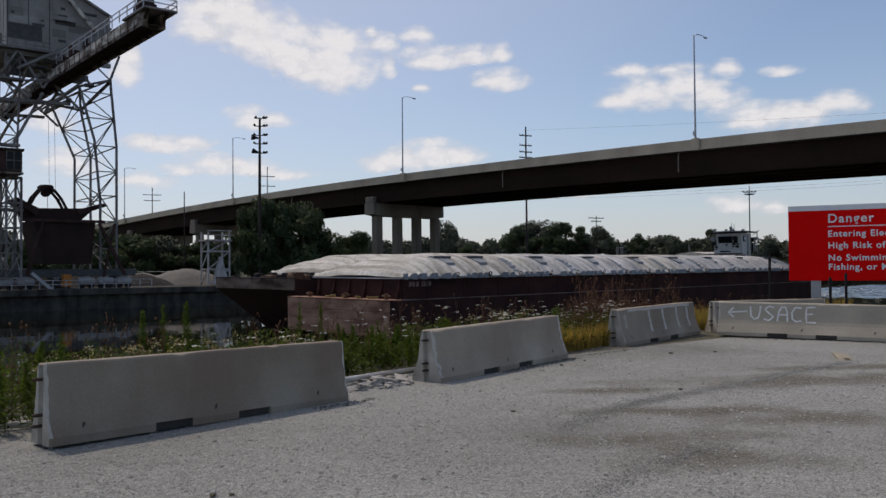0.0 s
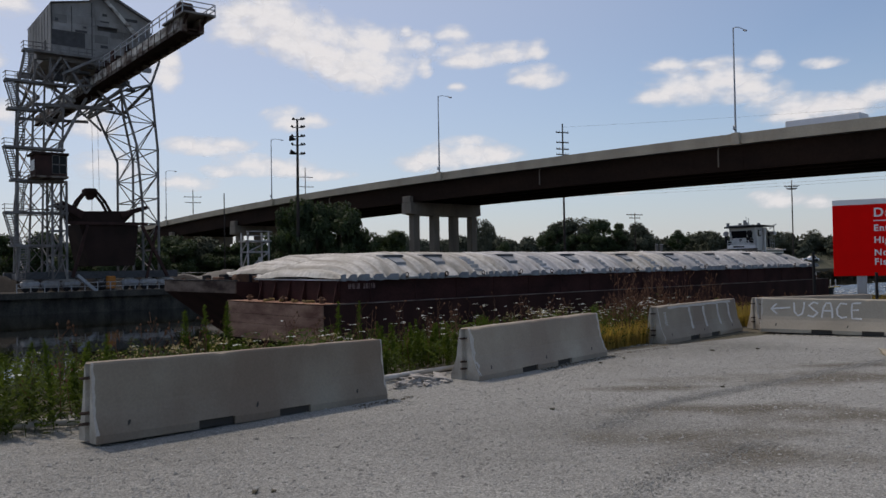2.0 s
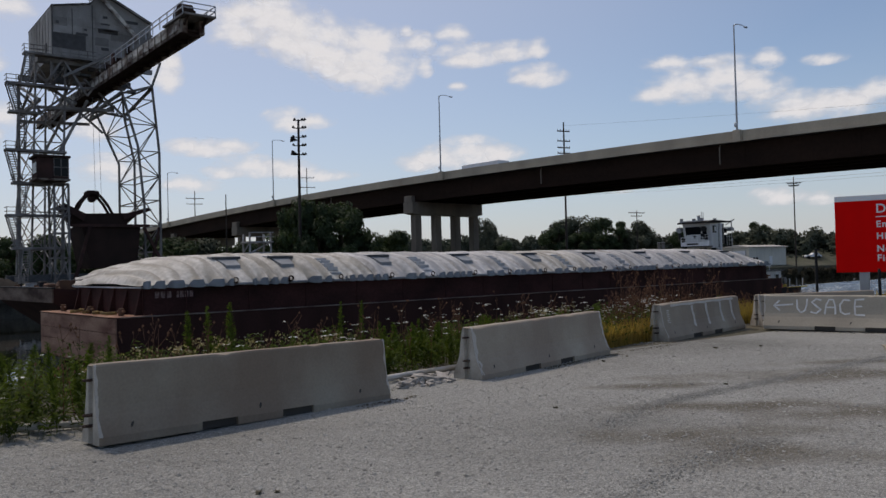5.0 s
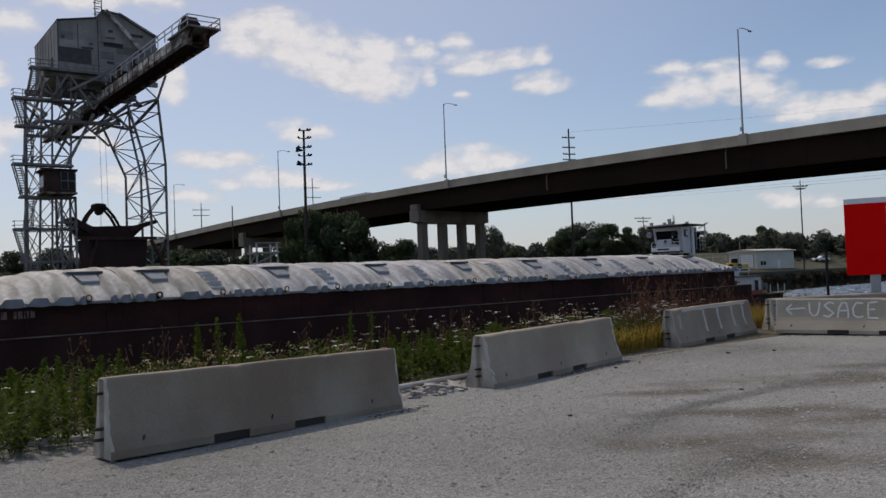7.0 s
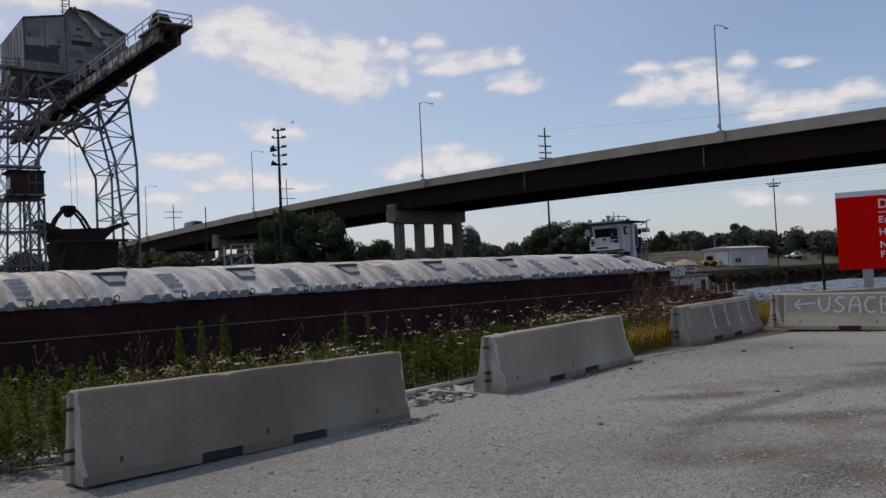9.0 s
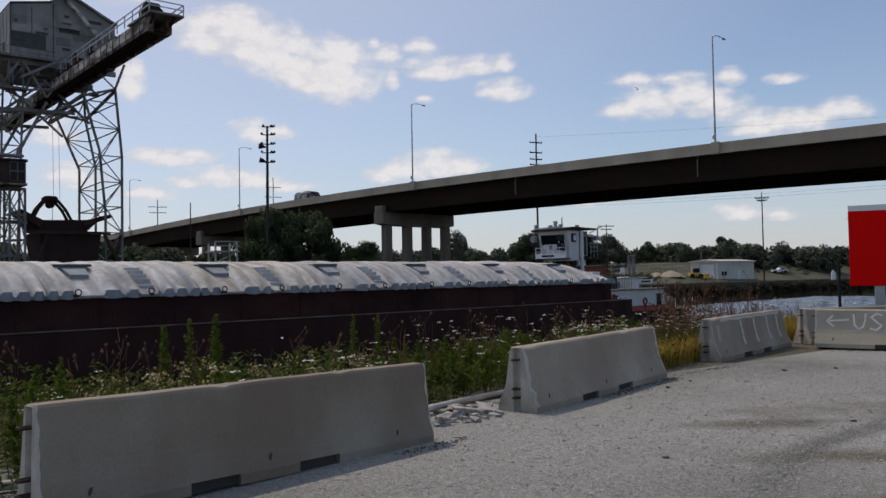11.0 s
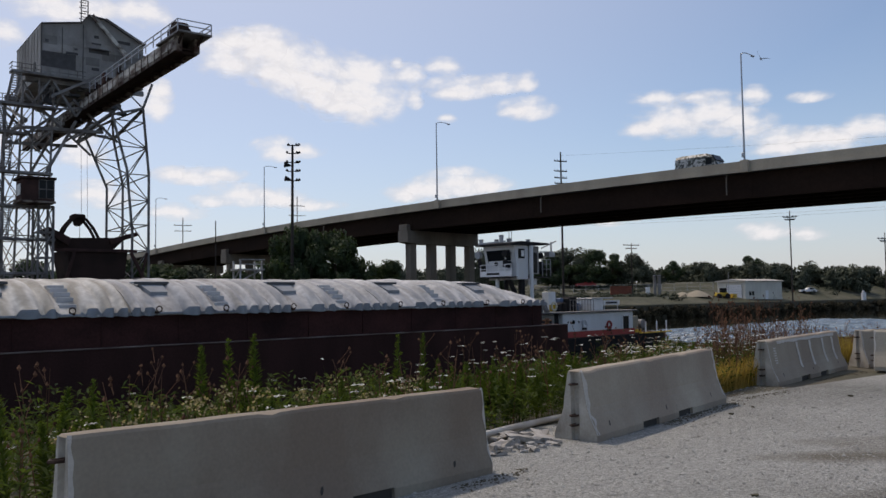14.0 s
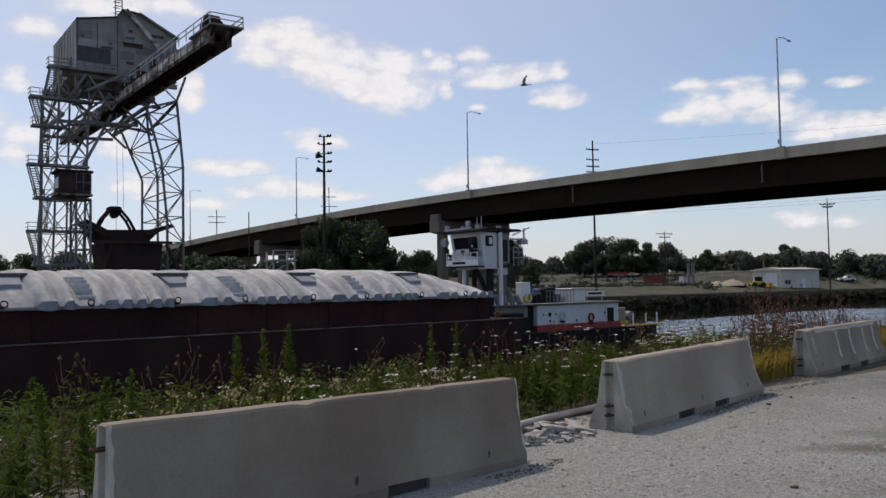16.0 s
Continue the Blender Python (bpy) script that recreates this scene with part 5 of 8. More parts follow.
        if z1 + 1.1 < top:
            part("sheet_panel", Geo().box(s0, s0 + 1.8, 103.955, 104.0, z1, z1 + 1.1), M_SHEET_PATCH, base)
    for s, za, zb in ((28.2, 32.0, 39.8), (25.5, 35.4, 38.9), (22.9, 32.0, 38.8)):
        part("panel_seam", Geo().box(s, s + 0.1, 103.93, 104.0, za, zb), M_LOUVRE, base)
    for n in np.arange(105.6, 118, 1.8):
        part("side_seam", Geo().box(22.77, 22.82, n, n + 0.08, 32.0, 38.5), M_CRANE, base)
    g = Members("gantry_bar", M_BOOM_PALE, base).bar((29.2, 103.4, 41.1), (34.3, 103.2, 35.8), 0.5)
    g = Members("gantry_bar", M_CRANE, base).bar((31.1, 103.6, 41.0), (36.6, 103.6, 38.3), 0.28).bar((24.0, 103.0, 29.2), (32.7, 101.4, 34.2), 0.34)
    for p, q in (((21.4, 103.2, 27.4), (24.0, 103.2, 31.6)), ((24.2, 103.2, 31.4), (27.2, 103.2, 27.0)), ((27.2, 103.2, 27.0), (30.4, 103.2, 31.4)), ((23.0, 103.2, 27.4), (32.0, 103.2, 28.8)), ((30.4, 103.2, 31.4), (33.6, 103.2, 28.2)), ((22.6, 103.4, 31.4), (22.6, 103.4, 27.5)), ((34.5, 103.2, 31.8), (35.8, 103.2, 36.8)), ((33.6, 103.2, 33.5), (36.4, 103.2, 36.6))):
        g.bar(p, q, 0.26)
    # dark drive machinery hung under the house and along the boom
    for k in range(26):
        s, n, z = rng.uniform(23.5, 34), rng.uniform(103.5, 112), rng.uniform(28.6, 31.6)
        part("drive_gear", Geo().box(s, s + rng.uniform(0.5, 1.6), n, n + rng.uniform(0.5, 1.6), z, z + rng.uniform(0.3, 0.9), 0.05), M_HOOD if k % 3 else M_CRANE, base, "dark drive machinery")
    for k in range(22):
        n = rng.uniform(84, 103)
        s = rng.uniform(27.4, 29.8)
        part("walkway_gear", Geo().box(s, s + rng.uniform(0.2, 0.8), n, n + rng.uniform(0.3, 1.0), 29.3, 29.3 + rng.uniform(0.3, 1.3), 0.03), M_RUST_DARK if k % 2 else M_BUCKET, base, "rusty gear on the boom walkway")
    for s in (28.0, 28.9):
        g.bar((s, 104.2, 39.6), (s, 104.2, 43.2), 0.13)
    for z in (40.9, 41.7, 42.5, 43.2):
        g.bar((28.0, 104.2, z), (28.9, 104.2, z), 0.1).bar((28.0, 105.2, z), (28.9, 105.2, z), 0.1)
    # galleries and stairs on the left face
    g = Members("gallery_member", M_CRANE, base)
    for z, s0, s1 in ((31.7, 19.1, 28.2), (27.5, 16.9, 24.6), (23.8, 17.2, 20.9), (18.8, 16.7, 24.2), (14.5, 17.5, 24.0), (10.3, 16.7, 24.6), (6.0, 17.4, 23.6)):
        g.box(s0, s1, 102.4, 104.0, z, z + 0.3)
        for zz in (0.65, 1.2):
            g.bar((s0, 102.4, z + zz), (s1 if z > 30 else s0 + 3.4, 102.4, z + zz), 0.08).bar((s0, 102.4, z + zz), (s0, 104.0, z + zz), 0.08)
        for s in np.arange(s0, s1 if z > 30 else s0 + 3.5, 1.15):
            g.bar((s, 102.4, z), (s, 102.4, z + 1.25), 0.08)
    for (sa, za), (sb, zb) in (((19.4, 31.7), (18.6, 27.6)), ((17.0, 27.5), (18.0, 24.0)), ((18.4, 23.8), (18.2, 18.9)), ((16.8, 18.8), (17.8, 14.7)), ((18.4, 14.5), (18.0, 10.5)), ((16.8, 10.3), (17.9, 6.2)), ((18.6, 6.0), (18.2, 1.7))):
        for n in (102.5, 103.7):
            g.bar((sa, n, za), (sb, n, zb), 0.16).bar((sa + 0.9, n, za), (sb + 0.9, n, zb), 0.12)
        for t in np.linspace(0.04, 0.96, 13):
            g.bar((sa + (sb - sa) * t, 102.6, za + (zb - za) * t), (sa + (sb - sa) * t + 0.9, 102.6, za + (zb - za) * t), 0.12)
    g.bar((18.35, 103.4, 1.6), (18.5, 103.4, 28.0), 0.34)
    # operator's cab
    cab = part("operator_cab", Geo().box(19.9, 23.8, 99.6, 103.0, 15.1, 17.8, 0.08), M_RUST_DARK, base, "dark hanging operator's cab")
    part("cab_roof", Geo().box(19.6, 23.95, 99.3, 103.4, 17.8, 18.1), M_BUCKET, cab)
    for s in (21.95, 22.85):
        for z in (15.45, 16.65):
            part("cab_window", Geo().box(s, s + 0.78, 99.52, 99.62, z, z + 1.05), M_GLASS, cab, "dark cab window")
            part("window_frame", Geo().box(s - 0.06, s + 0.84, 99.56, 99.6, z - 0.06, z + 1.11), M_CRANE, cab)
    part("cab_window", Geo().box(19.84, 19.92, 100.0, 102.4, 15.8, 17.2), M_GLASS, cab)
    part("cab_floor", Geo().box(19.6, 23.9, 99.4, 103.2, 14.85, 15.1), M_CRANE_RUST, cab, "rusty cab floor")
    # grab bucket and hoist ropes
    g = Geo()
    for s in (28.6, 29.4):
        g.tube([(s, 106, 27.4), (s + 0.2, 106, 13.6)], 0.028, 5)
    part("hoist_rope", g, M_GALV, base)
    gr = part("grab_bucket", Geo().add([(24.4, 105, 10.9), (34.6, 105, 11.2), (32.6, 105, 9.3), (26.4, 105, 9.3), (24.4, 109, 10.9), (34.6, 109, 11.2), (32.6, 109, 9.3), (26.4, 109, 9.3)],
                                       [(0, 1, 2, 3), (7, 6, 5, 4), (0, 4, 5, 1), (1, 5, 6, 2), (2, 6, 7, 3), (3, 7, 4, 0)]), M_BUCKET, base, "dark open grab bucket")
    for pts in (((25.8, 10.7), (26.7, 12.5), (27.6, 13.6), (28.3, 13.95)), ((31.0, 10.9), (30.2, 12.4), (29.3, 13.5), (28.5, 13.95))):
        arm = Members("grab_arm", M_BUCKET, gr)
        for (sa, za), (sb, zb) in zip(pts, pts[1:]):
            for n in (105.4, 107.2):
                arm.bar((sa, n, za), (sb, n, zb), 0.32)
            arm.bar((sb, 105.4, zb), (sb, 107.2, zb), 0.2)
    part("grab_head", Geo().box(27.5, 29.2, 105.2, 107.4, 13.6, 14.25, 0.2).tube([(28.4, 105.8, 13.2), (28.4, 106.8, 13.2)], 0.55, 12), M_BUCKET, gr, "dark grab head with its sheave")
    for pts in (((26.8, 9.9), (23.6, 11.9), (24.4, 12.3), (27.2, 10.9)), ((32.4, 10.2), (36.4, 11.6), (36.0, 12.0), (32.2, 10.9))):
        part("grab_lip", Geo().loft([[(a, n, b) for a, b in pts] for n in (104.6, 108.4)]), M_RUST_DARK, gr, "flared bucket lip")
    # hopper
    part("hopper", Geo().add([(26.0, 102.5, 9.2), (34.0, 102.5, 9.2), (33.4, 102.5, 3.4), (27.2, 102.5, 3.4), (26.0, 110, 9.2), (34.0, 110, 9.2), (33.4, 110, 3.4), (27.2, 110, 3.4)],
                             [(0, 1, 2, 3), (7, 6, 5, 4), (0, 4, 5, 1), (1, 5, 6, 2), (2, 6, 7, 3), (3, 7, 4, 0)]), M_BUCKET, base, "dark steel hopper")
    part("hopper_frame", Geo().bar((24.5, 102.3, 9.2), (35.2, 102.3, 9.2), 0.4).bar((25.0, 102.3, 1.9), (27, 102.3, 9.0), 0.4).bar((38, 102.3, 1.9), (34.4, 102.3, 9.0), 0.4).bar((35, 102.3, 1.6), (36.6, 102.3, 9.0), 0.3), M_RUST_DARK, base)
    part("yellow_motor", Geo().box(29.6, 30.7, 102.2, 103.2, 0.3, 2.0, 0.1), M_ORANGE, base, "orange motor housing")
    g = Members("rail_bar", M_GALV, base)
    for s in np.arange(18, 42, 1.7):
        g.bar((s, 102.0, 0), (s, 102.0, 1.2), 0.1)
    g.bar((18, 102, 1.2), (42, 102, 1.2), 0.09).bar((18, 102, 0.65), (42, 102, 0.65), 0.08)
    g.bar((25.5, 101.8, 2.2), (28.2, 101.8, -0.2), 0.4)
    return base


build_crane()



# ---- far bank: poles, shed, yard things ----
def polar(az, r, z=0.0):
    """A place r metres from the yard in the direction az, in degrees to the right of straight ahead."""
    return Vector((r * math.sin(radians(az)), r * math.cos(radians(az)), z))


def utility_pole(az, r, top, arms, label, lean=0.0, thick=0.16, name="utility_pole", ground=QUAY_Z):
    p = polar(az, r, ground)
    base = thing(name, Matrix.Translation(p) @ pose(0, 0, 0, 0, lean, 30), label, "utility pole", "poles on the far bank")
    h = top - ground
    part("pole", Geo().tube([(0, 0, -0.3), (0, 0, h * 0.5), (0, 0, h)], thick, 8, thick * 0.6), M_WOOD_POLE, base)
    for z, w in arms:
        g = Geo().bar((-w, 0.1, h - z), (w, 0.1, h - z), 0.14, 0.18)
        part("crossarm", g, M_WOOD_POLE, base)
        for x in (-w * 0.92, -w * 0.45, w * 0.45, w * 0.92):
            part("insulator", Geo().tube([(x, 0.1, h - z + 0.08), (x, 0.1, h - z + 0.3)], 0.06, 6), M_GALV, base)
    return base


utility_pole(2.22, 152, 27.0, ((1.6, 1.3), (3.4, 1.3), (4.6, 1.3), (5.6, 1.3)), "tall wooden power pole with four short crossarms", thick=0.22)
utility_pole(6.81, 212, 14.0, ((0.5, 2.4), (1.3, 1.6)), "wooden pole with two crossarms beside the field", thick=0.15)
utility_pole(-22.91, 262, 26.0, ((2.2, 2.6), (3.9, 2.4)), "distant wooden power pole with two crossarms", thick=0.2)
utility_pole(-15.56, 262, 33.0, ((3.0, 2.4), (6.0, 2.6)), "distant wooden power pole with two crossarms", thick=0.2)
utility_pole(-20.8, 150, 15.0, (), "plain wooden pole by the bridge", thick=0.14)


def floodlight_mast():
    p = polar(-15.89, 119, QUAY_Z)
    base = thing("floodlight_mast", Matrix.Translation(p) @ pose(0, 0, 0, 0, 0.3, 15), "dark mast with rows of floodlights", "floodlight mast")
    h = 23.4
    part("mast", Geo().tube([(0, 0, 0), (0, 0, 12), (0, 0, h)], 0.26, 8, 0.15), M_WOOD_POLE, base)
    for k, z in enumerate((h - 0.1, h - 1.2, h - 2.5, h - 3.7, h - 5.0)):
        arm = part("lamp_arm", Geo().bar((-0.75, 0, z), (0.9, 0, z), 0.12), M_BLACK, base)
        for x in (-0.6, 0.45, 0.8) if k else (-0.4, 0.4, 0.75):
            part("floodlight", Geo().tube([(x, -0.1, z + 0.02), (x + (0.22 if x > 0 else -0.2), -0.25, z + 0.16)], 0.1, 8, 0.19), M_BLACK, arm)
    part("loudspeaker", Geo().tube([(-0.2, 0, h - 2.9), (-1.1, -0.2, h - 2.8)], 0.1, 8, 0.42), M_BLACK, base)
    part("loudspeaker", Geo().tube([(-0.2, 0, h - 4.9), (-1.0, -0.2, h - 4.7)], 0.1, 8, 0.4), M_BLACK, base)


floodlight_mast()


def yard_light(az, r, top):
    p = polar(az, r, QUAY_Z)
    base = thing("yard_light", Matrix.Translation(p) @ pose(0, 0, 0, 0, 0, -10), "tall pole with a crosshead of yard lights", "light pole")
    h = top - QUAY_Z
    part("pole", Geo().tube([(0, 0, 0), (0, 0, h)], 0.17, 8, 0.11), M_WOOD_POLE, base)
    for z, w in ((0.5, 1.35), (1.1, 0.9)):
        part("crossarm", Geo().bar((-w, 0, h - z), (w, 0, h - z), 0.14), M_BLACK, base)
        for x in (-w, -w * 0.4, w * 0.4, w):
            part("light_head", Geo().box(x - 0.25, x + 0.25, -0.35, 0.15, h - z + 0.08, h - z + 0.3, 0.05), M_GALV, base)
    part("finial", Geo().tube([(0, 0, h), (0, 0, h + 0.9)], 0.1, 6), M_RUST, base)


yard_light(16.6, 203, 18.6)
yard_light(21.86, 215, 13.7)


def overhead_wire(p, q, sag):
    a, b = Vector(p), Vector(q)
    pts = [a.lerp(b, t) - Vector((0, 0, sag * 4 * t * (1 - t))) for t in np.linspace(0, 1, 17)]
    ob = new("overhead_wire", Geo().tube(pts, 0.012, 5).mesh("overhead_wire", M_WIRE))
    tagged(ob, "thin black overhead wire above the canal bank", "wire", "overhead wires")


overhead_wire(polar(2.22, 152, 26.4), polar(40, 150, 24.0), 0.6)
overhead_wire(polar(2.22, 152, 14.2), polar(36, 152, 15.6), 0.7)
overhead_wire(polar(2.3, 152, 13.8), polar(36, 152, 15.2), 0.8)


def shed():
    base = thing("metal_shed", Matrix.Translation(polar(13.82, 200, far_z(*polar(13.82, 200).xy) - 0.25)) @ pose(0, 0, 0, 0, 0, -52), "low cream sheet-metal shed with a white roller door", "shed")
    part("wall", Geo().box(-7.6, 0, 0, 13, 0, 4.1, 0.03), M_SHED, base)
    part("roof", Geo().loft([[(-8.0, y, 4.1), (0.4, y, 4.1), (0.4, y, 4.3), (-3.8, y, 4.75), (-8.0, y, 4.3)] for y in (-0.4, 13.4)]), M_CONCRETE_LIGHT, base, "pale low-pitched roof")
    d = part("roller_door", Geo().box(-4.9, -0.9, -0.06, 0.02, 0, 3.4, 0.02), M_SIGN_WHITE, base, "white roller door")
    for z in np.arange(0.4, 3.4, 0.5):
        part("door_rib", Geo().box(-4.85, -0.95, -0.085, -0.055, z, z + 0.05), M_GALV, d)
    for x in (-5.05, -0.9):
        part("door_jamb", Geo().box(x, x + 0.15, -0.09, 0.0, 0, 3.55), M_CRANE_SHEET, base)
    for y in (1.3, 2.3):
        part("window", Geo().box(-0.02, 0.05, y, y + 0.7, 1.0, 1.9), M_GLASS, base)
    part("door", Geo().box(-0.02, 0.05, 7.0, 8.0, 0, 2.1), M_SIGN_WHITE, base)
    for y in np.arange(0, 13, 2.6):
        part("wall_seam", Geo().box(0.0, 0.03, y, y + 0.07, 0, 4.1), M_SHED, base)
    part("flagpole", Geo().tube([(-4.0, -0.6, 0), (-4.0, -0.6, 6.4)], 0.06, 6), M_GALV, base)


def steel_post(az, r, h, w):
    p = polar(az, r)
    base = thing("steel_post", Matrix.Translation((p.x, p.y, far_z(p.x, p.y) - 0.3)), "grey steel mooring post on the far bank", "post", "posts on the far bank")
    part("shaft", Geo().box(-w / 2, w / 2, -w / 2, w / 2, 0, h, 0.03), M_CRANE, base)
    part("cap", Geo().box(-w / 2 - 0.04, w / 2 + 0.04, -w / 2 - 0.04, w / 2 + 0.04, h, h + 0.08, 0.02), M_GALV, base)


def yard_cabinet():
    p = polar(7.76, 190)
    base = thing("yard_cabinet", Matrix.Translation((p.x, p.y, far_z(p.x, p.y))) @ pose(0, 0, 0, 0, 0, -12), "white equipment cabinet on the far bank", "cabinet")
    part("body", Geo().box(-0.45, 0.45, 0, 0.7, 0.1, 2.0, 0.04), M_SIGN_WHITE, base)
    part("plinth", Geo().box(-0.5, 0.5, -0.05, 0.75, 0, 0.1), M_CONCRETE_LIGHT, base)


shed()
steel_post(8.22, 190, 4.9, 0.55)
steel_post(8.5, 190, 4.9, 0.6)
yard_cabinet()


def vehicle(name, label, az, r, turn, size, mat, category="truck"):
    L, W, H = size
    base = thing(name, Matrix.Translation(polar(az, r, far_z(*polar(az, r).xy))) @ pose(0, 0, 0, 0, 0, turn), label, category, "vehicles on the far bank")
    body = Geo().loft([[(x, -W / 2, 0.45), (x, W / 2, 0.45), (x, W / 2 - t, z), (x, -W / 2 + t, z)] for x, z, t in ((-L / 2, H * 0.6, 0.05), (-L * 0.42, H * 0.66, 0.06), (-L * 0.1, H * 0.68, 0.06), (0.02 * L, H, 0.18), (L * 0.3, H, 0.18), (L * 0.38, H * 0.66, 0.08), (L / 2, H * 0.55, 0.1))])
    part("body", body, mat, base)
    part("side_window", Geo().box(L * 0.06, L * 0.28, -W / 2 - 0.01, W / 2 + 0.01, H * 0.7, H * 0.93), M_GLASS, base)
    for x in (-L * 0.32, L * 0.32):
        for y in (-W / 2, W / 2):
            part("wheel", Geo().tube([(x, y - 0.1, 0.38), (x, y + 0.1, 0.38)], 0.38, 12), M_BLACK, base, "black tyre")


vehicle("pickup_truck", "red pickup truck parked beyond the fence", 3.8, 235, 0, (5.6, 2.0, 1.9), M_TUG_RED)
vehicle("parked_car", "white parked car beside the field", 17.5, 230, 10, (4.2, 1.7, 1.45), M_SIGN_WHITE, "car")


def water_tank():
    p = polar(20.6, 217)
    base = thing("water_tank", Matrix.Translation((p.x, p.y, far_z(p.x, p.y))), "small upright white water tank in the far field", "tank")
    part("shell", Geo().tube([(0, 0, 0), (0, 0, 1.7)], 0.5, 14), M_SIGN_WHITE, base)
    part("lid", Geo().tube([(0, 0, 1.7), (0, 0, 2.3)], 0.42, 14, 0.12), M_GALV, base)


water_tank()


def container():
    base = thing("skip_container", Matrix.Translation(polar(6.05, 196, far_z(*polar(6.05, 196).xy) + 0.4)) @ pose(0, 0, 0, 0, 0, -5) @ Matrix.Diagonal((0.74, 1, 0.85, 1)), "rust-red open skip container on the far bank", "container")
    part("body", Geo().box(-3.2, 3.2, 0, 2.4, 0.2, 2.3, 0.05), M_CONTAINER, base)
    for x in np.arange(-3.0, 3.1, 0.85):
        part("rib", Geo().box(x - 0.06, x + 0.06, -0.09, 0.0, 0.2, 2.3), M_CONTAINER, base)
    part("top_rail", Geo().box(-3.3, 3.3, -0.12, 2.5, 2.3, 2.42), M_CONTAINER, base)
    for x in (-2.6, 2.6):
        part("skid", Geo().box(x - 0.3, x + 0.3, 0.2, 2.2, 0, 0.22), M_BLACK, base)


container()


def yellow_loader():
    base = thing("wheel_loader", Matrix.Translation(polar(12.45, 196, far_z(*polar(12.45, 196).xy) - 0.2)) @ pose(0, 0, 0, 0, 0, 8), "small yellow wheel loader beside the shed", "loader")
    part("body", Geo().box(-1.6, 1.0, -0.8, 0.8, 0.5, 1.3, 0.1), M_YELLOW, base)
    part("cab", Geo().box(-0.5, 0.6, -0.7, 0.7, 1.3, 2.3, 0.08), M_GLASS, base)
    part("bucket", Geo().loft([[(1.8, y, 0.1), (2.7, y, 0.1), (2.8, y, 0.9), (1.9, y, 1.0)] for y in (-1.0, 1.0)]), M_YELLOW, base)
    part("arm", Geo().bar((0.4, -0.5, 1.2), (1.9, -0.5, 0.6), 0.18).bar((0.4, 0.5, 1.2), (1.9, 0.5, 0.6), 0.18), M_YELLOW, base)
    for x in (-1.1, 0.8):
        for y in (-0.85, 0.85):
            part("wheel", Geo().tube([(x, y - 0.15, 0.55), (x, y + 0.15, 0.55)], 0.55, 12), M_BLACK, base)


yellow_loader()


def heap(name, label, az, r, w, d, h, mat, seed):
    g = Geo()
    n, k = 22, 8
    vs = []
    for j in range(k + 1):
        q = j / k
        for i in range(n):
            a = 2 * math.pi * i / n
            rr = (1 - q) * (1 + 0.25 * noise.noise(Vector((math.cos(a) * 1.5, math.sin(a) * 1.5, seed + q))))
            vs.append((w * rr * math.cos(a), d * rr * math.sin(a), h * (1 - (1 - q) ** 1.5) + 0.1 * h * noise.noise(Vector((i * 0.7, j * 0.9, seed)))))
    g.add(vs, [(j * n + i, j * n + (i + 1) % n, (j + 1) * n + (i + 1) % n, (j + 1) * n + i) for j in range(k) for i in range(n)])
    ob = new(name, g.mesh(name, mat, True))
    ob.matrix_basis = Matrix.Translation(polar(az, r, far_z(*polar(az, r).xy) - 0.1))
    tagged(ob, label, "heap", "heaps on the far bank", "stuff")


heap("sand_heap", "low tan sand heap on the far bank", 10.85, 192, 3.4, 3, 1.4, M_SAND, 1)
heap("sand_heap", "low tan sand heap on the far bank", 9.95, 192, 2.4, 3, 1.0, M_SAND, 5)
heap("gravel_heap", "grey gravel heap beside the steel tower", -20.6, 128, 7.0, 5, 2.4, M_YARD, 2)
heap("gravel_heap", "grey gravel heap beside the steel tower", -23.4, 132, 6.0, 5, 1.8, M_YARD, 3)
for _k, (_s, _n, _w, _h) in enumerate(((19, 113, 5.5, 2.2), (27, 112.5, 6.5, 2.6), (35, 113, 6.0, 2.1), (43, 114, 5.0, 1.7), (11, 114, 6.0, 2.0))):
    _p = canal(_s, _n)
    heap("coal_heap", "black coal heap on the quay under the crane", math.degrees(math.atan2(_p.x, _p.y)), math.hypot(_p.x, _p.y), _w, 3.0, _h, M_COAL, 10 + _k)


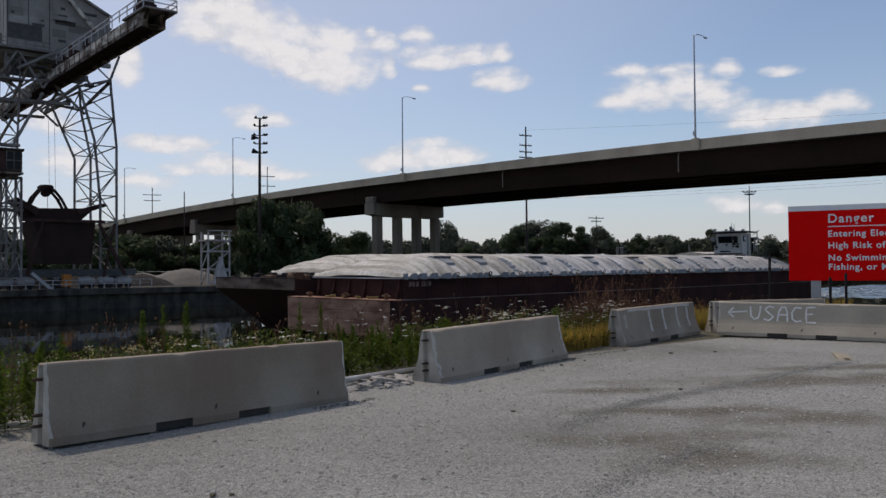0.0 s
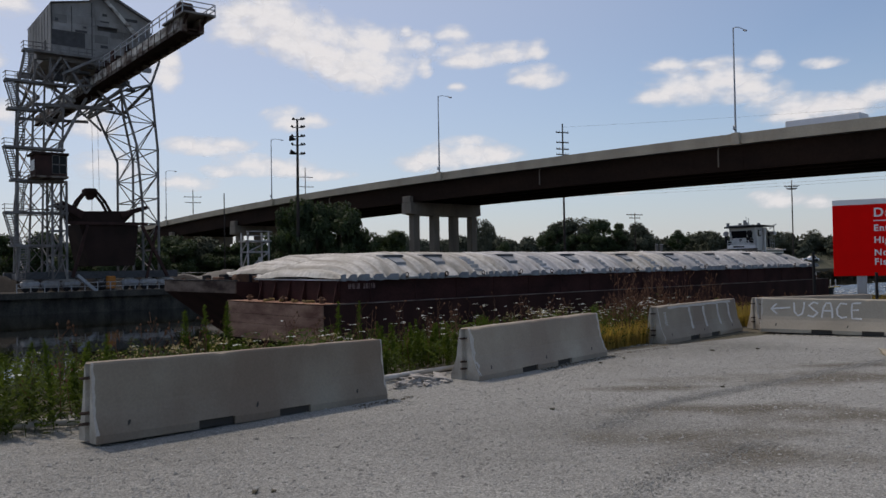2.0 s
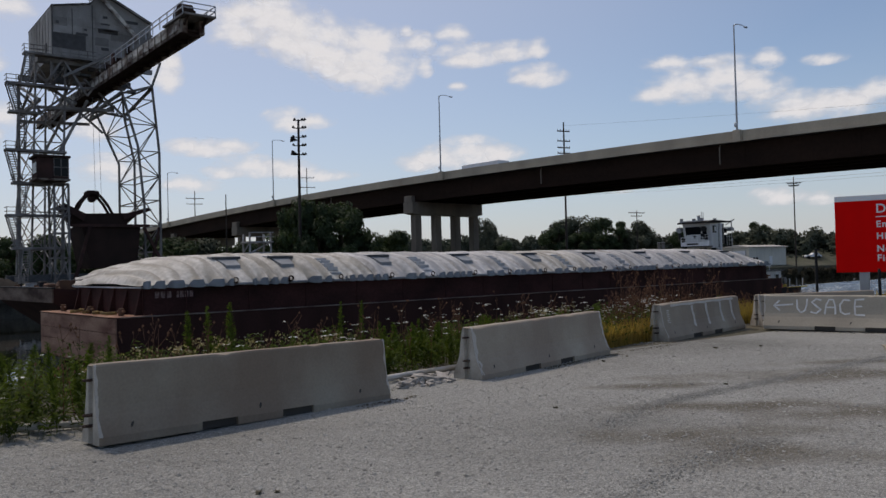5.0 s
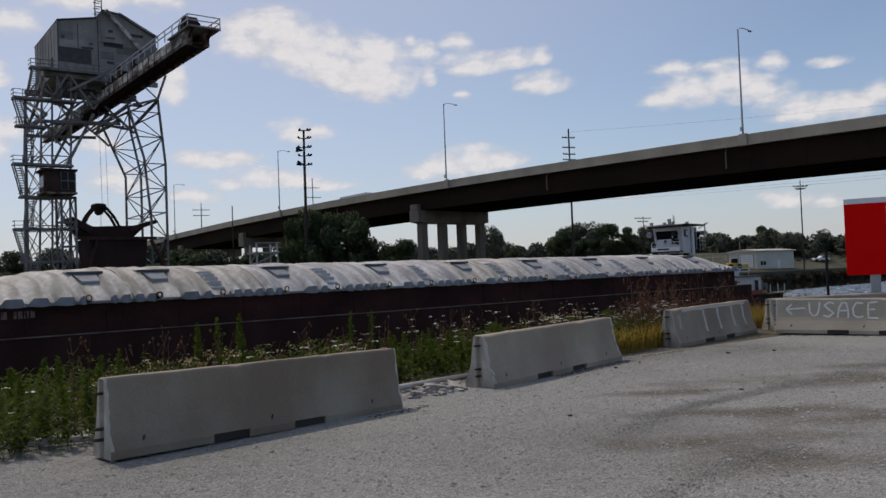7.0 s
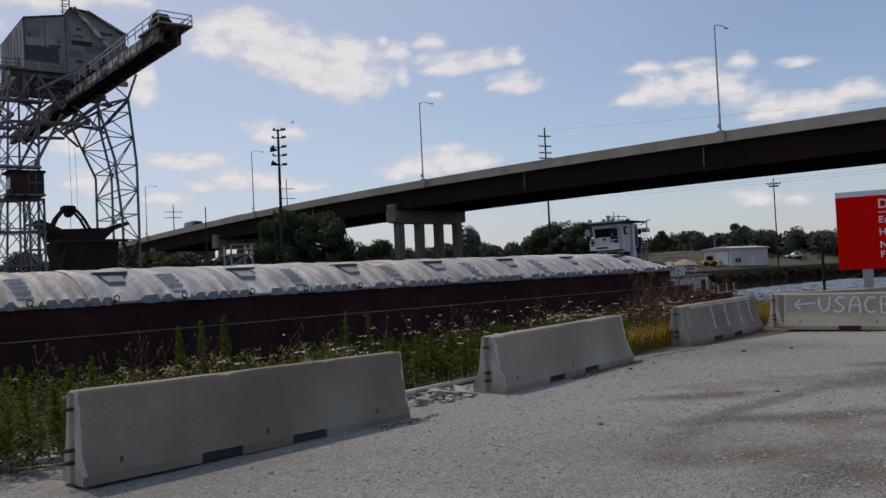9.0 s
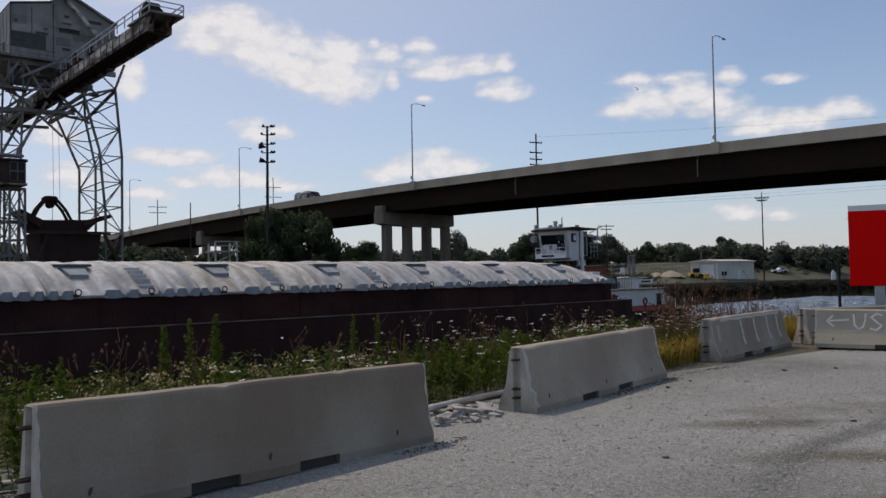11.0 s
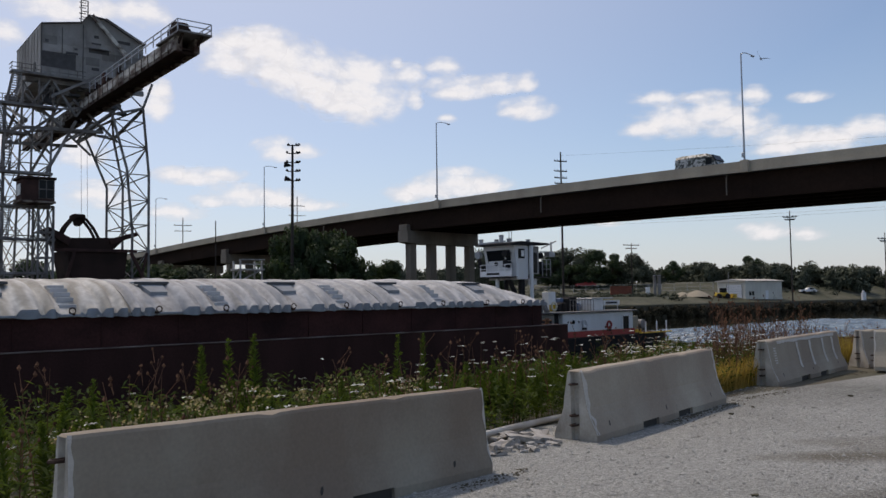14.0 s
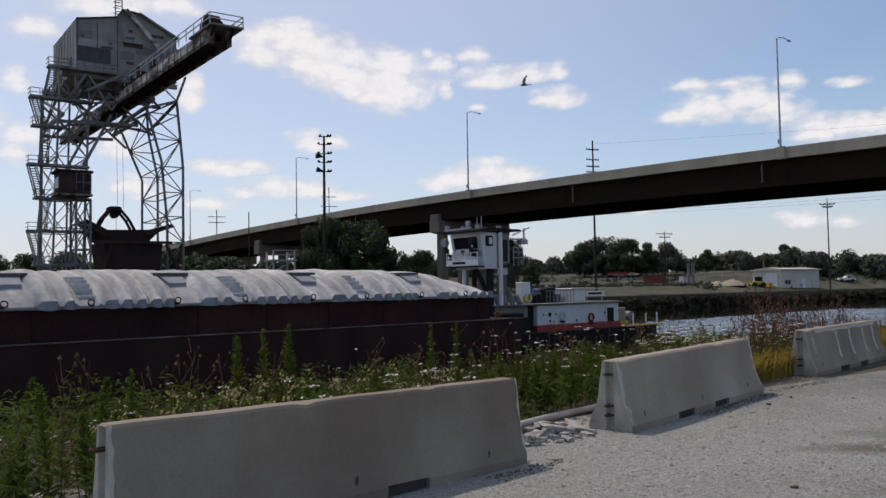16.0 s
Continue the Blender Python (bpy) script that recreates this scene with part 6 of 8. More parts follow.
def steel_tower():
    base = thing("steel_tower", Matrix.Translation(polar(-18.75, 118.5, QUAY_Z)) @ pose(0, 0, 0, 0, 0, 40) @ Matrix.Diagonal((1, 1, 1.22, 1)), "small white steel conveyor tower on the far quay", "tower")
    for x in (-1.5, 1.5):
        for y in (-1.3, 1.3):
            part("leg", Geo().bar((x, y, 0), (x, y, 6.0), 0.2), M_BOGIE, base)
    for z in (1.8, 3.8, 5.0):
        for a, b in (((-1.5, -1.3), (1.5, -1.3)), ((1.5, -1.3), (1.5, 1.3)), ((1.5, 1.3), (-1.5, 1.3)), ((-1.5, 1.3), (-1.5, -1.3))):
            part("beam", Geo().bar((*a, z), (*b, z), 0.16), M_BOGIE, base)
    for z0, z1 in ((0.2, 1.8), (1.8, 3.8), (3.8, 5.0)):
        part("brace", Geo().bar((-1.5, -1.3, z0), (1.5, -1.3, z1), 0.12), M_BOGIE, base)
        part("brace", Geo().bar((-1.5, -1.3, z1), (-1.5, 1.3, z0), 0.12), M_BOGIE, base)
    part("platform", Geo().box(-1.8, 1.8, -1.6, 1.6, 4.95, 5.1), M_BOGIE, base)
    for z in (5.6, 6.1):
        part("rail", Geo().bar((-1.8, -1.6, z), (1.8, -1.6, z), 0.09), M_BOGIE, base)
    part("chute", Geo().loft([[(-1.0, -2.6, 0.1), (1.0, -2.6, 0.1), (1.0, -1.2, 0.1), (-1.0, -1.2, 0.1)], [(-0.15, -1.9, 3.2), (0.15, -1.9, 3.2), (0.15, -1.6, 3.2), (-0.15, -1.6, 3.2)]]), M_BOGIE, base, "white cone-shaped chute")


steel_tower()


def chain_fence(az0, r0, az1, r1, h=1.9):
    a, b = polar(az0, r0, QUAY_Z), polar(az1, r1, QUAY_Z)
    L = (b - a).length
    d = (b - a).normalized()
    rise = [far_z(a.x + d.x * x, a.y + d.y * x) - QUAY_Z for x in np.arange(0, L, 3.2)]
    base = thing("chain_fence", Matrix.Translation(a) @ pose(0, 0, 0, 0, 0, math.degrees(math.atan2(d.y, d.x))), "grey wire fence along the far bank", "fence")
    post = Geo().bar((0, 0, 0), (0, 0, h), 0.09).mesh("post", M_GALV)
    for x, up in zip(np.arange(0, L, 3.2), rise):
        shared("post", post, base, Matrix.Translation((x, 0, up)))
    for z in (0.1, h * 0.5, h):
        part("wire", Geo().tube([(x, 0, z + up) for x, up in zip(np.arange(0, L, 3.2), rise)], 0.025, 4), M_GALV, base)


chain_fence(-2, 222, 12, 226)
chain_fence(-26, 135, -17, 134)
setting("far_road", Geo().box(-60, 100, 150, 156, QUAY_Z - 0.02, QUAY_Z + 0.03), M_YARD, CANAL, "pale gravel road beyond the far bank", "road")
setting("far_yard", Geo().box(-140, 62, FAR_N + 0.5, FAR_N + 14, QUAY_Z - 0.02, QUAY_Z + 0.02), M_QUAY_YARD, CANAL, "dark working yard along the quay", "yard")


# ---- trees ----
def leaf_cloud(rng, blobs, count, size):
    """Many small tilted leaf sprays in the shells of the given blobs (x, y, z, radius)."""
    g = Geo()
    w = [b[3] ** 2 for b in blobs]
    for _ in range(count):
        x, y, z, r = rng.choices(blobs, w)[0]
        d = Vector((rng.gauss(0, 1), rng.gauss(0, 1), rng.gauss(0, 0.85))).normalized()
        p = Vector((x, y, z)) + d * r * (1 - 0.45 * rng.random() ** 2) * (1 + 0.25 * noise.noise(d * 2 + Vector((x, y, z))))
        a = Vector((rng.gauss(0, 1), rng.gauss(0, 1), rng.gauss(0, 1))).normalized()
        b = a.cross(d + Vector((0.01, 0, 0.3))).normalized()
        s = size * rng.uniform(0.6, 1.3)
        g.add([p - a * s, p + b * s * 0.55, p + a * s, p - b * s * 0.55], [(0, 1, 2, 3)])
    return g


def crown_blobs(rng, h, w):
    blobs = []
    for _ in range(24):
        t = rng.uniform(0.22, 0.98)
        spread = w * math.sin(math.pi * min(1, (t - 0.05) * 1.0)) ** 0.7 * 0.62
        a = rng.uniform(0, 2 * math.pi)
        rr = spread * math.sqrt(rng.random())
        blobs.append((rr * math.cos(a), rr * math.sin(a), h * t * 0.93, w * rng.uniform(0.11, 0.24)))
    return blobs


def tree_kind(seed, h, w, count, size, mat):
    rng = random.Random(seed)
    base = thing("tree", Matrix.Translation((0, 0, -50)), "broad dark green leafy tree on the far bank", "tree", "trees on the far bank")
    blobs = crown_blobs(rng, h, w)
    g = Geo().tube([(0, 0, -0.5), (0.1, 0, h * 0.25), (0.0, 0.15, h * 0.55), (0.1, 0.1, h * 0.8)], w * 0.045, 8, w * 0.012)
    part("trunk", g, M_BARK, base, "grey-brown trunk")
    for b in blobs[:9]:
        z0 = h * rng.uniform(0.2, 0.45)
        part("limb", Geo().tube([(0, 0, z0), (b[0] * 0.5, b[1] * 0.5, z0 + (b[2] - z0) * 0.6), (b[0], b[1], b[2])], w * 0.02, 6, w * 0.006), M_BARK, base)
    part("crown", leaf_cloud(rng, blobs, count, size), mat, base, "dense dark green foliage")
    return base


KIND_A = tree_kind(11, 9.0, 8.0, 9000, 0.25, M_LEAF)
KIND_B = tree_kind(12, 9.0, 7.0, 8000, 0.25, M_LEAF)
KIND_C = tree_kind(13, 9.0, 9.5, 8000, 0.32, M_LEAF_HAZE)


def plant_tree(kind, az, r, h, turn, wide=1.0):
    k = h / 9.0
    return copy_thing(kind, Matrix.Translation(polar(az, r, far_z(*polar(az, r).xy) - 0.1)) @ pose(0, 0, 0, 0, 0, turn) @ Matrix.Diagonal((k * wide, k * wide, k, 1)))


for _i, (_az, _r, _h, _w) in enumerate(((-15.9, 122, 11.4, 0.7), (-14.6, 121, 11.6, 0.7), (-13.0, 122, 11.0, 0.8), (-11.9, 124, 9.8, 0.7), (-15.2, 126, 9.0, 0.9), (-3.3, 190, 10.2, 0.5), (-2.0, 205, 6.0, 0.8),
                                        (1.6, 238, 9.2, 1.15), (2.8, 240, 9.8, 1.2), (4.2, 236, 9.6, 1.2), (5.6, 240, 8.8, 1.2), (6.8, 240, 8.0, 1.1), (14.3, 262, 6.9, 1.0), (11.6, 262, 6.0, 1.1), (19.4, 262, 5.0, 1.2),
                                        (-38, 150, 9, 1.2), (-36, 142, 7.5, 1.3), (-34, 150, 8.5, 1.2), (-31.5, 146, 8, 1.3), (-29, 152, 8.5, 1.3), (-26.5, 146, 8.2, 1.3), (-24, 152, 7.8, 1.3), (-40.5, 145, 8, 1.2), (-22, 158, 7.6, 1.4), (-20, 156, 7.0, 1.4), (-18.3, 158, 6.5, 1.4))):
    plant_tree((KIND_A, KIND_B, KIND_C)[_i % 3 if _r > 150 else _i % 2], _az, _r, _h, _i * 77, _w)
for _k in (KIND_A, KIND_B, KIND_C):
    _az, _r, _h = {KIND_A: (-9.6, 175, 9.0), KIND_B: (9.5, 262, 6.4), KIND_C: (16.2, 265, 4.6)}[_k]
    _k.matrix_basis = Matrix.Translation(polar(_az, _r, far_z(*polar(_az, _r).xy))) @ Matrix.Scale(_h / 9.0, 4)


def far_woods():
    rng = random.Random(5)
    g = Geo()
    blobs = []
    for az in np.arange(-48, 48, 0.42):
        r = 270 + 25 * math.sin(az * 0.3) + rng.uniform(-12, 12)
        h = 8.3 + 2.6 * noise.noise(Vector((az * 0.35, 0, 0))) + rng.uniform(-0.8, 1.2)
        p = polar(az, r, far_z(*polar(az, r).xy))
        h -= 2.2 * smooth(p.z, 0, 4)
        h *= (1 - 0.35 * smooth(az, 6.5, 9)) * (1 - 0.28 * smooth(az, -16, -13) * (1 - smooth(az, -1, 1)))
        for _ in range(5):
            rad = rng.uniform(1.2, 2.5)
            blobs.append((p.x + rng.uniform(-1.5, 1.5), p.y + rng.uniform(-2, 2), p.z + h * rng.uniform(0.12, 0.9), rad))
    g = leaf_cloud(rng, blobs, 190000, 0.5)
    ob = new("far_woods", g.mesh("far_woods", M_LEAF_HAZE))
    tagged(ob, "distant belt of dark green woods", "woods", kind="stuff")


far_woods()


def bank_scrub():
    """Low dark scrub along the top of the far bank."""
    rng = random.Random(6)
    blobs = []
    for s in np.arange(58, 260, 0.55):
        p = canal(s, FAR_N + rng.uniform(-0.9, 0.2), QUAY_Z - rng.uniform(0.8, 2.3))
        blobs.append((p.x, p.y, p.z, rng.uniform(0.45, 0.85)))
    ob = new("bank_scrub", leaf_cloud(rng, blobs, 34000, 0.26).mesh("bank_scrub", M_SCRUB))
    tagged(ob, "low dark scrub along the edge of the far bank", "scrub", kind="stuff")


bank_scrub()


def field_scrub():
    rng = random.Random(61)
    blobs = []
    for _ in range(520):
        az, r = rng.uniform(-6, 24), rng.uniform(165, 250)
        p = polar(az, r)
        if (CANAL.inverted() @ p).y < FAR_N + 6 or (11.0 < az < 18 and r < 222):
            continue
        if noise.noise(Vector((p.x * 0.03, p.y * 0.03, 2))) < -0.05:
            continue
        for _ in range(3):
            blobs.append((p.x + rng.gauss(0, 1.2), p.y + rng.gauss(0, 0.8), far_z(p.x, p.y) + rng.uniform(0, 0.3), rng.uniform(0.25, 0.7)))
    tagged(new("field_scrub", leaf_cloud(rng, blobs, 26000, 0.2).mesh("field_scrub", M_LEAF_HAZE)), "low rough scrub dotted over the far field", "scrub", kind="stuff")


field_scrub()


# ---- clouds ----
def cloud_material():
    m = bpy.data.materials.new("cloud")
    m.use_nodes = True
    nt = m.node_tree
    n, link = nt.nodes, nt.links.new
    n.remove(n["Principled BSDF"])
    uv = n.new("ShaderNodeTexCoord").outputs["UV"]
    rnd = n.new("ShaderNodeObjectInfo").outputs["Random"]
    off = n.new("ShaderNodeVectorMath")
    off.operation = "SCALE"
    comb = n.new("ShaderNodeCombineXYZ")
    link(rnd, comb.inputs[2])
    link(comb.outputs[0], off.inputs[0])
    off.inputs["Scale"].default_value = 90
    obj = n.new("ShaderNodeTexCoord").outputs["Object"]
    add = n.new("ShaderNodeVectorMath")
    flat = n.new("ShaderNodeVectorMath")
    flat.operation = "MULTIPLY"
    flat.inputs[1].default_value = (1.0, 1.7, 1.0)
    link(obj, flat.inputs[0])
    link(flat.outputs[0], add.inputs[0])
    link(off.outputs[0], add.inputs[1])
    tx = n.new("ShaderNodeTexNoise")
    tx.inputs["Scale"].default_value, tx.inputs["Detail"].default_value, tx.inputs["Roughness"].default_value = 0.012, 6, 0.52
    link(add.outputs[0], tx.inputs["Vector"])
    ln = n.new("ShaderNodeVectorMath")
    ln.operation = "LENGTH"
    link(uv, ln.inputs[0])

    def math_node(op, a, b):
        q = n.new("ShaderNodeMath")
        q.operation = op
        for i, v in enumerate((a, b)):
            if isinstance(v, (int, float)):
                q.inputs[i].default_value = v
            else:
                link(v, q.inputs[i])
        return q.outputs[0]

    body = math_node("SUBTRACT", 1.0, math_node("POWER", ln.outputs["Value"], 1.4))
    shape = math_node("ADD", math_node("MULTIPLY", body, 1.3), math_node("MULTIPLY", math_node("SUBTRACT", tx.outputs[0], 0.50), 2.9))
    ramp = n.new("ShaderNodeMapRange")
    ramp.interpolation_type = "SMOOTHSTEP"
    ramp.inputs[1].default_value, ramp.inputs[2].default_value, ramp.inputs[4].default_value = -0.05, 1.45, 0.98
    link(shape, ramp.inputs[0])
    inside = math_node("MULTIPLY", ramp.outputs[0], math_node("MINIMUM", math_node("MULTIPLY", math_node("SUBTRACT", 1.0, ln.outputs["Value"]), 5.0), 1.0))
    inside = math_node("MAXIMUM", inside, 0.0)
    # cloud shading painted into the glow: greyer thin edges, brighter cores
    tint = n.new("ShaderNodeMix")
    tint.data_type = "RGBA"
    tint.inputs[6].default_value, tint.inputs[7].default_value = (0.62, 0.71, 0.84, 1), (0.81, 0.895, 1.0, 1)
    tr = n.new("ShaderNodeMapRange")
    tr.inputs[1].default_value, tr.inputs[2].default_value = 0.3, 1.1
    link(shape, tr.inputs[0])
    link(tr.outputs[0], tint.inputs[0])
    em = n.new("ShaderNodeEmission")
    link(tint.outputs[2], em.inputs[0])
    em.inputs[1].default_value = 0.95
    tp = n.new("ShaderNodeBsdfTransparent")
    mix = n.new("ShaderNodeMixShader")
    link(inside, mix.inputs[0])
    link(tp.outputs[0], mix.inputs[1])
    link(em.outputs[0], mix.inputs[2])
    link(mix.outputs[0], n["Material Output"].inputs[0])
    return m


M_CLOUD = cloud_material()


def cloud(az, el, w, h, lean=0.0):
    """A cloud bank 2.4 km off, w and h degrees across."""
    R = 2400.0
    c = Vector((R * math.cos(radians(el)) * math.sin(radians(az)), R * math.cos(radians(el)) * math.cos(radians(az)), R * math.sin(radians(el))))
    me = bpy.data.meshes.new("cloud")
    hw, hh = R * math.tan(radians(w / 2)) * 1.45, R * math.tan(radians(h / 2)) * 1.6
    k = 6
    vs, fs = [], []
    for j in range(k + 1):
        for i in range(k + 1):
            u, v = -1 + 2 * i / k, -1 + 2 * j / k
            vs.append((u * hw, v * hh, -20 * (u * u + v * v)))
    fs = [(j * (k + 1) + i, j * (k + 1) + i + 1, (j + 1) * (k + 1) + i + 1, (j + 1) * (k + 1) + i) for j in range(k) for i in range(k)]
    me.from_pydata(vs, [], fs)
    me.materials.append(M_CLOUD)
    uvl = me.uv_layers.new(name="UVMap")
    for loop in me.loops:
        x, y, _ = vs[loop.vertex_index]
        uvl.data[loop.index].uv = (x / hw, y / hh)
    ob = new("cloud", me)
    ob.matrix_basis = look(c, (0, 0, 0), lean) @ pose(0, 0, 0, 0, 180, 0)
    tagged(ob, "fair-weather cumulus cloud, a glowing card brighter at its core", "cloud", "clouds", "structure")


# banks of overlapping puffs: azimuth, elevation, width, height (degrees), slope
for _c in (
    (-20.5, 16.0, 3.6, 2.2), (-17.8, 16.3, 4.7, 2.7), (-14.8, 15.1, 7.0, 3.3, 22), (-11.3, 14.2, 5.2, 3.7, 10), (-12.3, 12.9, 4.1, 1.5), (-16.9, 14.8, 4.8, 1.8, 18), (-19.3, 16.9, 3.6, 1.4), (-14.2, 13.8, 3.4, 1.5, 20),
    (-8.7, 15.9, 1.0, 0.6), (-5.6, 15.6, 2.5, 1.0), (-7.8, 15.0, 1.9, 1.3), (-7.5, 13.5, 1.1, 1.1), (-4.3, 14.2, 4.5, 1.3), (-1.7, 14.4, 3.4, 1.1), (0.2, 14.5, 1.6, 1.1), (-5.2, 13.8, 2.6, 0.7),
    (0.3, 12.7, 3.4, 1.3), (-0.7, 12.5, 2.1, 0.8), (-5.3, 12.2, 1.4, 0.5), (-16.9, 10.1, 2.9, 1.4), (-15.2, 10.0, 2.5, 0.8), (-22.4, 8.2, 4.8, 1.0), (-23.5, 8.2, 2.9, 0.9), (-20.7, 8.4, 3.1, 0.7),
    (-19.4, 7.0, 4.1, 1.2), (-16.8, 6.9, 3.6, 1.1), (-21.3, 6.6, 2.4, 0.7), (-14.9, 6.4, 4.2, 0.7), (-7.1, 7.3, 4.6, 1.4), (-4.8, 7.8, 4.6, 1.7), (-2.5, 7.7, 3.4, 1.1), (-8.3, 7.1, 2.5, 0.9),
    (8.9, 12.9, 3.4, 0.8), (11.4, 12.8, 2.1, 0.6), (9.6, 11.3, 4.6, 1.7), (12.4, 11.6, 4.5, 2.2), (14.1, 11.0, 3.8, 1.4), (8.1, 10.9, 3.0, 0.9), (15.0, 12.6, 2.0, 1.0), (18.4, 12.2, 2.3, 0.6),
    (16.4, 9.8, 4.7, 1.2), (18.6, 9.4, 4.6, 1.4), (20.1, 9.6, 1.9, 0.8), (16.3, 9.1, 3.7, 0.9), (15.5, 4.0, 3.1, 1.0), (17.8, 3.7, 2.3, 0.7), (5.4, 4.9, 2.4, 0.5), (6.9, 5.1, 1.8, 0.4),
    (-34.0, 16.2, 2.8, 1.3), (-35.1, 13.1, 2.0, 1.3), (-24.8, 12.9, 2.0, 2.3), (-24.3, 13.5, 1.3, 1.2), (-34.6, 9.7, 2.6, 1.5), (-35.2, 8.6, 1.7, 1.3), (-31.1, 18.3, 6.5, 1.9), (-25.9, 18.3, 4.1, 1.4),
    (-29.4, 9.5, 3.1, 1.7), (-28.4, 6.8, 4.2, 1.4), (-23.8, 5.8, 4.0, 0.9), (21.4, 9.9, 3.8, 1.3), (-37.6, 10.8, 3.7, 1.9)):
    cloud(*_c)


# ---- weeds along the bank ----
BARRIER_LINE = ((-9.2, 2.3), (-3.3, 7.4), (-1.05, 10.3), (1.95, 15.0), (5.45, 20.1), (6.8, 21.9), (16.3, 34.4))


def line_y(x):
    """The yard's edge: where the weeds begin, as y over x."""
    for (xa, ya), (xb, yb) in zip(BARRIER_LINE, BARRIER_LINE[1:]):
        if x <= xb:
            return ya + (yb - ya) * (x - xa) / (xb - xa)
    return BARRIER_LINE[-1][1]


def land(x, y):
    q = CANAL.inverted() @ Vector((x, y, 0))
    return ground_height(q.x, q.y)


def bank_spot(rng, near=0.35, deep=7.0, x0=-9.0, x1=14.0):
    x = rng.uniform(x0, x1)
    gap = 1.25 * smooth(x, -1.7, -1.2) * (1 - smooth(x, 0.0, 0.5)) + 0.4 * (1 - smooth(x, -3.8, -3.4))
    y = line_y(x) + near + gap + deep * rng.random() ** 1.3
    return x, y, land(x, y)


def leaf(g, p, d, up, length, width):
    """One bent leaf from p along d."""
    side = d.cross(up).normalized() * (width / 2)
    mid = p + d * (length * 0.5) + up * (length * 0.06)
    tip = p + d * length - up * (length * 0.1)
    g.add([p, mid - side, tip, mid + side], [(0, 1, 2), (0, 2, 3)])


def spike_weed(seed, h, foliage_width):
    """A tall bottlebrush weed: straight stem, narrow leaves all the way up, soft tip."""
    rng = random.Random(seed)
    base = thing("tall_weed", Matrix.Translation((0, 0, -50)), "tall bright green weed with narrow leaves up its stem", "weed", "tall weeds on the bank")
    lean = Vector((rng.uniform(-0.05, 0.05), rng.uniform(-0.05, 0.05), 1))
    part("stem", Geo().tube([(0, 0, -0.1), lean * h * 0.5, lean * h], 0.008, 5, 0.003), M_SPIKE, base)
    g = Geo()
    count = int(300 * h)
    for k in range(count):
        t = rng.random() ** 0.8
        a = rng.uniform(0, 2 * math.pi)
        reach = foliage_width * (0.35 + 0.65 * math.sin(math.pi * min(1.0, 0.25 + 0.72 * t))) * rng.uniform(0.7, 1.15)
        d = Vector((math.cos(a), math.sin(a), rng.uniform(0.5, 1.6))).normalized()
        leaf(g, lean * (h * (0.08 + 0.92 * t)), d, Vector((0, 0, 1)), reach, 0.011)
    part("foliage", g, M_SPIKE, base)
    return base


SPIKES = [spike_weed(30 + k, h, w) for k, (h, w) in enumerate(((1.25, 0.13), (1.05, 0.115), (1.4, 0.14), (0.9, 0.105)))]


def scatter_spikes():
    rng = random.Random(3)
    # the tall ones that stand out: place, height of the tip, kind
    spots = ((-3.89, 10.72, 1.06, 0), (-3.66, 10.88, 1.12, 2), (-3.74, 11.95, 1.12, 1), (-4.1, 7.9, 0.92, 3), (-4.15, 8.4, 0.76, 0), (-4.2, 8.75, 0.83, 2), (-4.9, 8.3, 0.66, 1), (-2.2, 12.5, 1.0, 1), (-1.9, 12.7, 1.05, 3), (-5.6, 9.2, 0.8, 0),
             (-5.2, 10.4, 0.85, 2), (-5.9, 8.0, 0.6, 3), (-6.6, 9.4, 0.7, 0), (-4.6, 9.9, 0.75, 1), (-6.3, 10.8, 0.8, 2))
    for i, (x, y, tip, k) in enumerate(spots):
        z = land(x, y)
        m = Matrix.Translation((x, y, z)) @ pose(0, 0, 0, rng.uniform(-4, 4), rng.uniform(-4, 4), rng.uniform(0, 360)) @ Matrix.Diagonal((0.95, 0.95, (tip - z) / (1.25, 1.05, 1.4, 0.9)[i if i < 4 else k], 1))
        if i < 4:
            SPIKES[i].matrix_basis = m
        else:
            copy_thing(SPIKES[k], m)
    for k in range(145):
        x, y, z = bank_spot(rng, 0.9, 4.0, -9, 3) if k < 75 else bank_spot(rng, 0.6, 2.5, -2.6, 1.6) if k < 118 else bank_spot(rng, 0.9, 2.0, -1.5, 1.0)
        copy_thing(SPIKES[rng.randrange(4)], Matrix.Translation((x, y, z)) @ pose(0, 0, 0, rng.uniform(-7, 7), rng.uniform(-7, 7), rng.uniform(0, 360)) @ Matrix.Diagonal((0.9, 0.9, rng.uniform(0.35, 0.68), 1)))


scatter_spikes()


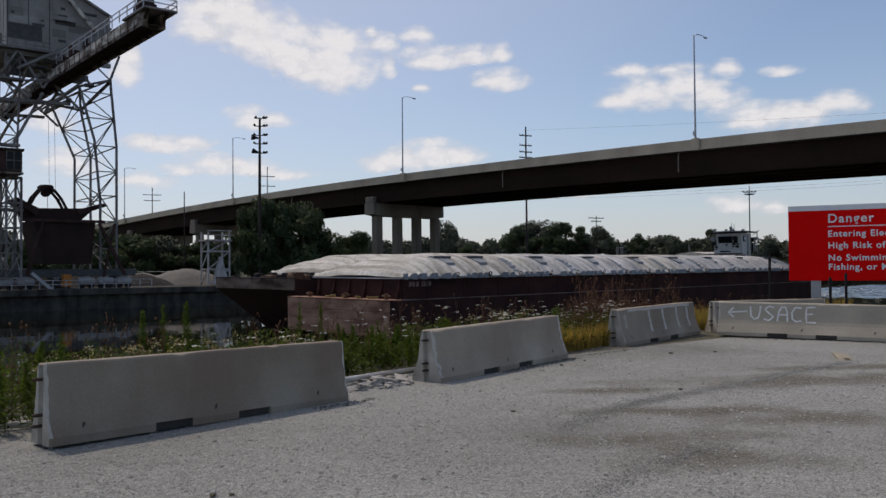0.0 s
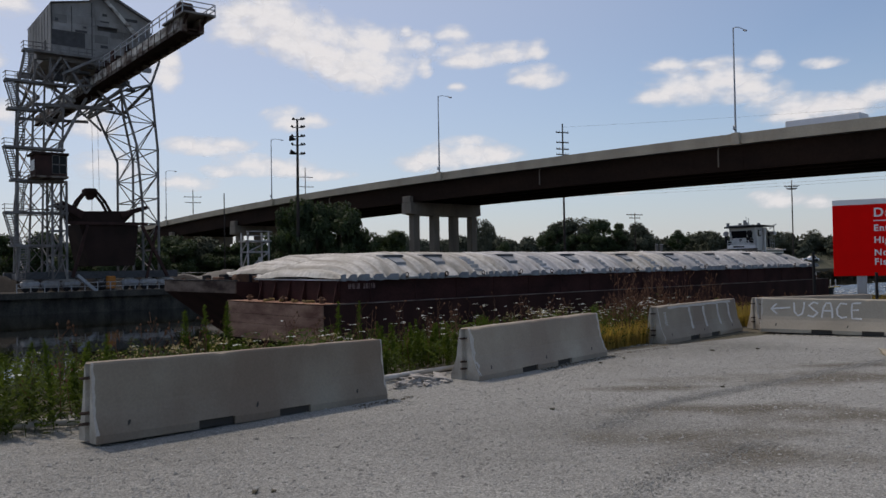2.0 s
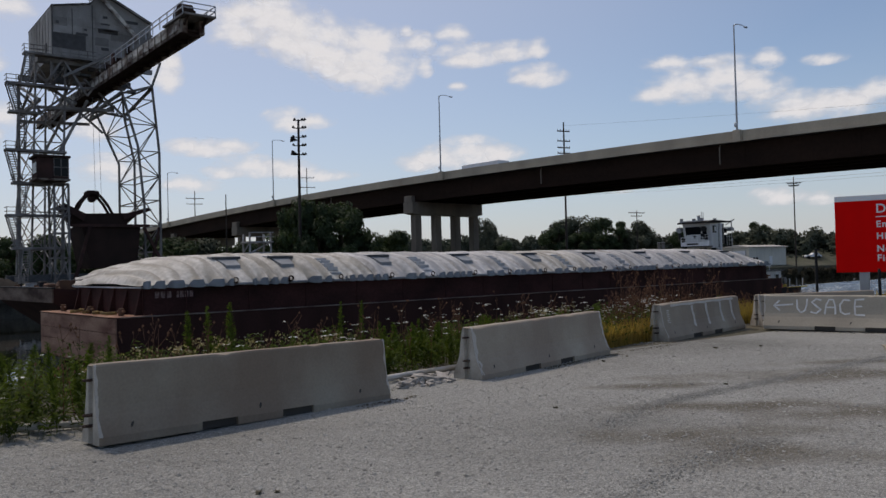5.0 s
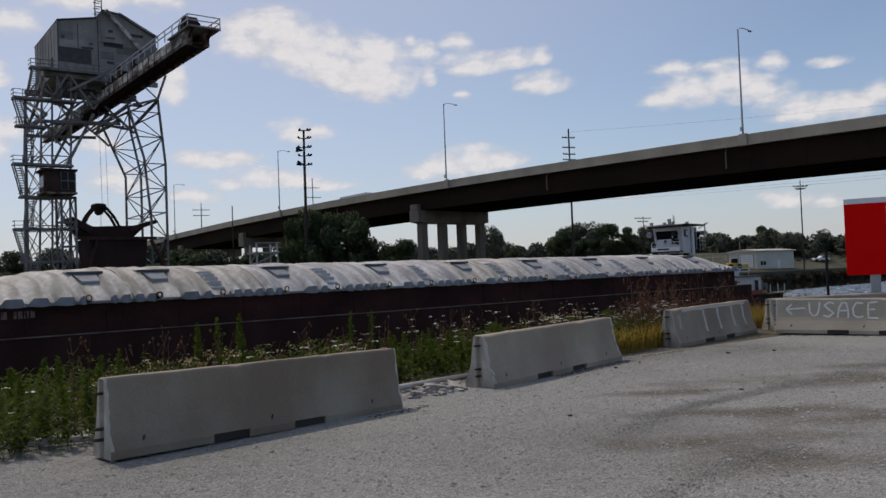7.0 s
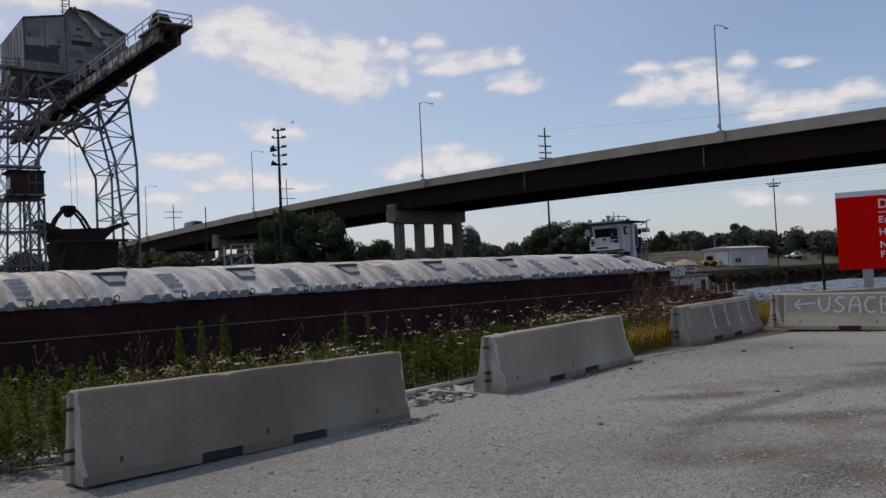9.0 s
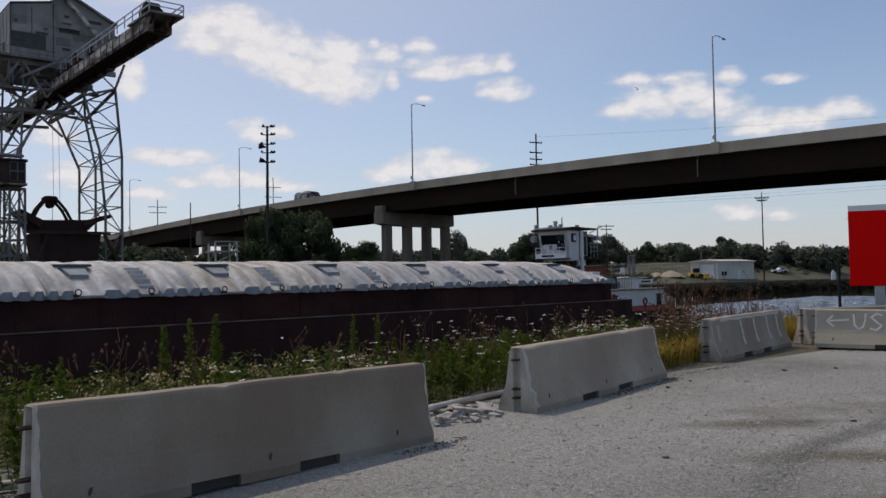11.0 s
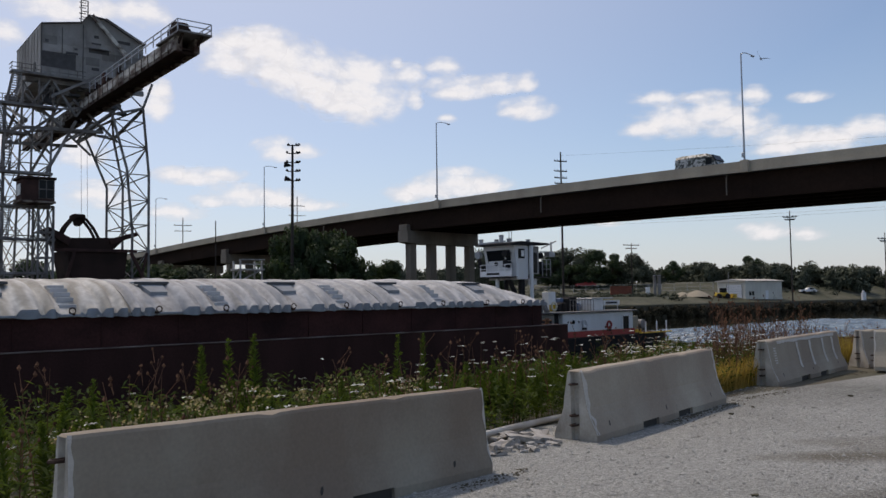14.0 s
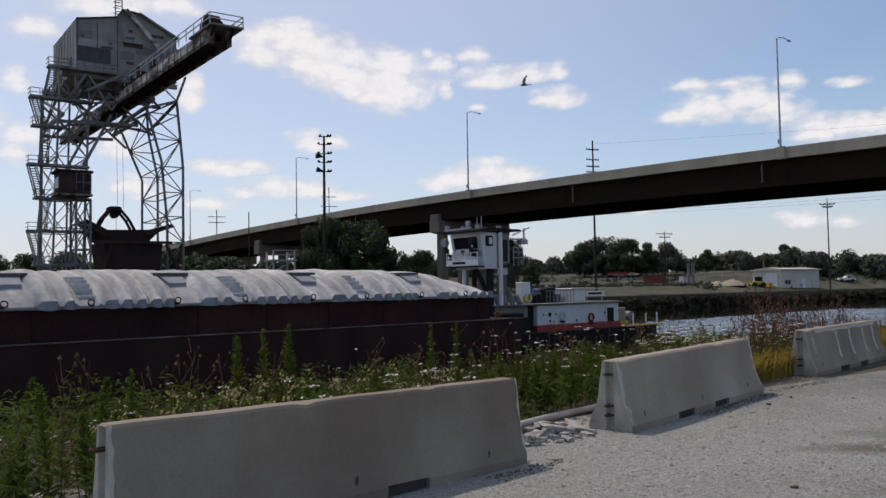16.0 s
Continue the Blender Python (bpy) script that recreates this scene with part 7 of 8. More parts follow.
def low_weeds():
    rng = random.Random(4)
    g = Geo()
    for _ in range(5200):
        x, y, z = bank_spot(rng, 0.3, 6.5, -10.0, 5.2)
        if x > 2.6 and rng.random() < 0.6:
            continue
        h = rng.uniform(0.22, 0.62) * (0.7 + 0.6 * noise.noise(Vector((x * 0.9, y * 0.9, 2))) + 0.2)
        h = max(0.15, h)
        lean = Vector((rng.gauss(0, 0.18), rng.gauss(0, 0.18), 1)).normalized()
        for _ in range(9):
            t = rng.uniform(0.15, 1.0)
            a = rng.uniform(0, 2 * math.pi)
            d = Vector((math.cos(a), math.sin(a), rng.uniform(0.1, 1.1))).normalized()
            leaf(g, Vector((x, y, z)) + lean * (h * t), d, Vector((0, 0, 1)), rng.uniform(0.06, 0.15), rng.uniform(0.018, 0.045))
        b = lean.cross(Vector((1, 0.3, 0))).normalized() * 0.006
        p, q = Vector((x, y, z)), Vector((x, y, z)) + lean * h
        g.add([p - b, p + b, q], [(0, 1, 2)])
    tagged(new("low_weeds", g.mesh("low_weeds", M_WEED)), "dense low green weeds behind the barriers", "weeds", kind="stuff")


low_weeds()


def wildflowers():
    """White flat-topped flower heads on thin stalks."""
    rng = random.Random(9)
    stems, heads = Geo(), Geo()
    for k in range(560):
        x, y, z = bank_spot(rng, 0.5, 4.5, -8.0, 4.6) if k < 380 else bank_spot(rng, 0.5, 2.6, 0.8, 4.2)
        if x < -2.5 and rng.random() < 0.65:
            continue
        h = rng.uniform(0.4, 0.85) if x > -3 else rng.uniform(0.35, 0.65)
        lean = Vector((rng.gauss(0, 0.14), rng.gauss(0, 0.14), 1)).normalized()
        top = Vector((x, y, z)) + lean * h
        b = Vector((0.004, 0, 0))
        stems.add([Vector((x, y, z)) - b, Vector((x, y, z)) + b, top], [(0, 1, 2)])
        r = rng.uniform(0.025, 0.065)
        for _ in range(11):
            a, q = rng.uniform(0, 2 * math.pi), r * math.sqrt(rng.random())
            c = top + Vector((q * math.cos(a), q * math.sin(a), 0.012 * (1 - q / r) + rng.uniform(0, 0.006)))
            s = r * 0.28
            t = Vector((rng.gauss(0, 0.3), rng.gauss(0, 0.3), 1)).normalized()
            e = t.cross(Vector((math.cos(a), math.sin(a), 0))).normalized()
            f = t.cross(e)
            heads.add([c - e * s, c - f * s, c + e * s, c + f * s], [(0, 1, 2, 3)])
    st = new("wildflowers", stems.mesh("wildflowers", M_WEED))
    tagged(st, "white flat-topped wildflowers among the weeds", "wildflowers", kind="stuff")
    hd = part("flower_head", heads, M_UMBEL, st)
    hd["kind"] = "stuff"


wildflowers()


def seed_heads():
    """Low weeds gone to seed close behind the first barriers."""
    rng = random.Random(19)
    g = Geo()
    for _ in range(340):
        x = rng.uniform(-3.6, 1.6)
        if -1.6 < x < 0.4:
            continue
        y = line_y(x) + 0.35 + rng.random() ** 1.5 * 1.4
        p = Vector((x, y, land(x, y)))
        top = p + Vector((rng.gauss(0, 0.05), rng.gauss(0, 0.05), rng.uniform(0.5, 0.82)))
        b = Vector((0.003, 0, 0))
        g.add([p - b, p + b, top], [(0, 1, 2)])
        for _ in range(9):
            c = top + Vector((rng.gauss(0, 0.03), rng.gauss(0, 0.03), rng.gauss(0, 0.018)))
            r = rng.uniform(0.006, 0.014)
            a = Vector((rng.gauss(0, 1), rng.gauss(0, 1), rng.gauss(0, 1))).normalized() * r
            e = a.orthogonal().normalized() * r
            g.add([c - a, c + e, c + a, c - e], [(0, 1, 2, 3)])
    tagged(new("seed_heads", g.mesh("seed_heads", M_SEED)), "pale brown seed heads on low weeds", "seed heads", kind="stuff")


M_SEED = material("pale_seed_head", (0.32, 0.27, 0.19), 0.9, second=(0.18, 0.15, 0.08), scale=4, islands=0.5, leafy=0.3, spec=0.1)
seed_heads()


def dry_stalks():
    rng = random.Random(12)
    g = Geo()
    for k in range(335):
        if k < 90:
            x, y, z = bank_spot(rng, 0.8, 3.0, -4.5, 1.5)
        else:
            x, y, z = bank_spot(rng, 0.4, 2.2, 2.1, 4.4) if k < 190 else bank_spot(rng, 0.6, 3.0, 4.4, 9.0) if k < 260 else bank_spot(rng, 0.7, 1.8, 2.3, 5.6)
        h = rng.uniform(0.55, 1.05) if k < 190 else rng.uniform(0.35, 0.7) if k < 260 else rng.uniform(0.85, 1.5)
        lean = Vector((rng.gauss(0, 0.1), rng.gauss(0, 0.1), 1)).normalized()
        p = Vector((x, y, z))
        g.tube([p, p + lean * h * 0.6, p + lean * h + Vector((rng.gauss(0, 0.03), rng.gauss(0, 0.03), 0))], 0.006, 3, 0.003)
        for _ in range(rng.randrange(3, 7)):
            t = rng.uniform(0.45, 1.0)
            a = rng.uniform(0, 2 * math.pi)
            q = p + lean * h * t
            e = q + Vector((math.cos(a), math.sin(a), rng.uniform(0.8, 2.0))).normalized() * rng.uniform(0.08, 0.22)
            g.tube([q, e], 0.004, 3, 0.002)
            r = rng.uniform(0.010, 0.020)
            g.add([e + Vector(v) * r for v in ((1, 0, 0), (-1, 0, 0), (0, 1, 0), (0, -1, 0), (0, 0, 1.6), (0, 0, -1))], [(0, 2, 4), (2, 1, 4), (1, 3, 4), (3, 0, 4), (2, 0, 5), (1, 2, 5), (3, 1, 5), (0, 3, 5)])
    tagged(new("dry_stalks", g.mesh("dry_stalks", M_STALK)), "dry reddish-brown weed stalks with seed heads", "dry stalks", kind="stuff")


dry_stalks()


def dry_grass():
    rng = random.Random(14)
    g = Geo()
    for _ in range(14500):
        if rng.random() < 0.46:
            x, y, z = bank_spot(rng, 0.25, 1.8, 1.4, 3.4) if rng.random() < 0.6 else bank_spot(rng, 0.3, 1.6, 4.9, 7.0)
        else:
            x, y, z = bank_spot(rng, 0.3, 6.0, 2.2, 14.0)
        h = rng.uniform(0.2, 0.5)
        a = rng.uniform(0, 2 * math.pi)
        d = Vector((math.cos(a), math.sin(a), 0))
        s = Vector((-d.y, d.x, 0)) * 0.006
        p = Vector((x, y, z))
        m, t = p + Vector((0, 0, h * 0.6)) + d * h * 0.12, p + Vector((0, 0, h)) + d * h * rng.uniform(0.2, 0.6)
        g.add([p - s, p + s, m + s, m - s, t], [(0, 1, 2, 3), (3, 2, 4)])
    tagged(new("dry_grass", g.mesh("dry_grass", M_GRASS_DRY)), "tall dry yellow grass on the bank", "grass", kind="stuff")


dry_grass()


# ---- yard details ----
def loose_stones():
    rng = random.Random(21)
    g = Geo()
    octa = ((1, 0, 0), (0, 1, 0), (-1, 0, 0), (0, -1, 0), (0, 0, 0.8), (0, 0, -0.6))
    faces = ((0, 1, 4), (1, 2, 4), (2, 3, 4), (3, 0, 4), (1, 0, 5), (2, 1, 5), (3, 2, 5), (0, 3, 5))
    for k in range(76000):
        r = 3.0 + 14 * rng.random() ** 1.5
        az = rng.uniform(-38, 36)
        p = polar(az, r)
        if p.y > line_y(p.x) + 0.5:
            continue
        s = rng.uniform(0.004, 0.010) * (1 + 2.0 * rng.random() ** 10) * (1.0 + max(0.0, r - 7) * 0.025)
        a = rng.uniform(0, math.pi)
        c, q = math.cos(a), math.sin(a)
        v = [rng.uniform(0.7, 1.3) for _ in range(6)]
        g.add([(p.x + s * w * (x * c - y * q), p.y + s * w * (x * q + y * c), land(p.x, p.y) + s * 0.15 + s * w * z * 0.6) for w, (x, y, z) in zip(v, octa)], faces)
    # low ridges pushed up along the wheel tracks
    for (xa, ya), (xb, yb), count in (((6.7, 14.1), (4.1, 11.4), 3000), ((4.1, 11.4), (3.1, 10.35), 1600), ((3.1, 10.35), (2.2, 9.45), 1500), ((2.2, 9.45), (1.5, 8.1), 900), ((2.9, 7.5), (2.06, 6.54), 700), ((2.06, 6.54), (1.4, 5.5), 600)):
        for _ in range(count):
            t = rng.random()
            x, y = xa + (xb - xa) * t + rng.gauss(0, 0.09), ya + (yb - ya) * t + rng.gauss(0, 0.07)
            s = rng.uniform(0.004, 0.010)
            v = [rng.uniform(0.7, 1.3) for _ in range(6)]
            z0 = land(x, y) + s * 0.4 + rng.random() ** 2 * 0.012
            g.add([(x + s * w * a, y + s * w * b, z0 + s * w * c * 0.8) for w, (a, b, c) in zip(v, octa)], faces)
    tagged(new("loose_stones", g.mesh("loose_stones", M_STONE)), "loose crushed limestone on the yard", "gravel", kind="stuff")


loose_stones()


def dark_grit():
    """Black grit and clods gathered along the feet of the barriers."""
    rng = random.Random(23)
    g = Geo()
    octa = ((1, 0, 0), (0, 1, 0), (-1, 0, 0), (0, -1, 0), (0, 0, 0.7), (0, 0, -0.6))
    faces = ((0, 1, 4), (1, 2, 4), (2, 3, 4), (3, 0, 4), (1, 0, 5), (2, 1, 5), (3, 2, 5), (0, 3, 5))
    for (xa, ya), (xb, yb), count in (((0.9, 12.75), (2.2, 14.7), 420), ((-1.3, 9.35), (-0.7, 10.15), 120), ((4.3, 17.75), (5.8, 19.5), 200), ((5.9, 18.9), (9.0, 17.25), 160), ((2.2, 14.9), (3.4, 16.2), 120)):
        for _ in range(count):
            t = rng.random()
            off = abs(rng.gauss(0, 0.10))
            d = Vector((xb - xa, yb - ya)).normalized()
            x, y = xa + (xb - xa) * t + d.y * off, ya + (yb - ya) * t - d.x * off
            s = rng.uniform(0.005, 0.016)
            v = [rng.uniform(0.6, 1.4) for _ in range(6)]
            g.add([(x + s * w * a, y + s * w * b, land(x, y) + s * 0.3 + s * w * c * 0.8) for w, (a, b, c) in zip(v, octa)], faces)
    tagged(new("dark_grit", g.mesh("dark_grit", M_SOIL)), "dark grit gathered along the feet of the barriers", "grit", kind="stuff")


dark_grit()


def stone_chunk(name, label, p, size, seed, mat, flat=0.6):
    rng = random.Random(seed)
    bm = bmesh.new()
    bmesh.ops.create_icosphere(bm, subdivisions=2, radius=1)
    for v in bm.verts:
        v.co = Vector([max(-0.62, min(0.62, c)) for c in v.co]) * (1.3 + 0.9 * noise.noise(v.co * 1.3 + Vector((seed * 3.7, 0, 0))) + 0.8 * noise.noise(v.co * 3.1 + Vector((0, seed * 2.3, 0))))
        v.co = Vector((v.co.x * size[0], v.co.y * size[1], v.co.z * size[2]))
    me = bpy.data.meshes.new(name)
    bm.to_mesh(me)
    bm.free()
    me.materials.append(mat)
    ob = new(name, me)
    ob.matrix_basis = Matrix.Translation((p[0], p[1], land(p[0], p[1]) + size[2] * 0.5)) @ pose(0, 0, 0, rng.uniform(-9, 9), rng.uniform(-9, 9), rng.uniform(0, 360))
    tagged(ob, label, "rubble", "rubble by the barriers")


M_RUBBLE = material("white_rubble", (0.42, 0.405, 0.38), 0.95, second=(0.20, 0.185, 0.16), scale=4, detail=8, grain=0.2, grain_scale=30, bump=0.01, bump_scale=25)
for _k, (_x, _y, _s) in enumerate(((-0.70, 11.45, 0.17), (-0.92, 11.15, 0.12), (-0.5, 11.65, 0.14), (-0.95, 11.45, 0.11), (-0.6, 11.0, 0.08), (-0.85, 11.8, 0.12), (-0.95, 10.75, 0.08), (-0.40, 11.3, 0.07), (-0.8, 11.32, 0.09), (-0.62, 11.22, 0.06), (-0.74, 11.1, 0.05), (-0.55, 11.45, 0.07), (-0.45, 11.5, 0.05), (-0.85, 10.95, 0.05), (-0.7, 10.9, 0.04), (-0.98, 11.0, 0.06), (-0.5, 11.15, 0.04), (-0.35, 11.45, 0.05), (-0.9, 11.6, 0.07), (-0.65, 11.7, 0.08))):
    stone_chunk("rubble_chunk", "pale broken concrete lying between the barriers", (_x, _y), (_s * 1.1, _s * 0.85, _s * (0.36 if _k < 8 else 0.6)), 40 + _k, M_RUBBLE)
for _k, (_x, _y, _s) in enumerate(((-1.16, 5.62, 0.03), (-1.03, 5.66, 0.025), (1.05, 9.17, 0.028), (3.27, 10.9, 0.03), (4.05, 15.4, 0.035), (1.9, 13.5, 0.03), (2.35, 14.2, 0.028), (4.9, 15.6, 0.03), (-2.6, 7.95, 0.05))):
    stone_chunk("dark_clod", "small dark clod lying on the gravel", (_x, _y), (_s * 1.1, _s * 0.7, _s * 0.5), 60 + _k, M_SOIL if _k != 8 else M_RUBBLE)
stone_chunk("flat_stone", "flat brown stone slab on the yard", (6.8, 14.58), (0.34, 0.12, 0.045), 77, M_SAND)


M_PIPE = material("scuffed_white_plastic", (0.55, 0.55, 0.53), 0.6, second=(0.36, 0.34, 0.30), scale=2.5, detail=9, amount=1.3)


def white_pipe():
    pts = [(-8.7, 3.7), (-6.0, 6.1), (-4.4, 7.5), (-3.7, 8.0), (-2.0, 10.1), (-1.1, 11.1), (-0.7, 12.0), (-0.3, 12.7), (1.3, 14.8), (2.5, 16.4)]
    pts = [(x - 0.12, y + 0.16, land(x, y) + 0.06 + 0.02 * math.sin(x * 4)) for x, y in pts]
    ob = new("drain_pipe", Geo().tube(pts, 0.038, 10).mesh("drain_pipe", M_PIPE, True))
    tagged(ob, "long white plastic pipe lying behind the barriers", "pipe")


white_pipe()


def fence_posts():
    """Dark stakes along the bank near the sign."""
    base = thing("bank_fence", Matrix.Identity(4), "dark steel fence stakes on the bank by the sign", "fence")
    for x, y, h in ((9.95, 28.4, 2.0), (12.9, 29.6, 1.3), (14.1, 29.0, 1.3), (15.4, 30, 1.4), (11.6, 27.6, 1.2)):
        part("stake", Geo().bar((x, y, land(x, y) - 0.2), (x, y, land(x, y) + h), 0.07), M_BLACK, base)


fence_posts()



# ---- the towboat's wake ----
M_CHURN = material("churned_water", (0.045, 0.055, 0.058), 0.22, second=(0.03, 0.038, 0.04), scale=0.6, spec=0.32, bump=0.03, bump_scale=2.0)


def build_wake():
    base = thing("wake", tow_pose(0, 0), "choppy white-flecked wake behind the towboat", "wake")
    base["kind"] = "stuff"
    rng = random.Random(31)
    g = Geo()
    nx, ny = 150, 46
    vs = []
    for i in range(nx):
        x = 26 + i * 0.55
        for j in range(ny):
            y = 4.1 + (j - ny / 2) * 0.62
            fade = min(1, i / 8, (nx - 1 - i) / 25, j / 5, (ny - 1 - j) / 5)
            h = 0.22 * noise.noise(Vector((x * 0.55, y * 0.4, 0))) + 0.12 * noise.noise(Vector((x * 1.3, y * 1.1, 4)))
            vs.append((x, y, WATER_Z - 0.05 + fade * (0.09 + h)))
    g.add(vs, [(i * ny + j, (i + 1) * ny + j, (i + 1) * ny + j + 1, i * ny + j + 1) for i in range(nx - 1) for j in range(ny - 1)])
    part("waves", g, M_CHURN, base, smooth=True)
    f = Geo()
    for _ in range(1000):
        x = 27.5 + 60 * rng.random() ** 3.0
        y = 4.1 + rng.gauss(0, 2.2 + 0.06 * (x - 27))
        if noise.noise(Vector((x * 0.5, y * 0.7, 9))) < -0.05 + (x - 28) * 0.006:
            continue
        s = rng.uniform(0.06, 0.28) * (1.3 - (x - 27) / 90)
        k = 6
        z = WATER_Z + 0.16 + 0.2 * max(0.0, noise.noise(Vector((x * 0.55, y * 0.4, 0)))) + rng.uniform(0, 0.05)
        f.add([(x + s * 1.8 * rng.uniform(0.5, 1) * math.cos(2 * math.pi * q / k), y + s * rng.uniform(0.5, 1) * math.sin(2 * math.pi * q / k), z + rng.uniform(-0.03, 0.03)) for q in range(k)], [tuple(range(k))])
    part("foam", f, M_FOAM, base, "white foam")["kind"] = "stuff"
    return base


M_FOAM = material("foam", (0.50, 0.53, 0.55), 0.9, second=(0.32, 0.35, 0.37), scale=3, islands=0.25)
WAKE = build_wake()

# ---- traffic and birds ----
def road_pose(a, y):
    """On the bridge's road, a metres along it from the near end, heading to the near end."""
    z0, z1 = parapet_z(-a), parapet_z(-a + 2)
    return BRIDGE @ Matrix.Translation((-a, y, z0 - 1.04)) @ pose(0, 0, 0, 0, -math.degrees(math.atan2(z1 - z0, 2)), 0)


def camouflage():
    m = bpy.data.materials.new("patterned_wrap")
    m.use_nodes = True
    nt = m.node_tree
    n, link = nt.nodes, nt.links.new
    tx = n.new("ShaderNodeTexNoise")
    tx.inputs["Scale"].default_value, tx.inputs["Detail"].default_value = 1.7, 2
    tx.inputs["Distortion"].default_value = 1.5
    link(n.new("ShaderNodeTexCoord").outputs["Object"], tx.inputs["Vector"])
    cr = n.new("ShaderNodeValToRGB")
    cr.color_ramp.interpolation = "CONSTANT"
    cr.color_ramp.elements[0].color = (0.03, 0.035, 0.03, 1)
    cr.color_ramp.elements[1].position, cr.color_ramp.elements[1].color = 0.48, (0.22, 0.24, 0.22, 1)
    e = cr.color_ramp.elements.new(0.56)
    e.color = (0.5, 0.5, 0.48, 1)
    link(tx.outputs[0], cr.inputs[0])
    link(cr.outputs[0], n["Principled BSDF"].inputs["Base Color"])
    n["Principled BSDF"].inputs["Roughness"].default_value = 0.4
    return m


M_WRAP = camouflage()


def build_van():
    base = thing("delivery_van", road_pose(300, 6), "high-roofed van with a dark and pale patterned wrap", "van")
    L, W, H = 5.9, 2.1, 3.35
    g = Geo()
    g.loft([[(x, -W / 2, 0.4), (x, W / 2, 0.4), (x, W / 2, z * 0.9), (x, W / 2 - 0.2, z), (x, -W / 2 + 0.2, z), (x, -W / 2, z * 0.9)] for x, z in ((-L, 3.1), (-L + 0.08, 3.25), (-L + 1, H), (-1.9, H), (-1.3, 3.15), (-0.8, 2.55), (-0.35, 1.6), (-0.05, 1.35), (0, 1.0))])
    part("body", g, M_WRAP, base)
    part("windscreen", Geo().add([(-1.25, -0.9, 3.1), (-1.25, 0.9, 3.1), (-0.68, 0.95, 2.4), (-0.68, -0.95, 2.4), (-1.2, -0.9, 3.16), (-1.2, 0.9, 3.16), (-0.62, 0.95, 2.46), (-0.62, -0.95, 2.46)], [(0, 1, 2, 3), (7, 6, 5, 4), (0, 4, 5, 1), (1, 5, 6, 2), (2, 6, 7, 3), (3, 7, 4, 0)]), M_GLASS, base)
    part("side_window", Geo().box(-1.9, -1.15, -W / 2 - 0.015, W / 2 + 0.015, 2.0, 2.8), M_GLASS, base)
    for x in (-1.0, -4.8):
        for y in (-W / 2 + 0.1, W / 2 - 0.1):
            part("wheel", Geo().tube([(x, y - 0.12, 0.4), (x, y + 0.12, 0.4)], 0.4, 14), M_BLACK, base, "black tyre")
    return base


def build_truck():
    base = thing("box_truck", road_pose(0, 11.5), "white box truck driving over the bridge", "truck")
    part("box", Geo().box(-8.2, 0, -1.25, 1.25, 0.95, 3.35, 0.05), M_SIGN_WHITE, base, "white cargo box")
    part("cab", Geo().loft([[(x, -1.1, 0.5), (x, 1.1, 0.5), (x, 1.1, z), (x, -1.1, z)] for x, z in ((0.1, 2.6), (1.0, 2.6), (1.5, 1.7), (2.3, 1.6), (2.4, 1.2))]), M_SIGN_WHITE, base)
    part("chassis", Geo().box(-8.0, 2.2, -0.9, 0.9, 0.55, 1.0), M_BLACK, base)
    for x in (-6.6, -5.4, 1.5):
        for y in (-1.1, 1.1):
            part("wheel", Geo().tube([(x, y - 0.15, 0.5), (x, y + 0.15, 0.5)], 0.5, 14), M_BLACK, base, "black tyre")
    return base


VAN, TRUCK = build_van(), build_truck()


def build_bird(span):
    base = thing("gull", Matrix.Identity(4), "grey-white gull gliding with bent wings", "bird")
    body = Geo().loft([[(x, r * math.cos(a), r * 0.9 * math.sin(a)) for a in np.linspace(0, 2 * math.pi, 9)[:-1]] for x, r in ((-0.26, 0.01), (-0.15, 0.045), (0.0, 0.065), (0.12, 0.05), (0.2, 0.03), (0.25, 0.008))])
    part("body", body, M_BIRD, base, smooth=True)
    part("tail", Geo().add([(-0.2, -0.02, 0.01), (-0.2, 0.02, 0.01), (-0.38, 0.07, 0), (-0.38, -0.07, 0), (-0.2, -0.02, 0), (-0.2, 0.02, 0), (-0.38, 0.07, -0.01), (-0.38, -0.07, -0.01)], [(0, 1, 2, 3), (7, 6, 5, 4), (0, 4, 5, 1), (1, 5, 6, 2), (2, 6, 7, 3), (3, 7, 4, 0)]), M_BIRD, base)
    wings = []
    for sg in (-1, 1):
        g = Geo()
        rows = [(0.0, 0.09, -0.08, 0.02), (0.22, 0.13, -0.05, 0.015), (0.42, 0.05, -0.09, 0.01), (0.62, -0.10, -0.16, 0.005)]
        g.loft([[(lead, sg * y, 0.0), ((lead + trail) / 2, sg * y, th), (trail, sg * y, 0.0), ((lead + trail) / 2, sg * y, -th * 0.4)] for y, lead, trail, th in rows])
        wings.append(part("wing", g, M_BIRD, base))
    return base, wings


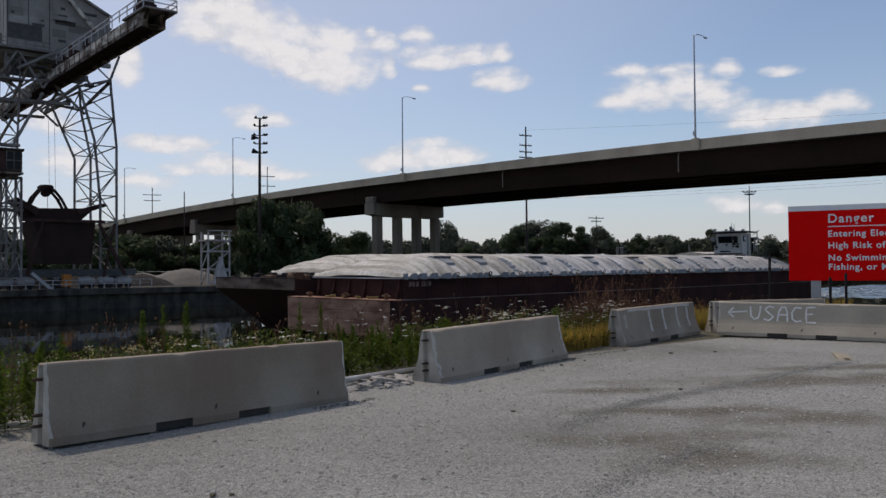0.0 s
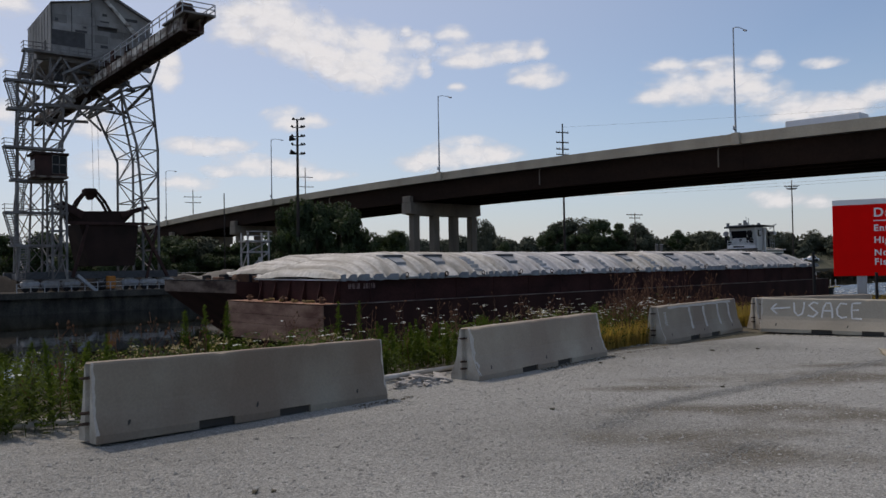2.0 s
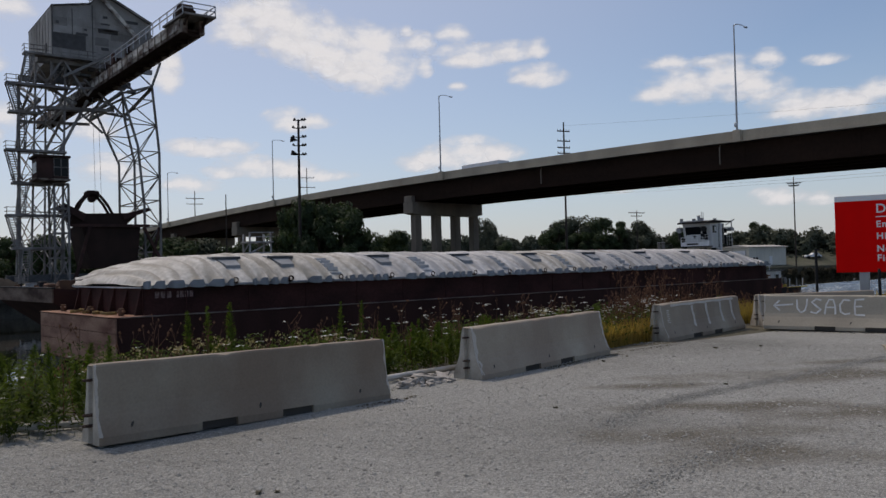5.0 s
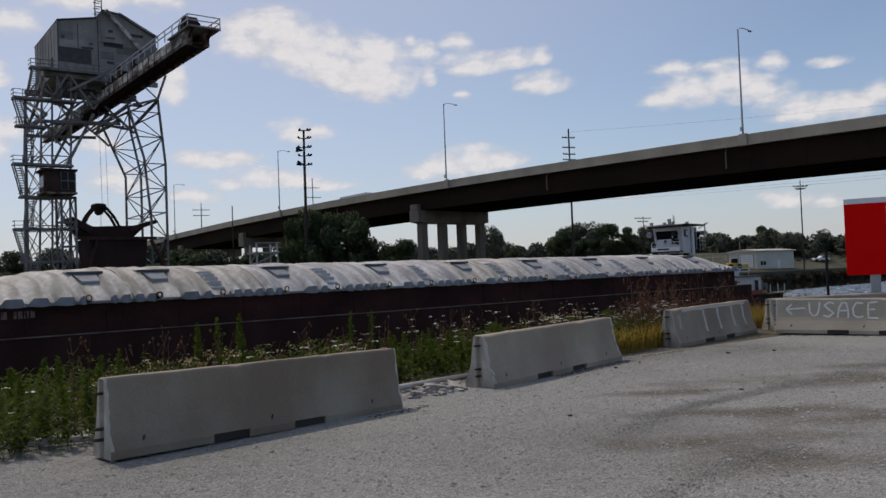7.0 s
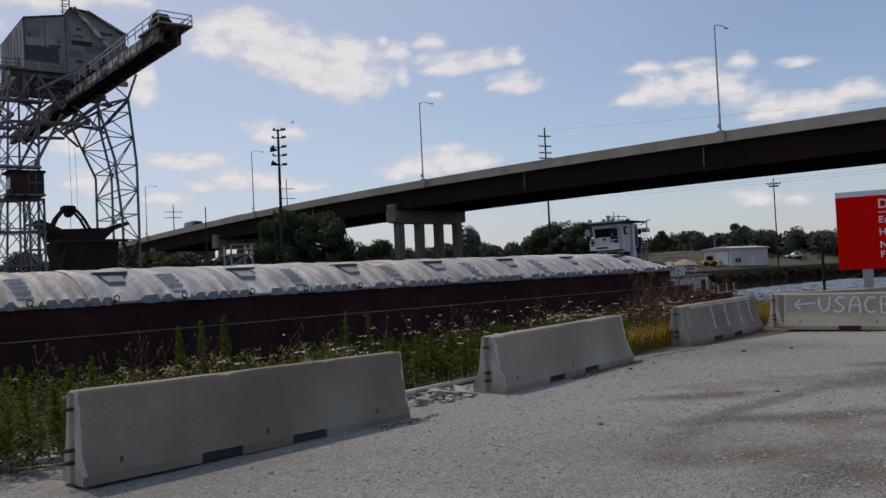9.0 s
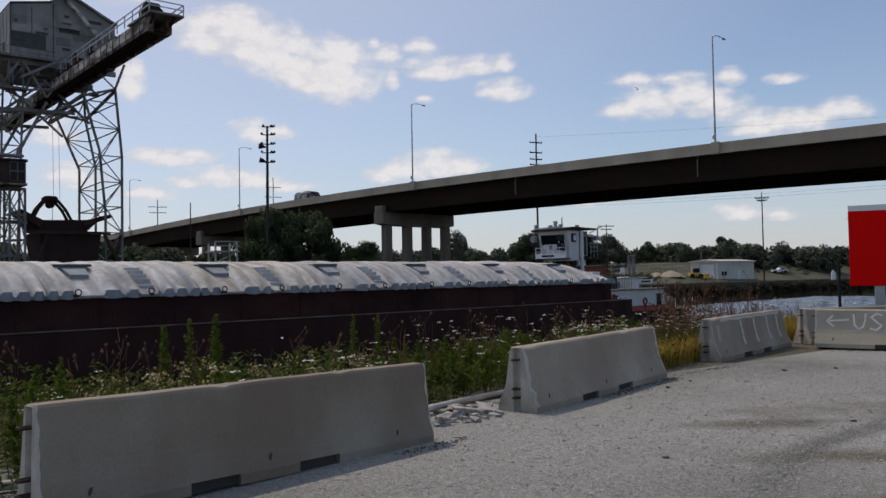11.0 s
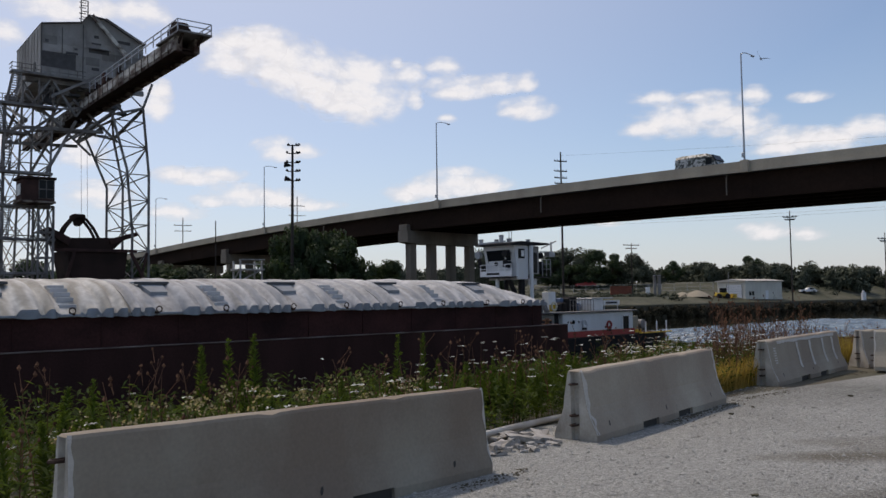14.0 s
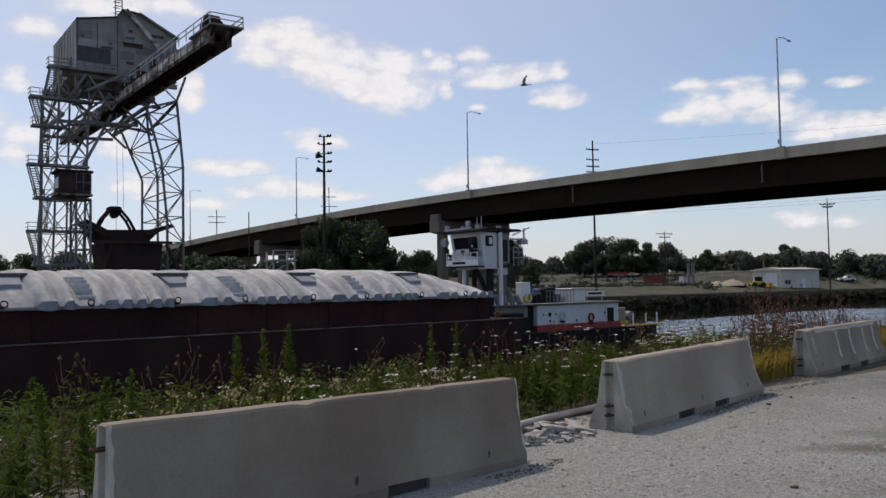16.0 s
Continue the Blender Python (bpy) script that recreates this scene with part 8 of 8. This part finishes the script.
M_BIRD = material("gull_feathers", (0.28, 0.27, 0.26), 0.8, second=(0.12, 0.12, 0.12), scale=5)
GULL, GULL_WINGS = build_bird(1.2)


# ---- what moves ----
STEPS = (0, 0.1, 0.2, *range(1, 16), 15.8, 15.9, 16)


def motions():
    for ob, s, n, z, heel in ((NEAR_BARGE, 30.8, 33.55, 0.06, 0.3), (FAR_BARGE, 31.4, 43.4, 0.2, 0.3), (TOWBOAT, 87.3, 44.2, 0.0, 0.0), (WAKE, 91.3, 44.2, 0.0, 0.0)):
        walk(ob, [(t, tow_pose(s - t * TOW_SPEED, n, z, heel)) for t in STEPS])

    walk(TRUCK, [(t, road_pose(34.7 + 18.0 * (t - 1.5), 11.5) @ pose(0, 0, 0, 0, 0, 180)) for t in STEPS])
    walk(VAN, [(t, road_pose(98.9 - 24.5 * (t - 12), 6.5)) for t in STEPS])
    path = ((0, -75, 14, 160), (4, -55, 13, 170), (8, -25, 10, 170), (10, -2, 11, 160), (10.5, 5, 11.6, 150), (11, 9, 12, 140), (11.5, 11.2, 12.1, 130), (12, 12.8, 12, 120), (12.5, 13.9, 11.8, 105), (13, 13.9, 12.0, 92),
            (13.5, 15.2, 12.9, 78), (14, 14.4, 14.2, 64), (14.5, 11.0, 14.9, 54), (14.8, 9.2, 14.4, 50), (15.2, 6.0, 13.95, 48), (15.5, 2.9, 13.5, 48), (16, -2.7, 12.75, 48))
    spots = [(t, polar(az, r * math.cos(radians(el)), 1.6 + r * math.sin(radians(el)))) for t, az, el, r in path]
    rows = []
    for i, (t, p) in enumerate(spots):
        d = spots[min(i + 1, len(spots) - 1)][1] - spots[max(i - 1, 0)][1]
        rows.append((t, Matrix.Translation(p) @ pose(0, 0, 0, 0, 0, math.degrees(math.atan2(d.y, d.x))) @ pose(0, 0, 0, -38 if t > 13.2 else -10, 0, 0)))
    walk(GULL, rows)
    for sg, wing in zip((-1, 1), GULL_WINGS):
        walk(wing, [(k * 0.5, pose(0, 0, 0, sg * (18 + 14 * (-1) ** k), 0, 0)) for k in range(33)])


motions()
